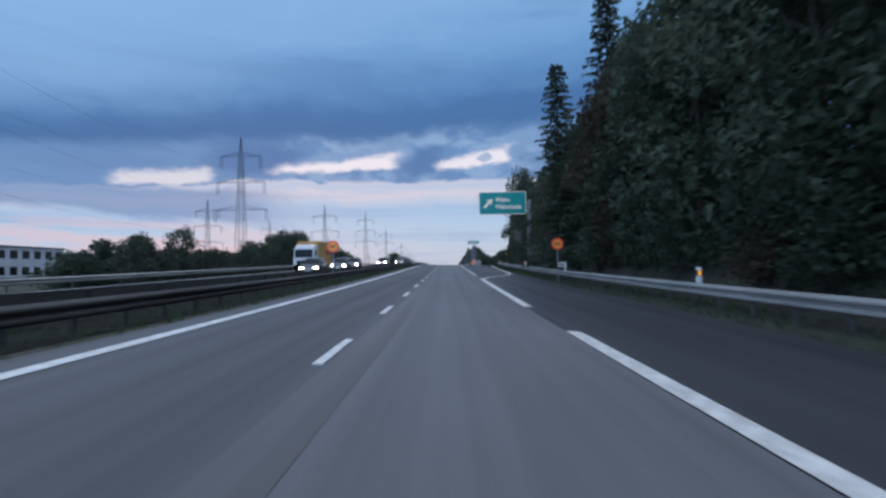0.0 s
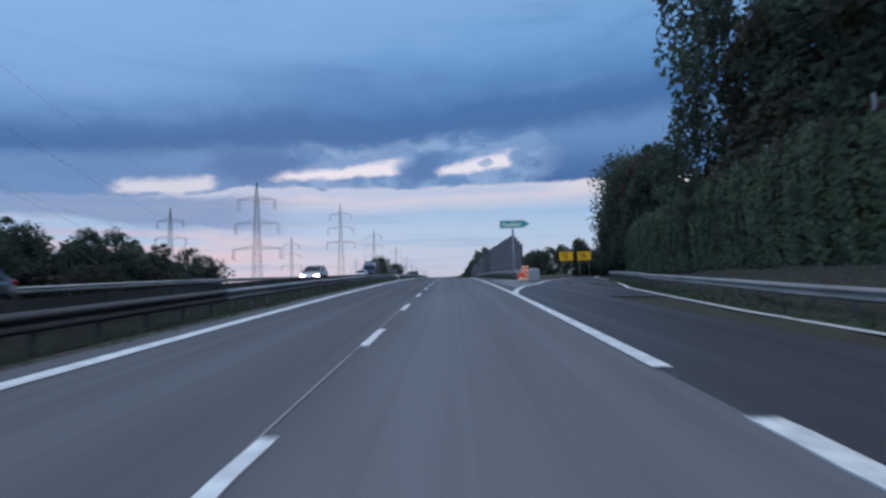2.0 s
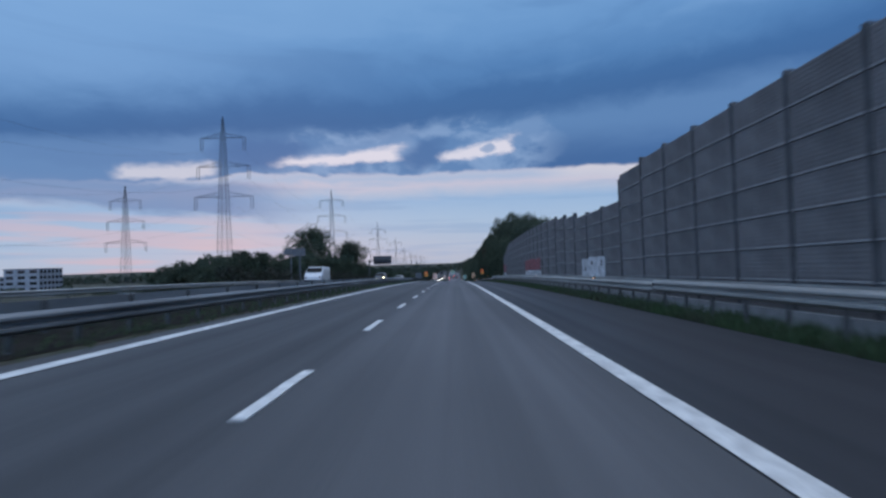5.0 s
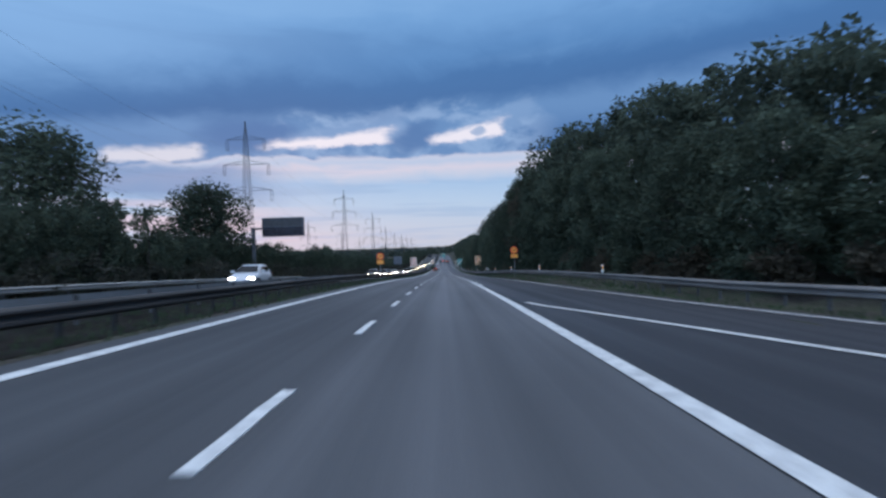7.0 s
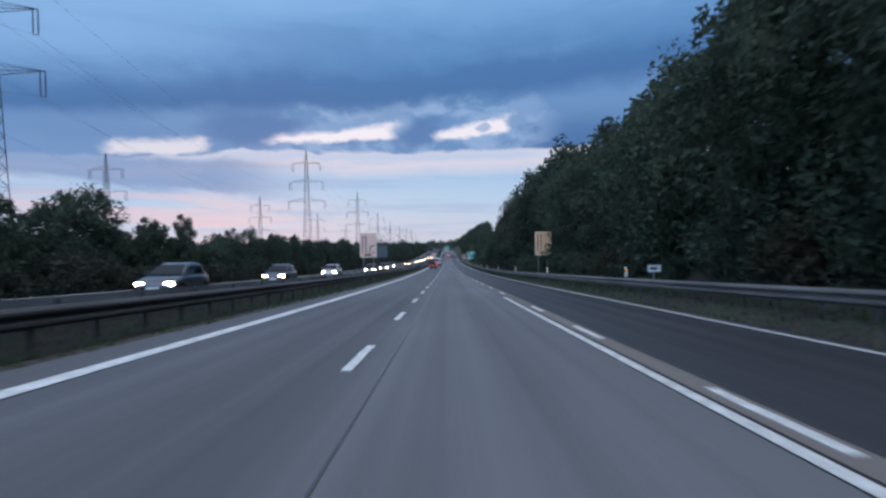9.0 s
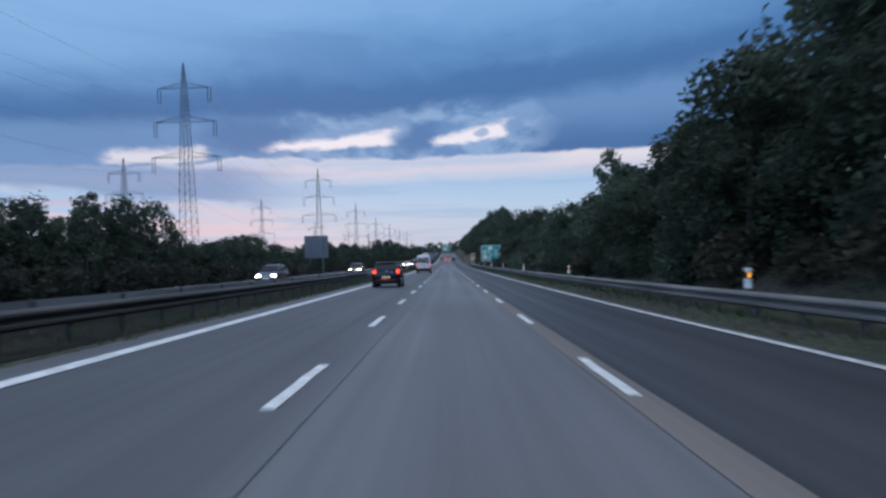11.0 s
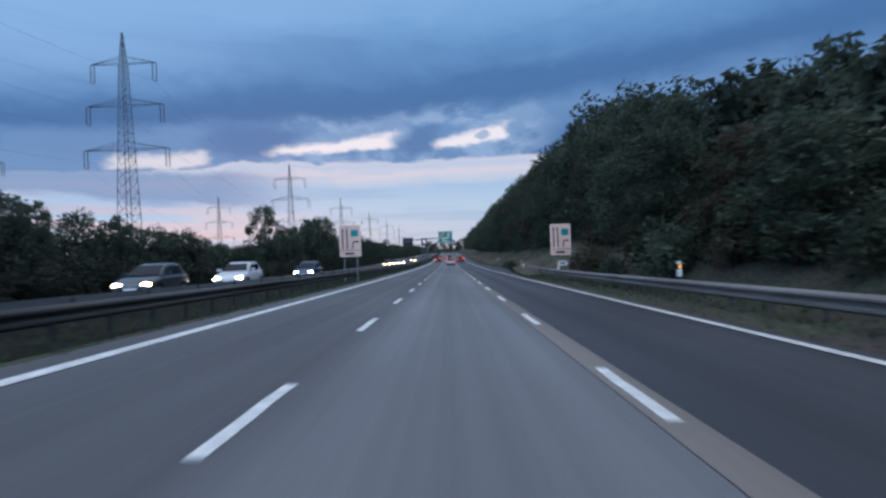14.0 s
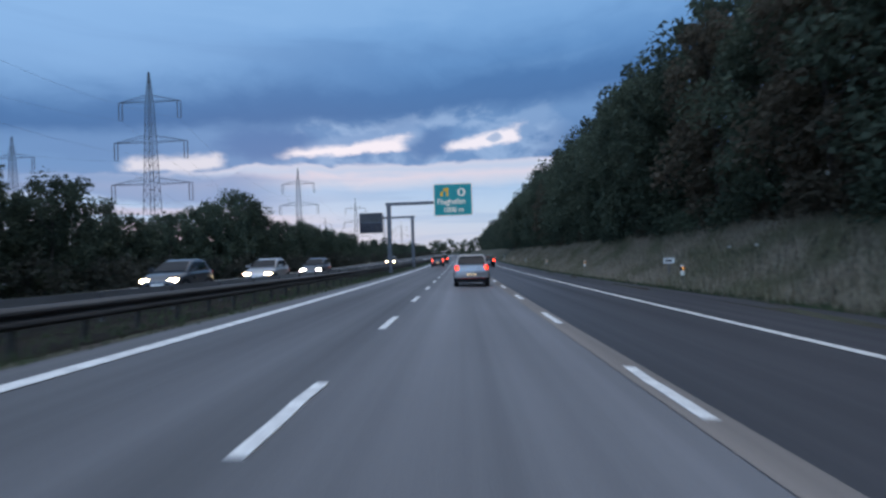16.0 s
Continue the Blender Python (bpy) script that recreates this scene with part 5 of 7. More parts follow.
def hedge(y0, y1, step, x0=-23.5, singles=True):
    y = y0
    while y < y1:
        h = lut(LEFT, y) * rt.uniform(0.92, 1.04)
        if singles:
            plant(LOOSE, x0 + rt.uniform(-1.0, 1.0), y + rt.uniform(-0.5, 0.5), h, rt, wide=min(1.3, max(0.8, 5.5 / h)), group=HEDGE)
        hedgerow.tree(x0 - 3.2 + rt.uniform(-1.2, 1.2), y + rt.uniform(-1, 1), h * 0.88, 1.9, 28, 84, 0.32, 0.0)
        hedgerow.tree(x0 - 1.0 + rt.uniform(-0.8, 0.8), y + step / 2, h * 0.66, 1.6, 20, 80, 0.3, 0.0)
        scrub.tree(x0 + 2.4 + rt.uniform(-0.6, 0.6), y + rt.uniform(-1, 1), rt.uniform(1.5, 2.6), 1.6, 14, 44, 0.26, 0.0)
        y += step


hedge(34, 66, 4.6)
hedge(66, 123, 3.0)
hedge(232, 700, 2.8)
hedge(705, 980, 9, singles=False)
for x, y, h, sp in ((-32.0, 300.0, 13.4, 4.4), (-26.8, 317.5, 11.8, 4.0)):
    hedgerow.tree(x, y, h, sp, 60, 120, 0.34, 0.12)
hedgerow.done("hedgerow", "dark scrub and trees behind the opposite road", M["leaf_mass"])
scrub.done("roadside_scrub", "dry greyish brown scrub along the opposite road", M["scrub"])
# two tall round trees behind the hedge
for x, y, h, wd in ((-32.0, 300.0, 14.2, 1.15), (-26.8, 317.5, 12.4, 1.12)):
    plant(TREES, x, y, h, rt, wide=wd, group=HEDGE, model=TREES[2])
# a lone tall tree with a bare stem
lone = tree_model(77, 10.0, 2.3, 0.34, 150, 0.24, M["leaf"], "lone tall ragged tree with a bare lower trunk", n_clumps=36)
lone.matrix_basis = Matrix.Translation((-23.5, 582.6, zground(-23.5, 582.6) - 0.1))


# ---- grass blades on the verges ----
def tufts(name, label, mat, count, seed, place, size):
    r = random.Random(seed)
    vs, fs = [], []
    for _ in range(count):
        x, y = place(r)
        z = zground(x, y) - 0.02
        h = size * r.uniform(0.5, 1.3)
        a = r.uniform(0, math.tau)
        for k in range(3):
            b = a + k * 2.1 + r.uniform(-0.4, 0.4)
            lean = h * r.uniform(0.2, 0.7)
            w = 0.012 + 0.03 * h
            px, py = x + r.uniform(-0.05, 0.05), y + r.uniform(-0.05, 0.05)
            o = len(vs)
            vs += [(px - w * math.sin(b), py + w * math.cos(b), z), (px + w * math.sin(b), py - w * math.cos(b), z), (px + lean * math.cos(b), py + lean * math.sin(b), z + h)]
            fs.append((o, o + 1, o + 2))
    tagged(new(name, Mesh().add(vs, fs).data(name, mat)), label, "grass", kind="stuff")


def right_verge(r):
    y = r.uniform(-6, 700)
    e = lut(MAIN_EDGE, y) if not 58 < y < 118 else lut(EDGE, y)
    return e + 0.05 + abs(r.gauss(0, 0.8)), y


def bank_place(r):
    y = r.uniform(554, 700)
    return lut(MAIN_EDGE, y) + 0.4 + r.random() ** 0.8 * 6.5, y


tufts("verge_grass", "short dull green grass along the outer verge", M["blade"], 26000, 1, right_verge, 0.16)
def wall_verge(r):
    y = r.uniform(117, 266)
    return lut(MAIN_EDGE, y) + 0.05 + r.random() ** 1.3 * 1.5, y


tufts("barrier_grass", "rank olive grass under the rail before the noise barrier", M["blade"], 15000, 5, wall_verge, 0.30)
tufts("median_grass", "sparse brownish grass under the median rails", M["blade"], 26000, 2, lambda r: (r.uniform(-7.2, -3.75), r.uniform(-6, 690)), 0.16)
tufts("bank_grass", "tall dry grass on the bank below the wood", M["straw"], 42000, 3, bank_place, 0.55)


# ---- signs ----
def sign_post(parent, x, y, z0, z1, w=0.12, mat="steel_dull"):
    me = Mesh().box((x, y, (z0 + z1) / 2), (w, w, z1 - z0), w * 0.15)
    me.box((x, y, z0 + 0.03), (w * 2, w * 2, 0.06), 0.01)
    return part("post", me, M[mat], parent)


def board(parent, x0, x1, z0, z1, y, face, border=None, radius=0.12, edge=0.05, name="panel", thick=0.05):
    """A sheet sign facing the driver; a border strip shows round the face."""
    part(name, Mesh().prism(rounded(x0, z0, x1, z1, radius), thick, (0, y, 0)), M[border or "sign_back"], parent)
    part("face", Mesh().prism(rounded(x0 + edge, z0 + edge, x1 - edge, z1 - edge, max(0.02, radius - edge)), 0.01, (0, y - 0.012, 0)), M[face], parent)


def at_road(y):
    return pose(0, y, zr(y))


def exit_sign():
    s = thing("exit_sign", "teal motorway exit sign, white letters tinted for headlight glow, on a cantilever post", "road sign", at_road(51.4))
    board(s, 4.95, 10.0, 5.87, 8.32, 0, "sign_green", "sign_white", 0.16, 0.08)
    letters("Wahn", 0.66, M["sign_white"], s, 6.70, 7.24, -0.02, squeeze=0.95, bold=0.025)
    letters("Wahnheide", 0.66, M["sign_white"], s, 6.70, 6.47, -0.02, squeeze=0.90, bold=0.025)
    ar = Mesh()
    d = Vector((1, 0, 1.0)).normalized()
    n = Vector((-d.z, 0, d.x))
    a = Vector((5.50, 0, 6.62))
    pts = [a - n * 0.13, a + d * 0.80 - n * 0.13, a + d * 0.68 - n * 0.42, a + d * 1.36, a + d * 0.68 + n * 0.42, a + d * 0.80 + n * 0.13, a + n * 0.13]
    ar.prism([(p.x, p.z) for p in pts], 0.012, (0, -0.024, 0))
    part("arrow", ar, M["sign_white"], s)
    foot = zground(10.3, 51.4) - zr(51.4) - 0.1
    part("post", Mesh().loft([[(10.3 + sx * w, sy * w + 0.1, z) for sx, sy in ((-1, -1), (1, -1), (1, 1), (-1, 1))] for w, z in ((0.24, foot), (0.2, 4), (0.17, 7.3))]), M["steel_dull"], s)
    part("cap", Mesh().box((10.3, 0.1, 7.34), (0.5, 0.4, 0.1), 0.02), M["steel_dull"], s)
    for z in (6.6, 7.6 - 0.5):
        part("bracket", Mesh().box((7.6, 0.12, z), (5.2, 0.1, 0.12), 0.01), M["steel_dull"], s)


exit_sign()


def limit_sign(x, y, z):
    s = thing("speed_sign", "round speed limit sign, headlight glow painted in red and orange", "road sign", pose(x, y, zr(y)), "speed limit signs")
    g = zground(x, y) - zr(y) - 0.05
    disc = lambda r: [(r * math.cos(k * math.tau / 28), z + r * math.sin(k * math.tau / 28)) for k in range(28)]
    part("disc", Mesh().prism(disc(0.37), 0.03), M["sign_red"], s)
    # orange face: a white disc under headlights, put into the colour
    part("face", Mesh().prism(disc(0.265), 0.008, (0, -0.01, 0)), M["sign_orange"], s)
    letters("100", 0.27, M["lettering"], s, -0.245, z - 0.095, -0.014, squeeze=0.95)
    sign_post(s, 0, 0.06, g, z + 0.3, 0.07)


limit_sign(-5.43, 29.4, 2.2)
limit_sign(8.26, 29.5, 2.10)


def arrow_sign():
    s = thing("exit_arrow_sign", "teal arrow-shaped motorway exit sign on a thick post", "road sign", at_road(123.6))
    x0, x1, z = 6.55, 9.83, 5.58
    o = [(x0, z - 0.46), (x1 - 0.75, z - 0.46), (x1, z), (x1 - 0.75, z + 0.46), (x0, z + 0.46)]
    i = [(x0 + 0.09, z - 0.37), (x1 - 0.79, z - 0.37), (x1 - 0.16, z), (x1 - 0.79, z + 0.37), (x0 + 0.09, z + 0.37)]
    part("panel", Mesh().prism(o, 0.05), M["sign_white"], s)
    part("face", Mesh().prism(i, 0.01, (0, -0.012, 0)), M["sign_green"], s)
    letters("Ausfahrt", 0.60, M["sign_white"], s, 6.85, z - 0.22, -0.02, squeeze=0.95)
    foot = zground(8.1, 123.6) - zr(123.6) - 0.1
    part("post", Mesh().loft([[(7.97 + sx * w, 0.22 + sy * w, q) for sx, sy in ((-1, -1), (1, -1), (1, 1), (-1, 1))] for w, q in ((0.115, foot), (0.085, 6.05))]), M["steel_dull"], s)


arrow_sign()


def yellow_sign(x, y, z):
    s = thing("yellow_sign", "yellow temporary direction sign beside the exit ramp", "road sign", pose(x, y, zr(y)), "yellow direction signs")
    board(s, -1.15, 1.15, z - 0.75, z + 0.75, 0, "sign_yellow", "sign_yellow", 0.1, 0.06)
    for k in range(3):
        part("text_bar", Mesh().box((-0.3 + 0.1 * k, -0.016, z + 0.4 - 0.36 * k), (1.2 - 0.2 * k, 0.01, 0.14)), M["black"], s)
    g = zground(x, y) - zr(y) - 0.1
    for dx in (-0.8, 0.8):
        sign_post(s, dx, 0.1, g, z + 0.6, 0.1)


yellow_sign(21.2, 156.2, 3.05)
yellow_sign(24.3, 156.3, 3.05)


def beacon(x, y, h, mirror=False):
    s = thing("marker_board", "orange and white chevron marker board on the exit nose", "traffic beacon", pose(x, y, zground(x, y)), "marker boards")
    part("base", Mesh().box((0, 0, 0.06), (0.5, 0.3, 0.12), 0.03), M["trim"], s)
    part("board", Mesh().prism(rounded(-0.28, 0.15, 0.28, h, 0.05), 0.03), M["sign_amber"], s)
    for k in range(3):
        z = 0.25 + k * (h - 0.3) / 3
        o = [(-0.27, z), (0, z + 0.2), (0.27, z), (0.27, z + 0.18), (0, z + 0.38), (-0.27, z + 0.18)]
        part("chevron", Mesh().prism([(a, min(b, h - 0.03)) for a, b in o], 0.006, (0, -0.01, 0)), M["sign_red"], s)


beacon(7.5, 113.3, 1.35)
beacon(7.05, 112.6, 0.8)


def works_sign(x, y, z):
    s = thing("works_sign", "round warning sign above a small plate, headlight glow painted in orange", "road sign", pose(x, y, zr(y)), "road works signs")
    g = zground(x, y) - zr(y) - 0.05
    disc = lambda r: [(r * math.cos(k * math.tau / 28), z + r * math.sin(k * math.tau / 28)) for k in range(28)]
    part("disc", Mesh().prism(disc(0.40), 0.03), M["sign_red"], s)
    # face and plate coloured orange for the headlight glow on them
    part("face", Mesh().prism(disc(0.30), 0.008, (0, -0.01, 0)), M["sign_orange"], s)
    part("plate", Mesh().prism(rounded(-0.38, z - 0.86, 0.38, z - 0.44, 0.05), 0.03), M["sign_orange"], s)
    part("text_bar", Mesh().box((0, -0.014, z), (0.34, 0.01, 0.07)), M["lettering"], s)
    sign_post(s, 0, 0.06, g, z + 0.3, 0.07)


works_sign(-5.62, 314.4, 2.72)
works_sign(9.35, 313.4, 2.92)


def lane_board(x, y, z0, z1, w, face="sign_cream", teal=True):
    s = thing("lane_sign", "pale lane diagram sign with dark arrows on posts", "road sign", pose(x, y, zr(y)), "lane signs")
    board(s, -w / 2, w / 2, z0, z1, 0, face, "sign_white", 0.08, 0.04)
    h = z1 - z0
    low = z0 + h * 0.2
    part("divider", Mesh().box((0, -0.016, low), (w - 0.1, 0.01, 0.03)), M["black"], s)
    part("text_bar", Mesh().box((-0.04, -0.016, z0 + h * 0.1), (w * 0.42, 0.01, h * 0.06)), M["black"], s)
    for fx in (-0.34, -0.14):
        xx = fx * w
        part("lane_arrow", Mesh().prism([(xx - 0.035, low + 0.12), (xx + 0.035, low + 0.12), (xx + 0.035, z1 - 0.4), (xx + 0.07, z1 - 0.4), (xx, z1 - 0.2), (xx - 0.07, z1 - 0.4), (xx - 0.035, z1 - 0.4)], 0.01, (0, -0.022, 0)), M["black"], s)
    xx = 0.12 * w
    part("turn_arrow", Mesh().prism([(xx - 0.03, low + 0.12), (xx + 0.04, low + 0.12), (xx + 0.04, low + 0.42), (xx + 0.12, low + 0.52), (xx + 0.3, low + 0.52), (xx + 0.3, low + 0.46),
                                     (xx + 0.4, low + 0.56), (xx + 0.3, low + 0.66), (xx + 0.3, low + 0.6), (xx + 0.08, low + 0.6), (xx - 0.03, low + 0.46)], 0.01, (0, -0.022, 0)), M["black"], s)
    if teal:
        part("teal_field", Mesh().box((w * 0.22, -0.016, z1 - h * 0.26), (w * 0.34, 0.01, h * 0.2)), M["sign_green"], s)
    g = zground(x, y) - zr(y) - 0.05
    for dx in (-w * 0.3, w * 0.3):
        sign_post(s, dx, 0.09, g, z1 - 0.1, 0.08)


lane_board(-5.5, 372.4, 2.1, 4.2, 1.4, "sign_cream", False)
lane_board(9.55, 373.0, 2.05, 4.1, 1.4, "sign_amber", False)
lane_board(-4.85, 548.5, 1.75, 3.85, 1.42)
lane_board(9.2, 549.0, 1.3, 3.4, 1.36)


def distance_sign():
    s = thing("distance_sign", "large teal distance sign, white place names tinted for headlight glow", "road sign", at_road(499.6))
    board(s, 8.17, 11.8, 1.24, 4.24, 0, "sign_green", "sign_white", 0.1, 0.06)
    part("number_field", Mesh().prism(rounded(9.55, 3.55, 10.3, 3.98, 0.08), 0.008, (0, -0.022, 0)), M["sign_white"], s)
    letters("59", 0.36, M["sign_green"], s, 9.72, 3.64, -0.026)
    for i, (a, b) in enumerate((("Oberhausen", "79 km"), ("Düsseldorf", "55 km"))):
        letters(a, 0.36, M["sign_white"], s, 8.45, 3.12 - i * 0.42, -0.02, squeeze=0.95)
        letters(b, 0.36, M["sign_white"], s, 10.65, 3.12 - i * 0.42, -0.02, squeeze=0.85)
    part("divider", Mesh().box((9.97, -0.016, 2.55), (3.2, 0.01, 0.035)), M["sign_white"], s)
    for i, (a, b) in enumerate((("Aachen", "84 km"), ("Köln", "11 km"))):
        letters(a, 0.36, M["sign_white"], s, 9.3, 2.1 - i * 0.44, -0.02, squeeze=0.95)
        letters(b, 0.36, M["sign_white"], s, 10.65, 2.1 - i * 0.44, -0.02, squeeze=0.85)
        part("number_field", Mesh().prism(rounded(8.5, 2.06 - i * 0.44, 9.15, 2.42 - i * 0.44, 0.06), 0.008, (0, -0.022, 0)), M["sign_cream"], s)
    g = zground(10, 499.6) - zr(499.6) - 0.1
    for x in (8.9, 11.1):
        sign_post(s, x, 0.12, g, 4.0, 0.14)


distance_sign()


def gantry_sign():
    y = 633.0
    s = thing("airport_sign", "teal airport exit sign hung from a dark cantilever gantry", "road sign", pose(-0.3, y, zr(y)))
    board(s, -0.39, 2.98, 4.97, 7.78, 0, "sign_green", "sign_white", 0.12, 0.07)
    letters("Flughafen", 0.66, M["sign_white"], s, -0.1, 6.0, -0.02, squeeze=1.0, bold=0.025)
    letters("1000 m", 0.62, M["sign_white"], s, 0.42, 5.28, -0.02, squeeze=0.95, bold=0.025)
    part("emblem", Mesh().prism([(2.05 + 0.36 * math.cos(k * math.tau / 20), 7.0 + 0.36 * math.sin(k * math.tau / 20)) for k in range(20)], 0.008, (0, -0.022, 0)), M["sign_white"], s)
    part("emblem_core", Mesh().prism([(2.05 + 0.16 * math.cos(k * math.tau / 12), 7.0 + 0.24 * math.sin(k * math.tau / 12)) for k in range(12)], 0.008, (0, -0.032, 0)), M["sign_green"], s)
    part("symbol", Mesh().prism([(0.2, 6.68), (0.42, 6.68), (0.42, 7.0), (0.6, 7.2), (0.72, 7.08), (0.78, 7.42), (0.44, 7.36), (0.54, 7.26), (0.2, 6.95)], 0.008, (0, -0.022, 0)), M["sign_yellow"], s)
    part("symbol", Mesh().prism([(0.72, 6.68), (0.92, 6.68), (0.92, 7.3), (1.0, 7.3), (0.86, 7.46), (0.72, 7.3)], 0.008, (0, -0.022, 0)), M["sign_yellow"], s)
    g = zground(-4.72, y) - zr(y) - 0.1
    part("post", Mesh().box((-4.42, 0.3, (g + 6.3) / 2), (0.34, 0.34, 6.3 - g), 0.03), M["sign_back"], s)
    part("arm", Mesh().box((-2.2, 0.3, 6.2), (5.0, 0.24, 0.26), 0.03), M["sign_back"], s)
    for x in (0.4, 2.2):
        part("hanger", Mesh().box((x, 0.14, 6.35), (0.12, 0.2, 2.0), 0.02), M["sign_back"], s)


gantry_sign()


def display(x0, x1, z0, z1, y, xp, arm_z, label="dark unlit display panel on a cantilever gantry"):
    s = thing("display_gantry", label, "display gantry", at_road(y), "display panels")
    part("cabinet", Mesh().box(((x0 + x1) / 2, 0, (z0 + z1) / 2), (x1 - x0, 0.5, z1 - z0), 0.06), M["sign_back"], s)
    part("screen", Mesh().box(((x0 + x1) / 2, -0.26, z0 + (z1 - z0) * 0.27), (x1 - x0 - 0.12, 0.03, (z1 - z0) * 0.46), 0.01), M["led"], s)
    part("louvre", Mesh().box(((x0 + x1) / 2, -0.26, z0 + (z1 - z0) * 0.75), (x1 - x0 - 0.12, 0.03, (z1 - z0) * 0.42), 0.01), M["panel_post"], s)
    g = zground(xp, y) - zr(y) - 0.1
    part("post", Mesh().box((xp, 0.4, (g + arm_z + 0.15) / 2), (0.36, 0.36, arm_z + 0.15 - g), 0.03), M["sign_back"], s)
    xe = x0 if xp < x0 else x1
    part("arm", Mesh().box(((xp + xe) / 2, 0.4, arm_z), (abs(xe - xp) + 0.6, 0.24, 0.24), 0.03), M["sign_back"], s)


display(-20.4, -15.35, 5.67, 7.98, 318.8, -21.7, 6.7)
display(-11.1, -8.2, 4.65, 7.2, 651.5, -4.45, 6.55)


def back_board(x0, x1, z0, z1, y, cells, label):
    s = thing("sign_rear", label, "road sign", at_road(y), "rear of signs for the opposite road")
    part("sheet", Mesh().box(((x0 + x1) / 2, 0.06, (z0 + z1) / 2), (x1 - x0, 0.05, z1 - z0), 0.01), M["sign_back"], s)
    for k in range(cells):
        part("stiffener", Mesh().box(((x0 + x1) / 2, 0.0, z0 + (k + 0.5) * (z1 - z0) / cells), (x1 - x0 - 0.1, 0.07, 0.1), 0.01), M["sign_back"], s)
    g = zground(x0, y) - zr(y) - 0.1
    for u in (0.22, 0.78):
        sign_post(s, x0 + (x1 - x0) * u, -0.06, g, z1 - 0.1, 0.16, "sign_back")


back_board(-22.1, -18.15, 2.7, 6.4, 487.2, 5, "large dark grey rear of a road sign on two posts")


def arrow_rear():
    """The exit arrow of the other carriageway, seen from behind."""
    y = 249.6
    s = thing("sign_rear", "dark rear of an arrow-shaped exit sign on two posts", "road sign", at_road(y), "rear of signs for the opposite road")
    part("sheet", Mesh().prism([(-18.2, 4.05), (-18.2, 5.05), (-20.7, 5.05), (-21.4, 4.62), (-20.7, 4.05)][::-1], 0.05), M["sign_back"], s)
    for z in (4.3, 4.8):
        part("stiffener", Mesh().box((-19.5, -0.03, z), (2.3, 0.06, 0.09), 0.01), M["sign_back"], s)
    for x in (-20.1, -18.9):
        sign_post(s, x, -0.12, zground(x, y) - zr(y) - 0.1, 5.0, 0.15, "sign_back")


arrow_rear()


# delineators and little white boxes along the rail
def delineator_model():
    d = thing("delineator", "white delineator post with amber reflector behind the rail", "delineator", group="delineators")
    part("stem", Mesh().box((0, 0.02, 0.26), (0.045, 0.04, 0.76), 0.006), M["post"], d, "thin dark steel stem")
    part("post", Mesh().loft([[(sx * w, sy * 0.05, z) for sx, sy in ((-1, -1), (1, -1), (1, 1), (-1, 1))] for w, z in ((0.06, 0.58), (0.06, 0.98), (0.05, 1.04))]), M["white_plastic"], d)
    part("band", Mesh().box((0, 0, 0.88), (0.126, 0.106, 0.16), 0.004), M["black"], d)
    part("reflector", Mesh().box((0, -0.056, 0.88), (0.05, 0.012, 0.12), 0.004), M["reflector"], d)
    return d


first = delineator_model()
DEL_X = [(-20, 8.55), (60, 9.0), (76, 9.8), (86, 10.4), (100, 12.8), (116, 8.4), (262, 8.4), (285, 11.1), (300, 10.5), (345, 9.5), (420, 8.35), (560, 8.6), (580, 10.0), (600, 11.0), (900, 10.2)]
for k in range(-26, 17):
    y = 434.07 + 16.16 * k
    if 92 < y < 116 or 258 < y < 276:
        continue
    x = lut(DEL_X, y)
    m = pose(x, y, zground(x, y) - 0.02)
    if k == -26:
        first.matrix_basis = m
    else:
        copy_thing(first, m)


def rail_box(x, y):
    b = thing("marker_plate", "small white plate on a short post behind the rail", "marker plate", pose(x, y, zground(x, y)), "marker plates")
    part("plate", Mesh().prism(rounded(-0.27, 0.82, 0.27, 1.1, 0.03), 0.02), M["white_plastic"], b)
    part("text_bar", Mesh().box((-0.03, -0.008, 0.96), (0.3, 0.01, 0.1)), M["sign_back"], b)
    part("post", Mesh().box((0, 0.04, 0.5), (0.06, 0.05, 1.1), 0.01), M["steel_dull"], b)


for x, y in ((8.6, 29.95), (9.7, 351), (8.6, 546), (11.6, 614.6)):
    rail_box(x, y)


def stake(x, y):
    s = thing("marker_stake", "short white-topped survey stake in the grass bank", "marker stake", pose(x, y, zground(x, y)), "marker stakes")
    part("post", Mesh().box((0, 0, 0.12), (0.04, 0.04, 0.5), 0.006), M["bark"], s)
    part("cap", Mesh().box((0, 0, 0.36), (0.09, 0.07, 0.1), 0.015), M["white_plastic"], s)


for x, y in ((13.4, 612.6), (13.5, 610.8)):
    stake(x, y)


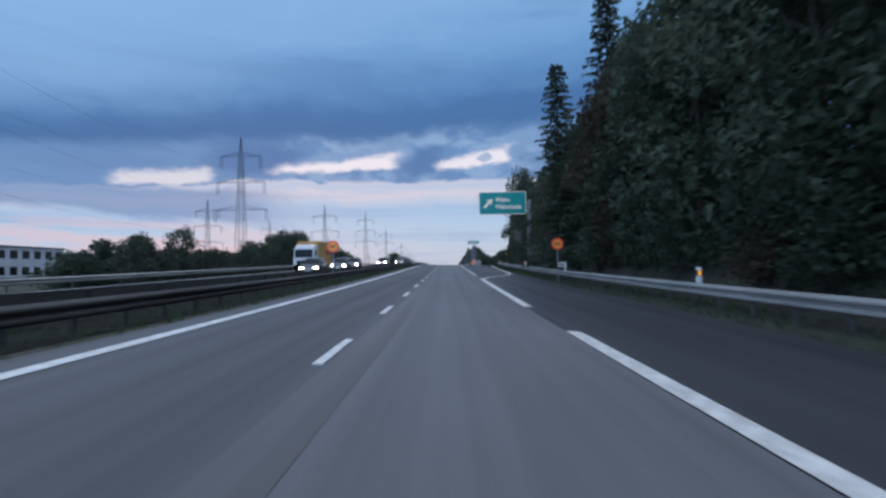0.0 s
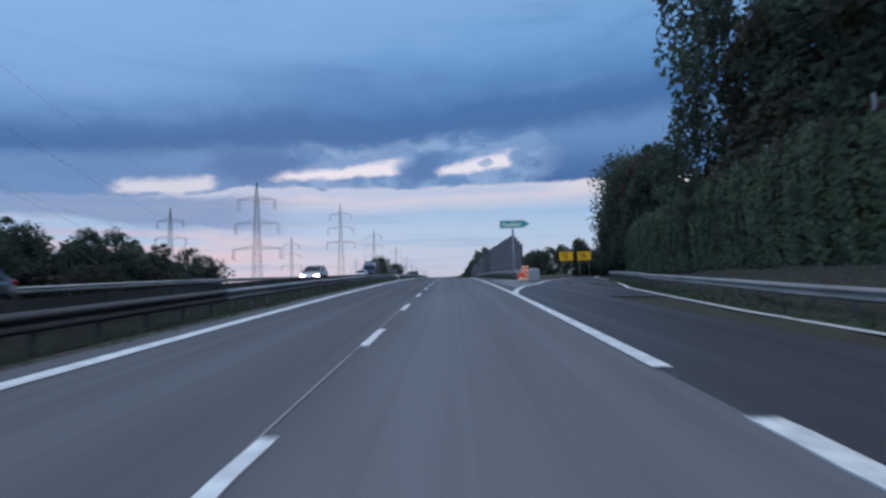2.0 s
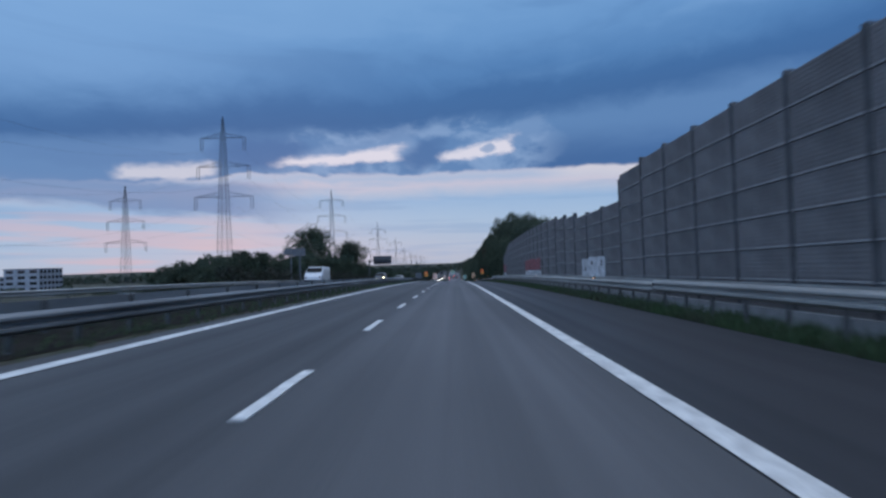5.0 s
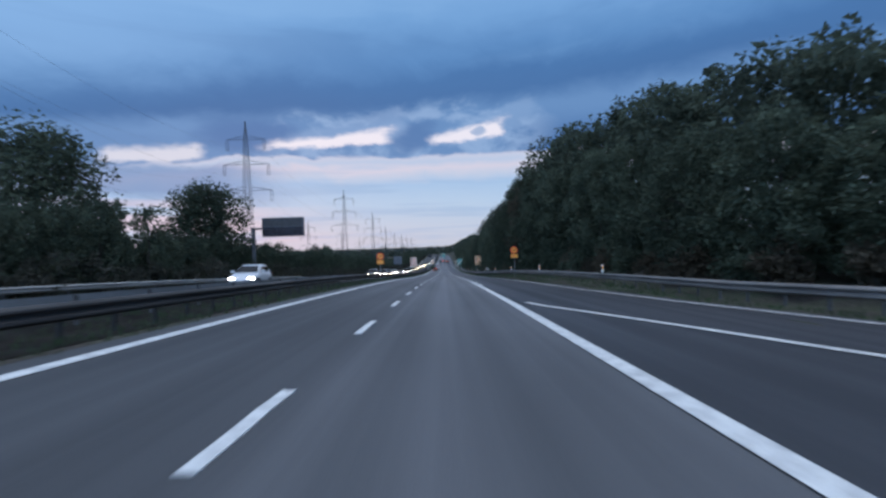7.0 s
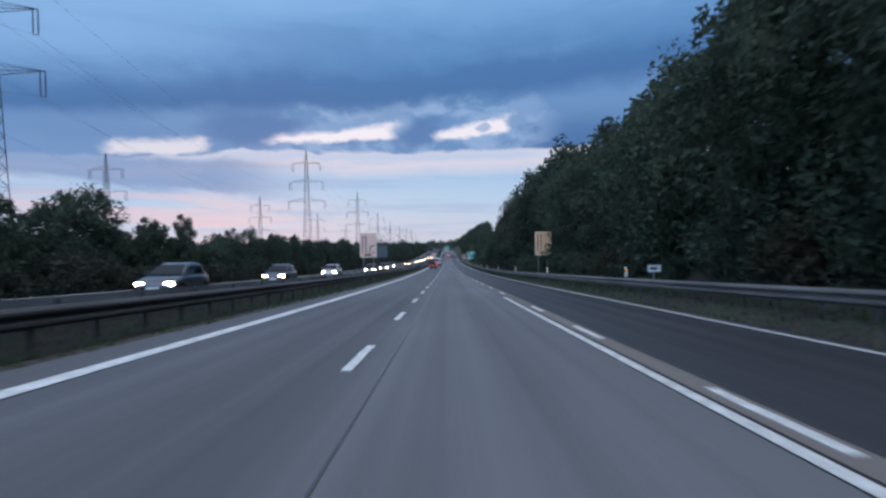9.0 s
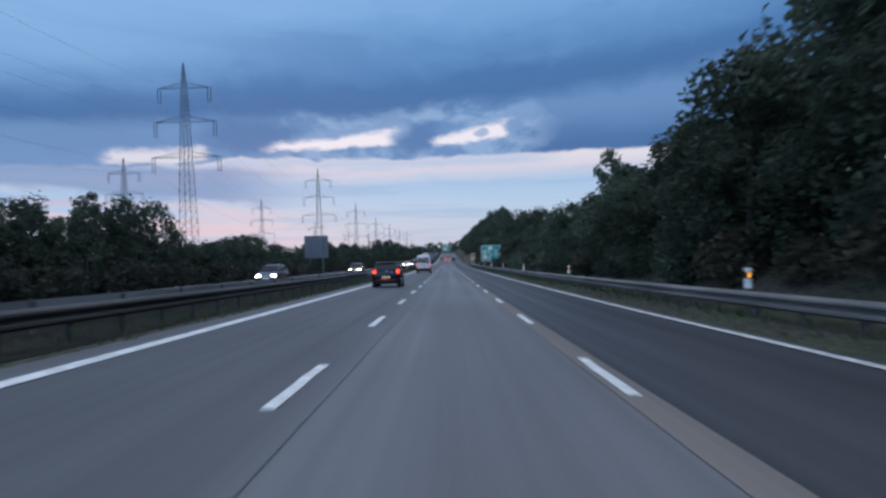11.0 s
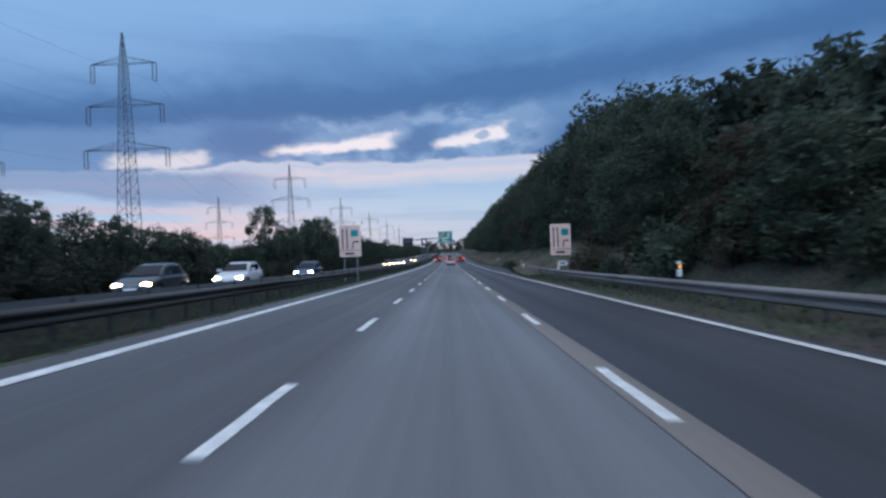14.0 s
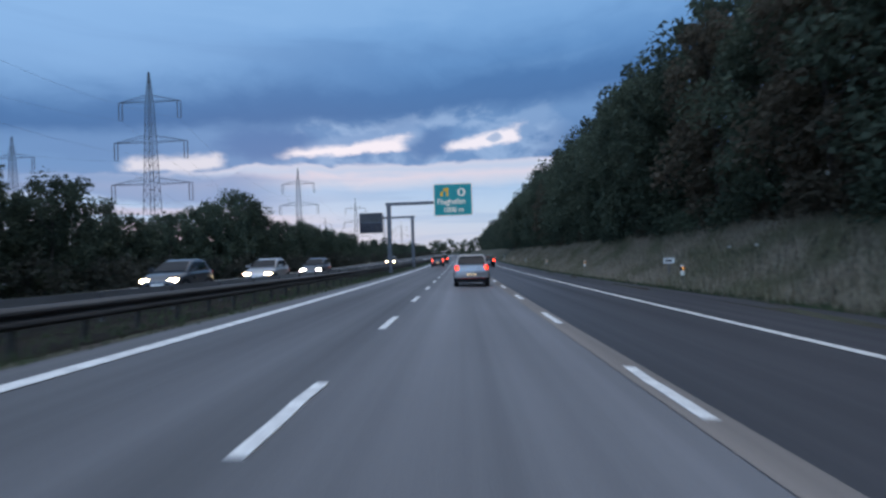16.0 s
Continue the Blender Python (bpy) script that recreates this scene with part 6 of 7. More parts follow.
# culvert head with a railing on the bank
def culvert():
    y = 577.0
    c = thing("culvert_head", "pale concrete culvert head with a sloping handrail on the bank", "culvert", at_road(y))
    g0, g1 = zground(9.8, y) - zr(y), zground(13, y) - zr(y)
    part("wall", Mesh().prism([(10.2, g0 - 0.3), (12.6, g0 - 0.3), (12.6, g1 + 0.2), (11.2, g0 + 0.9), (10.2, g0 + 0.5)], 0.3), M["concrete"], c)
    a, b = Vector((11.3, 9.0, 2.3)), Vector((12.6, 0.0, 3.0))
    rail = Mesh().tube(a, b, 0.03, n=6).tube(a - Vector((0, 0, 0.38)), b - Vector((0, 0, 0.38)), 0.025, n=6)
    for k in range(8):
        p = a.lerp(b, k / 7)
        rail.tube(p, Vector((p.x, p.y, zground(p.x, p.y + y) - zr(y) - 0.1)), 0.025, n=6)
    part("handrail", rail, M["steel_dark"], c)
    part("warning_plate", Mesh().prism([(10.6, g0 + 1.0), (10.9, g0 + 1.0), (10.75, g0 + 1.32)], 0.02, (0, -0.05, 0)), M["sign_orange"], c)


culvert()


# ---- vehicles ----
def ring(hw, z0, z1, y, r=0.1, top=None):
    """A rounded cross-section of a body; top: narrower half-width above."""
    tw = hw if top is None else top
    r = min(r, (z1 - z0) * 0.4, hw * 0.5)
    pts = []
    for cx, cz, a0, w in ((1, z0 + r, -90, hw), (1, z1 - r, 0, tw), (-1, z1 - r, 90, tw), (-1, z0 + r, 180, hw)):
        for k in range(4):
            a = radians(a0 + 30 * k)
            pts.append((cx * (w - r) + r * math.cos(a), y, cz + r * math.sin(a)))
    return pts


def wheel(parent, x, y, r, w=0.2):
    side = 1 if x > 0 else -1
    t = part("wheel", Mesh().tube((x - side * w, y, r), (x, y, r), r, n=20), M["tyre"], parent, smooth=True)
    rim = Mesh().tube((x - side * 0.02, y, r), (x + side * 0.012, y, r), r * 0.66, n=16)
    for k in range(5):
        a = k * math.tau / 5
        rim.bar((x + side * 0.015, y, r), (x + side * 0.015, y + r * 0.6 * math.cos(a), r + r * 0.6 * math.sin(a)), 0.05)
    part("rim", rim, M["rim"], t)


def pane(parent, pts, name, mat="glass", thick=0.012):
    """A thin panel through the given corner points."""
    p = [Vector(q) for q in pts]
    n = (p[1] - p[0]).cross(p[2] - p[0]).normalized()
    k = len(p)
    me = Mesh().add(p + [q + n * thick for q in p], [tuple(range(k - 1, -1, -1)), tuple(range(k, 2 * k))] + [(i, (i + 1) % k, (i + 1) % k + k, i + k) for i in range(k)])
    return part(name, me, M[mat], parent)


def hatchback(label, m, paint, width=1.66, height=1.46, length=3.9, tails=True, heads=False, head_mat="head", group="", plate="plate_lit", estate=0.0, tail_mat="tail"):
    """A small car whose rear bumper is at y = 0 and whose nose is at y = length."""
    c = thing("car", label, "car", m, group)
    w, L, H = width / 2, length, height
    body = Mesh().loft([ring(w * 0.86, 0.36, 0.74, 0.0, 0.12), ring(w * 0.94, 0.27, 0.90, 0.05, 0.12), ring(w * 0.985, 0.22, 0.98, L * 0.077, 0.14), ring(w, 0.2, 0.98, L * 0.256, 0.14),
                        ring(w, 0.2, 0.96, L * 0.55, 0.14), ring(w * 0.985, 0.2, 0.92, L * 0.74, 0.16), ring(w * 0.96, 0.22, 0.82, L * 0.90, 0.16), ring(w * 0.86, 0.26, 0.66, L * 0.975, 0.14),
                        ring(w * 0.72, 0.32, 0.54, L, 0.1)])
    part("body", body, M[paint], c, smooth=True)
    e = estate
    cab = Mesh().loft([ring(w * 0.92, 0.86, 1.0, 0.10 - 0.07 * e, 0.05, w * 0.89), ring(w * 0.92, 0.86, H * 0.80, 0.24 - 0.12 * e, 0.1, w * 0.84), ring(w * 0.92, 0.86, H * 0.965, 0.42 - 0.2 * e, 0.12, w * 0.78),
                       ring(w * 0.92, 0.86, H, 0.12 + L * 0.21 - 0.2 * e, 0.13, w * 0.77), ring(w * 0.90, 0.86, H * 0.995, L * 0.40, 0.15, w * 0.76), ring(w * 0.9, 0.86, H * 0.95, L * 0.50, 0.14, w * 0.74),
                       ring(w * 0.92, 0.86, 0.97, L * 0.72, 0.04, w * 0.86)])
    part("cabin", cab, M[paint], c, smooth=True)
    # rear window follows the hatch
    zb, zt = 1.0, H * 0.92
    pane(c, [(w * 0.74, 0.09 - 0.075 * e, zb), (-w * 0.74, 0.09 - 0.075 * e, zb), (-w * 0.79, 0.135 - 0.09 * e, zb + 0.08), (-w * 0.70, 0.34 - 0.17 * e, zt), (w * 0.70, 0.34 - 0.17 * e, zt), (w * 0.79, 0.135 - 0.09 * e, zb + 0.08)][::-1], "rear_window")
    pane(c, [(-w * 0.80, L * 0.715, 0.99), (w * 0.80, L * 0.715, 0.99), (w * 0.62, L * 0.515, H * 0.93), (-w * 0.62, L * 0.515, H * 0.93)][::-1], "windscreen")
    for s in (-1, 1):
        q = [(s * w * 0.885, L * 0.16, 1.0), (s * w * 0.92, L * 0.64, 0.99), (s * w * 0.815, L * 0.49, H * 0.90), (s * w * 0.82, L * 0.205, H * 0.915)]
        pane(c, q if s > 0 else q[::-1], "side_window")
        part("mirror", Mesh().loft([ring(0.1, 0.98, 1.12, L * 0.60 + k, 0.04) for k in (0, 0.12)]), M[paint], c).location = (s * (w + 0.07), 0, 0)
        for y in (L * 0.17, L * 0.815):
            wheel(c, s * (w - 0.005), y, 0.30)
            arch = Mesh()
            for k in range(10):
                a0, a1 = math.pi * k / 10, math.pi * (k + 1) / 10
                arch.bar((s * w * 0.992, y + 0.34 * math.cos(a0), 0.30 + 0.34 * math.sin(a0)), (s * w * 0.992, y + 0.34 * math.cos(a1), 0.30 + 0.34 * math.sin(a1)), 0.05)
            part("wheel_arch", arch, M["trim"], c)
        # lamps
        tl = part("tail_lamp", Mesh().loft([ring(0.085, 0.76, 0.98, 0.012 + 0.09 * k, 0.04) for k in (0, 1)]), M[tail_mat if tails else "lamp_red"], c, smooth=True)
        tl.location = (s * (w * 0.82), 0, 0)
        if tails:
            part("lamp_core", Mesh().box((0, 0.004, 0.83), (0.12, 0.016, 0.05), 0.006).box((-s * 0.035, 0.004, 0.90), (0.05, 0.016, 0.09), 0.006), M["tail_hot"], tl)
        hl = part("headlamp", Mesh().loft([ring(0.19, 0.52, 0.70, L * 0.93, 0.06), ring(0.17, 0.54, 0.68, L * 0.985, 0.06)]), M["head_warm" if head_mat == "head_warm" else head_mat] if heads else M["glass"], c, smooth=True)
        hl.location = (s * w * 0.66, 0, 0)
    part("bumper", Mesh().loft([ring(w * 0.88, 0.22, 0.42, -0.03, 0.06), ring(w * 0.97, 0.2, 0.44, 0.06, 0.06), ring(w * 0.97, 0.2, 0.44, 0.22, 0.06)]), M["trim"], c, smooth=True)
    part("number_plate", Mesh().box((0, 0.0, 0.56), (0.42, 0.03, 0.10), 0.01), M[plate], c)
    part("grille", Mesh().box((0, L - 0.01, 0.44), (w * 1.1, 0.04, 0.16), 0.02), M["trim"], c)
    part("number_plate", Mesh().box((0, L + 0.015, 0.44), (0.50, 0.02, 0.11), 0.01), M["white_plastic"], c)
    if tails:
        part("brake_lamp", Mesh().box((0, 0.30 - 0.17 * e, H * 0.962), (0.26, 0.03, 0.022), 0.005), M["lamp_red"], c)
        part("spoiler", Mesh().box((0, 0.37 - 0.2 * e, H * 0.965), (w * 1.36, 0.16, 0.04), 0.015), M[paint], c)
        part("emblem", Mesh().tube((0, 0.0, 0.88), (0, 0.06, 0.88), 0.045, n=14), M["rim"], c)
        part("badge_bar", Mesh().box((w * 0.36, 0.022, 0.84), (0.18, 0.03, 0.035), 0.006), M["rim"], c)
        part("reflector_strip", Mesh().box((0, -0.025, 0.40), (w * 1.5, 0.02, 0.03), 0.005), M["lamp_red"], c)
        part("plate_bar", Mesh().box((0, -0.018, 0.56), (0.30, 0.008, 0.05)), M["sign_back"], c)
    part("wiper", Mesh().bar((0, 0.105, 1.03), (0.28, 0.125, 1.08), 0.02), M["trim"], c)
    part("aerial", Mesh().tube((0, L * 0.25, H), (0, L * 0.22, H + 0.16), 0.006, n=5), M["trim"], c)
    return c


def on_road(x, y, turn=0.0, z=zroad):
    s = math.degrees(math.atan2(z(x, y + 2) - z(x, y), 2))
    return Matrix.Translation((x, y, z(x, y) + 0.004)) @ Matrix.Rotation(radians(turn), 4, "Z") @ Matrix.Rotation(radians(s if turn == 0 else -s), 4, "X")


hatchback("silver small hatchback with red tail lights on the road", on_road(1.95, 612.6), "silver", width=1.62, height=1.46, length=3.2, estate=0.7)
hatchback("black hatchback with bright red tail lights in the fast lane", on_road(-1.76, 433.2), "car_black", width=1.56, height=1.40, length=2.3, estate=1.0)
hatchback("dark car with red tail lights far ahead", on_road(-1.5, 653), "car_grey", group="queue of cars ahead", tail_mat="tail_far")
hatchback("dark car with red tail lights far ahead", on_road(5.0, 652), "car_black", group="queue of cars ahead", tail_mat="tail_far")
hatchback("dark car with red tail lights far ahead", on_road(-1.4, 672), "car_black", group="queue of cars ahead", tail_mat="tail_far")
hatchback("dark car with red tail lights far ahead", on_road(4.9, 664), "car_blue", group="queue of cars ahead", tail_mat="tail_far")
hatchback("grey car with red tail lights far ahead", on_road(1.9, 668), "car_grey", group="queue of cars ahead", tail_mat="tail_far")
hatchback("dark car with red tail lights far ahead", on_road(1.7, 690), "car_black", group="queue of cars ahead", tail_mat="tail_far")


def van(m):
    """A high-roofed white minibus seen from behind."""
    c = thing("van", "white high-roof minibus with dark rear window and dark red lettering", "van", m)
    w, L, H = 0.94, 2.8, 2.32
    part("body", Mesh().loft([ring(w * 0.965, 0.36, H * 0.955, 0.0, 0.14, w * 0.83), ring(w * 0.99, 0.34, H * 0.985, 0.05, 0.17, w * 0.84), ring(w, 0.34, H, 0.16, 0.2, w * 0.84), ring(w, 0.34, H, L * 0.66, 0.22, w * 0.83),
                              ring(w * 0.99, 0.34, H * 0.93, L * 0.78, 0.2, w * 0.8), ring(w * 0.98, 0.34, 1.30, L * 0.90, 0.14), ring(w * 0.9, 0.36, 1.0, L, 0.14)]), M["white"], c, smooth=True)
    # rear doors with the dark window across both
    win = [(-0.74, 1.30), (0.30, 1.30), (0.40, 1.245), (0.62, 1.245), (0.71, 1.32), (0.67, 1.93), (0.60, 1.99), (-0.62, 1.99), (-0.70, 1.93), (-0.76, 1.36)]
    part("rear_window", Mesh().prism(win, 0.02, (0, -0.016, 0)), M["glass"], c)
    for z, x0, x1, h, mt in ((1.88, -0.36, 0.36, 0.05, "sign_cream"), (1.69, -0.66, 0.64, 0.12, "film_pink"), (1.52, -0.58, -0.24, 0.055, "sign_cream"), (1.52, 0.16, 0.60, 0.055, "sign_cream"),
                             (1.13, 0.24, 0.62, 0.04, "lettering"), (1.13, 0.68, 0.80, 0.04, "lettering"), (1.06, 0.24, 0.46, 0.035, "lettering"), (1.06, 0.50, 0.70, 0.035, "lettering"),
                             (0.99, 0.24, 0.40, 0.035, "lettering"), (0.99, 0.48, 0.72, 0.035, "lettering"), (0.74, -0.66, -0.36, 0.06, "lettering"), (0.74, -0.32, 0.38, 0.085, "lettering"), (0.74, 0.44, 0.66, 0.06, "lettering")):
        part("text_bar", Mesh().box(((x0 + x1) / 2, -0.024, z), (x1 - x0, 0.012, h), 0.004), M[mt], c)
    for z0, z1 in ((0.62, 1.24), (2.0, 2.28)):
        part("door_seam", Mesh().box((-0.02, -0.004, (z0 + z1) / 2), (0.012, 0.02, z1 - z0)), M["trim"], c)
    part("door_handle", Mesh().box((0.09, -0.016, 1.05), (0.16, 0.03, 0.12), 0.03), M["trim"], c)
    part("lock_badge", Mesh().box((-0.12, -0.016, 1.2), (0.13, 0.03, 0.05), 0.015), M["lettering"], c)
    part("plate_recess", Mesh().box((-0.42, -0.012, 1.01), (0.72, 0.03, 0.085), 0.015), M["trim"], c)
    part("number_plate", Mesh().box((-0.40, -0.02, 0.89), (0.54, 0.03, 0.13), 0.01), M["plate_lit"], c)
    part("plate_bar", Mesh().box((-0.40, -0.038, 0.89), (0.40, 0.008, 0.06)), M["sign_back"], c)
    part("bumper", Mesh().loft([ring(w * 0.97, 0.26, 0.56, -0.12, 0.08), ring(w * 1.02, 0.24, 0.6, -0.03, 0.08), ring(w * 1.01, 0.24, 0.6, 0.2, 0.08)]), M["trim"], c, smooth=True)
    part("side_skirt", Mesh().box((0, L * 0.5, 0.36), (2 * w * 1.0, L * 0.62, 0.12), 0.03), M["trim"], c)
    part("exhaust", Mesh().tube((-0.28, -0.1, 0.24), (-0.28, 0.4, 0.26), 0.035, n=8), M["rim"], c)
    for s in (-1, 1):
        tl = part("tail_lamp", Mesh().box((s * 0.87, -0.005, 0.88), (0.13, 0.06, 0.58), 0.04), M["lamp_red"], c)
        part("lamp_core", Mesh().box((s * 0.87, -0.04, 1.04), (0.09, 0.02, 0.13), 0.03), M["tail_hot"], tl)
        part("indicator", Mesh().box((s * 0.87, -0.04, 0.9), (0.11, 0.02, 0.1), 0.03), M["sign_cream"], tl)
        part("fog_lamp", Mesh().box((s * 0.66, -0.125, 0.40), (0.10, 0.03, 0.04), 0.01), M["tail"], c)
        hinge = Mesh()
        hinge.box((s * 0.90, -0.02, 1.62), (0.20, 0.06, 0.035), 0.01).box((s * 0.90, -0.02, 1.50), (0.20, 0.06, 0.035), 0.01).box((s * 0.805, -0.02, 1.56), (0.04, 0.06, 0.15), 0.01)
        part("door_hinge", hinge, M["trim"], c)
        for y in (0.62, L - 0.62):
            wheel(c, s * (w - 0.01), y, 0.33, 0.24)
        for y0, y1 in ((0.28, 0.92), (1.0, 1.62), (1.7, 2.12)):
            q = [(s * w * 0.982, y0, 1.30), (s * w * 0.982, y1, 1.30), (s * w * 0.888, y1 - 0.04, 1.93), (s * w * 0.888, y0 + 0.02, 1.93)]
            pane(c, q if s > 0 else q[::-1], "side_window")
        # dark livery with pale slashes along the flank
        q = [(s * w * 1.003, 0.20, 0.62), (s * w * 1.003, L * 0.80, 0.62), (s * w * 1.003, L * 0.62, 1.02), (s * w * 0.99, 0.16, 1.24)]
        pane(c, q if s > 0 else q[::-1], "side_decal", "lettering_dark", 0.006)
        for k in range(2):
            y0 = 0.62 + 0.7 * k
            q = [(s * (w * 1.003 + 0.008), y0, 0.66), (s * (w * 1.003 + 0.008), y0 + 0.09, 0.66), (s * (w + 0.006), y0 - 0.30, 1.08), (s * (w + 0.006), y0 - 0.33, 1.08)]
            pane(c, q if s > 0 else q[::-1], "slash", "white", 0.005)
        part("text_bar", Mesh().box((s * w * 0.868, 0.62, 2.1), (0.03, 0.6, 0.06)), M["lettering"], c)
        part("mirror", Mesh().box((s * (w + 0.13), L * 0.80, 1.40), (0.18, 0.12, 0.34), 0.04), M["trim"], c)
    for y in (0.5, 1.2, 1.8):
        part("roof_vent", Mesh().box((0.5, y, H + 0.015), (0.3, 0.3, 0.05), 0.02), M["white"], c)
    pane(c, [(-0.74, L * 0.885, 1.32), (0.74, L * 0.885, 1.32), (0.7, L * 0.785, H * 0.9), (-0.7, L * 0.785, H * 0.9)][::-1], "windscreen")
    return c


van(on_road(-1.45, 468.65))


def oncoming(x, y, paint, label, head_mat="head", **kw):
    hatchback(label, on_road(x, y, 180, zopp), paint, tails=False, heads=True, head_mat=head_mat, group="oncoming cars", plate="white_plastic", length=2.75, **kw)


HD = "car with bright headlights on the opposite road"
for x, y, p, hm, nm in ((-9.6, 41.2, "car_grey", "head_warm", "pale"), (-9.7, 52.0, "car_grey", "head", "grey"), (-10.2, 61.5, "car_grey", "head", "grey"), (-12.7, 70.0, "car_grey", "head", "dark"),
                        (-9.6, 84.0, "car_grey", "head", "dark"), (-9.7, 113.0, "silver", "head", "silver"), (-12.8, 150, "white", "head", "white"), (-12.5, 196, "car_grey", "head", "grey"),
                        (-9.4, 260.0, "car_grey", "head_warm", "grey"), (-10, 290, "white", "head", "white"), (-9.8, 338, "car_grey", "head_warm", "grey"), (-9.9, 352, "car_grey", "head", "grey"), (-10.6, 366.5, "car_grey", "head_warm", "grey"),
                        (-11, 383.5, "silver", "head", "silver"), (-9.6, 401.0, "car_black", "head", "black"), (-9.9, 418, "car_grey", "head_warm", "grey"), (-11.6, 444.5, "car_grey", "head", "grey"), (-10.2, 471, "car_grey", "head_warm", "grey"), (-10.4, 515, "silver", "head", "silver"),
                        (-10.6, 537.6, "car_grey", "head_warm", "grey"), (-9.7, 543.8, "white", "head", "white"), (-9.7, 556.6, "car_blue", "head", "dark blue"),
                        (-10.3, 611.8, "car_grey", "head_warm", "grey"), (-9.3, 618.6, "silver", "head_warm", "silver"), (-9.2, 627.4, "car_grey", "head", "grey"), (-9.4, 668, "car_grey", "head_warm", "grey")):
    oncoming(x, y, p, nm + " " + HD, hm)


def lorry(x, y, cab_paint, box_paint, label, heads=True, box=True, L=5.6):
    """A cab-over lorry coming towards us; nose at y = 0 before turning."""
    c = thing("lorry", label, "lorry", on_road(x, y, 180, zopp), "lorries on the opposite road")
    w = 1.1
    part("cab", Mesh().loft([ring(w, 0.5, 2.9, L - 1.5, 0.15), ring(w, 0.45, 2.95, L - 0.9, 0.2, w * 0.95), ring(w, 0.45, 2.6, L - 0.15, 0.2, w * 0.93), ring(w * 0.97, 0.45, 1.5, L, 0.15)]), M[cab_paint], c, smooth=True)
    pane(c, [(-w * 0.86, L + 0.0, 1.55), (w * 0.86, L + 0.0, 1.55), (w * 0.84, L - 0.13, 2.4), (-w * 0.84, L - 0.13, 2.4)][::-1], "windscreen")
    part("grille", Mesh().box((0, L + 0.0, 1.0), (1.5, 0.06, 0.5), 0.03), M["trim"], c)
    part("bumper", Mesh().box((0, L - 0.05, 0.55), (2.2, 0.25, 0.4), 0.06), M["trim"], c)
    if box:
        part("box_body", Mesh().box((0, (L - 1.6) / 2, 2.0), (2.2, L - 1.6, 2.6), 0.03), M[box_paint], c)
        part("chassis", Mesh().box((0, (L - 1.6) / 2, 0.62), (1.4, L - 1.6, 0.2), 0.02), M["trim"], c)
        for k in range(7):
            part("side_rib", Mesh().box((-1.105, 0.2 + k * (L - 2.0) / 6, 2.0), (0.02, 0.05, 2.5)), M[box_paint], c)
        for z0, y0, y1, hh in ((2.1, 0.9, 2.4, 0.5), (1.3, 0.6, L - 2.4, 0.14)):
            part("text_bar", Mesh().box((-1.112, (y0 + y1) / 2, z0), (0.012, y1 - y0, hh)), M["lettering"], c)
    for s in (-1, 1):
        part("headlamp", Mesh().box((s * 0.82, L + 0.06, 0.72), (0.3, 0.06, 0.16), 0.03), M["head" if heads else "glass"], c)
        part("marker_lamp", Mesh().box((s * 0.8, L - 0.4, 2.86), (0.16, 0.1, 0.05), 0.01), M["reflector"], c)
        part("mirror", Mesh().box((s * (w + 0.16), L - 0.2, 2.0), (0.14, 0.12, 0.5), 0.03), M["trim"], c)
        for yy in (0.7, 1.5, L - 0.8):
            wheel(c, s * (w - 0.03), yy, 0.44, 0.28)


lorry(-13.5, 57.6, "white", "box_yellow", "white lorry with a dull yellow box body on the opposite road", heads=False, L=7.3)
lorry(-13.6, 166, "car_blue", "car_grey", "dark blue lorry with lights on the opposite road")


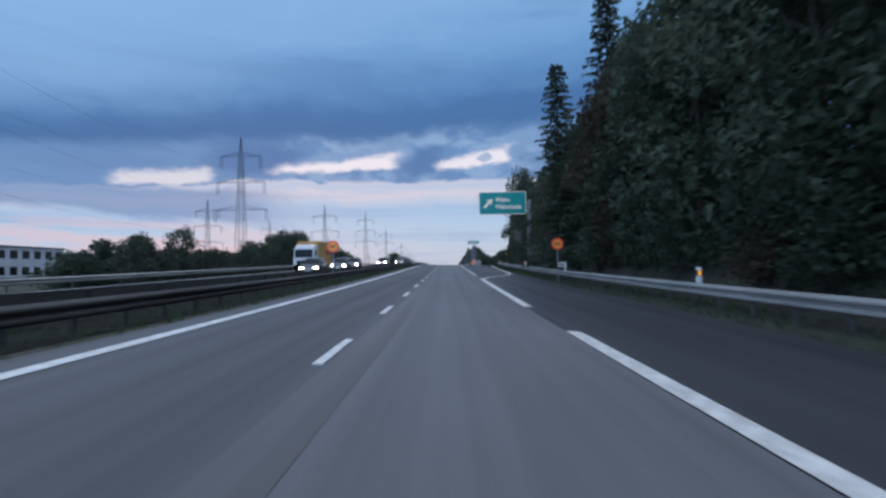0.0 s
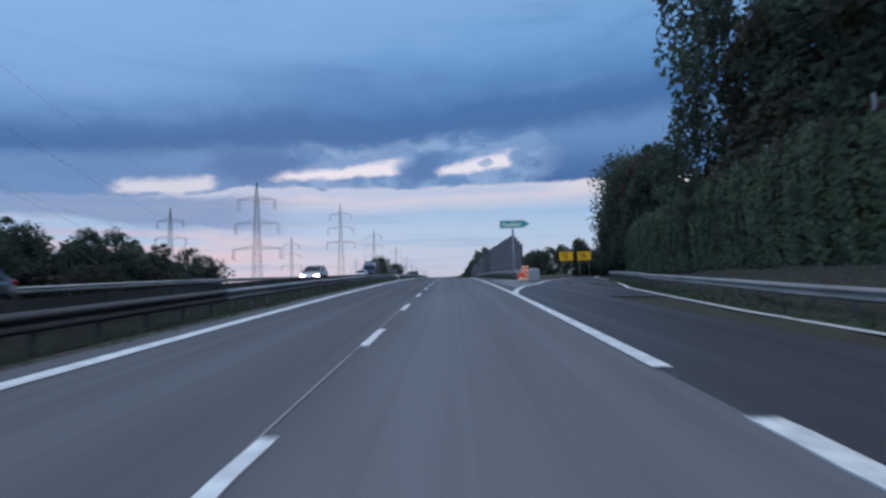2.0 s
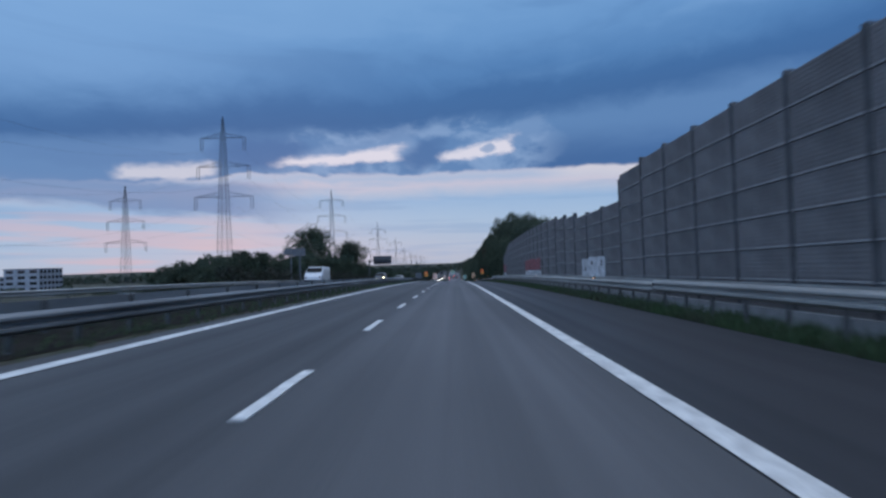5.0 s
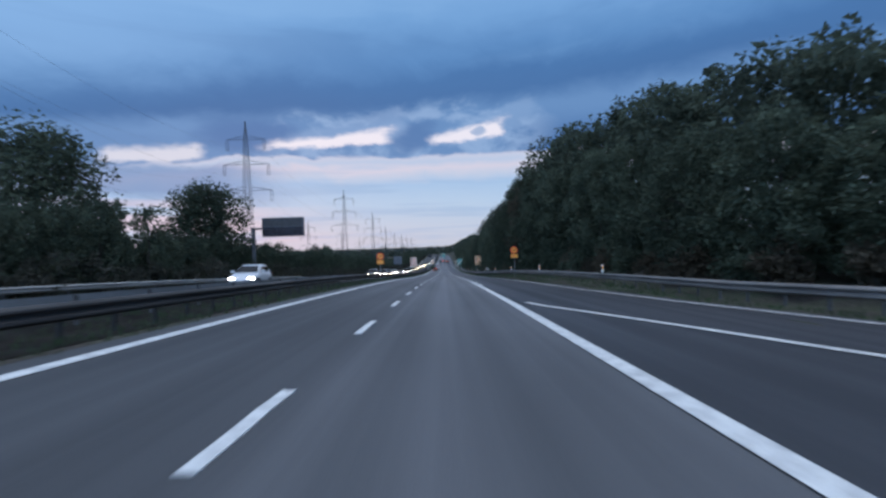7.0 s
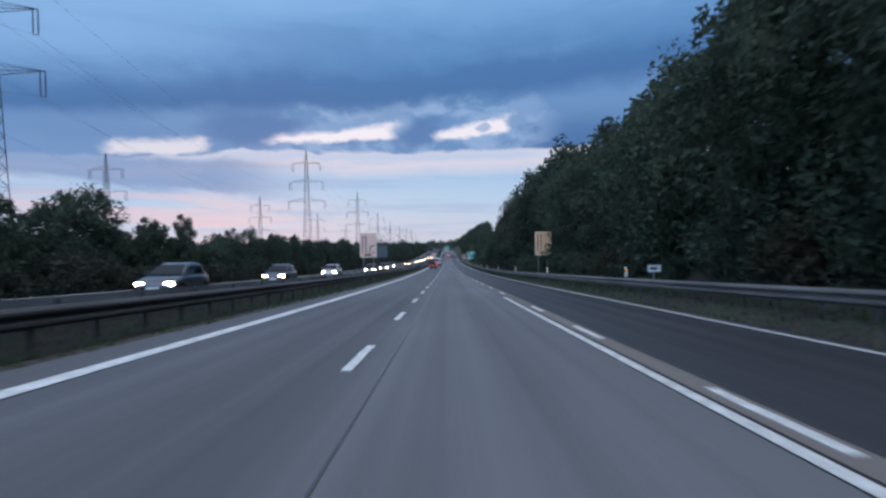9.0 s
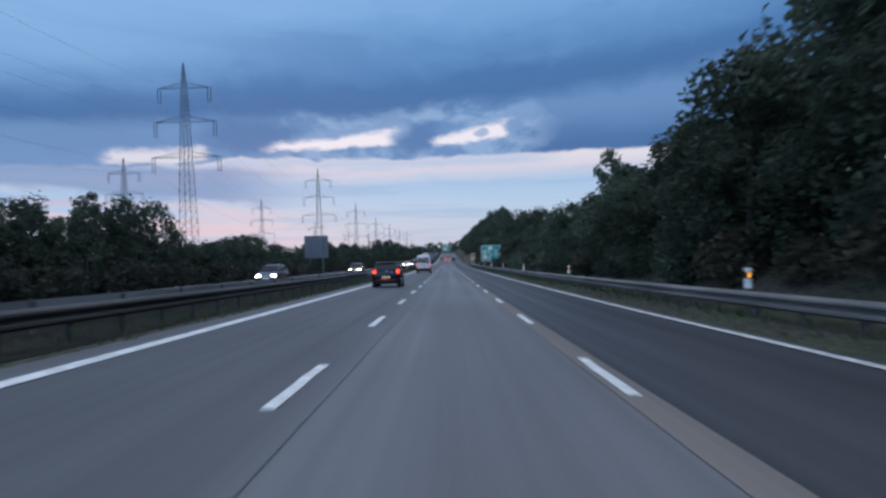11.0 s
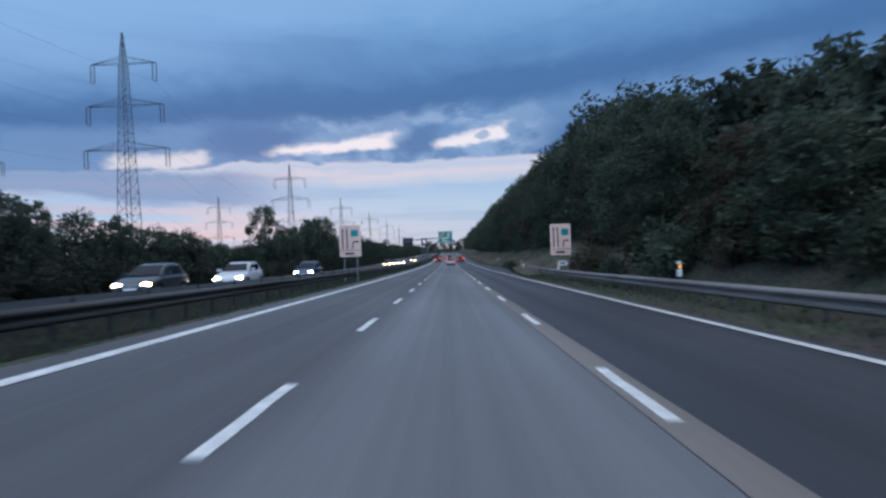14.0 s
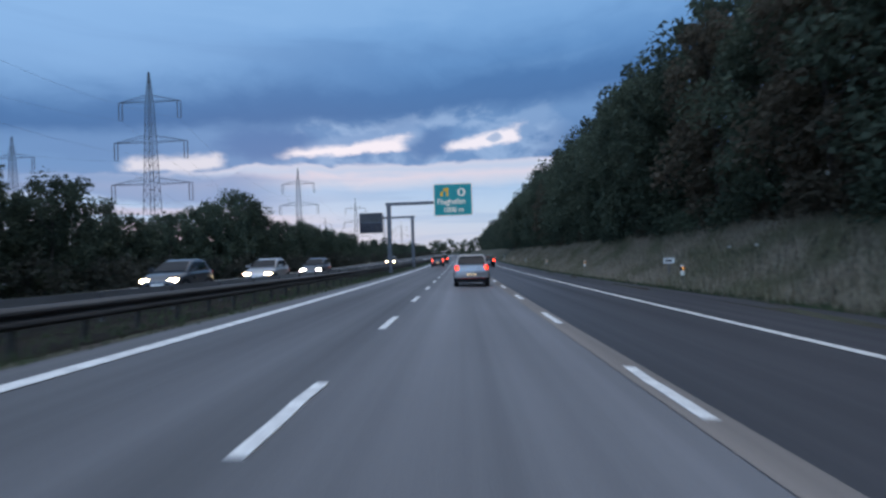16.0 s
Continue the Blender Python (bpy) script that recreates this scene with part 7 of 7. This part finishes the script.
def panel_van(x, y):
    c = thing("van", "pale panel van on the opposite road", "van", on_road(x, y, 180, zopp))
    w, L, H = 0.92, 3.4, 1.9
    part("body", Mesh().loft([ring(w * 0.95, 0.3, H * 0.97, 0, 0.12, w * 0.88), ring(w, 0.28, H, 0.2, 0.16, w * 0.88), ring(w, 0.28, H, L * 0.66, 0.2, w * 0.86), ring(w * 0.98, 0.28, 1.25, L * 0.88, 0.14), ring(w * 0.88, 0.3, 0.9, L, 0.14)]), M["white"], c, smooth=True)
    pane(c, [(-0.76, L * 0.862, 1.32), (0.76, L * 0.862, 1.32), (0.7, L * 0.69, H * 0.95), (-0.7, L * 0.69, H * 0.95)][::-1], "windscreen")
    for s in (-1, 1):
        part("headlamp", Mesh().box((s * 0.68, L * 0.985, 0.85), (0.24, 0.12, 0.16), 0.04), M["glass"], c)
        for yy in (0.7, L - 0.7):
            wheel(c, s * (w - 0.01), yy, 0.32, 0.24)
    part("bumper", Mesh().box((0, L - 0.04, 0.45), (1.8, 0.2, 0.3), 0.06), M["trim"], c)


panel_van(-12.0, 235.0)


# ---- distant buildings ----
def building(x0, x1, y0, y1, h, mat, label, storeys, bays):
    z = min(zground(x0, y0), zground(x1, y1))
    b = thing("building", label, "building", pose((x0 + x1) / 2, (y0 + y1) / 2, z - 0.2))
    w, d = x1 - x0, y1 - y0
    part("wall", Mesh().box((0, 0, h / 2), (w, d, h), 0.05), M[mat], b)
    part("roof", Mesh().box((0, 0, h + 0.15), (w + 0.6, d + 0.6, 0.3), 0.05), M["sign_back"], b)
    for s in range(storeys):
        zc = h * (s + 0.55) / storeys
        for k in range(bays):
            part("window", Mesh().box((w / 2 + 0.02, -d / 2 + (k + 0.5) * d / bays, zc), (0.06, d / bays * 0.6, h / storeys * 0.5), 0.02), M["glass"], b)
        for k in range(max(3, bays // 2)):
            n = max(3, bays // 2)
            part("window", Mesh().box((-w / 2 + (k + 0.5) * w / n, -d / 2 - 0.02, zc), (w / n * 0.6, 0.06, h / storeys * 0.5), 0.02), M["glass"], b)


building(-122, -106, 132, 172, 6.4, "facade", "low dark grey commercial building beyond the fields", 1, 8)
building(-118, -98, 92, 124, 7.6, "facade_pale", "pale grey hall with a row of windows beyond the fields", 2, 10)
building(-312, -292, 498, 512, 13, "facade", "grey apartment block far away", 4, 6)
building(-246, -226, 446, 462, 16, "facade", "grey apartment block far away on the horizon", 5, 6)
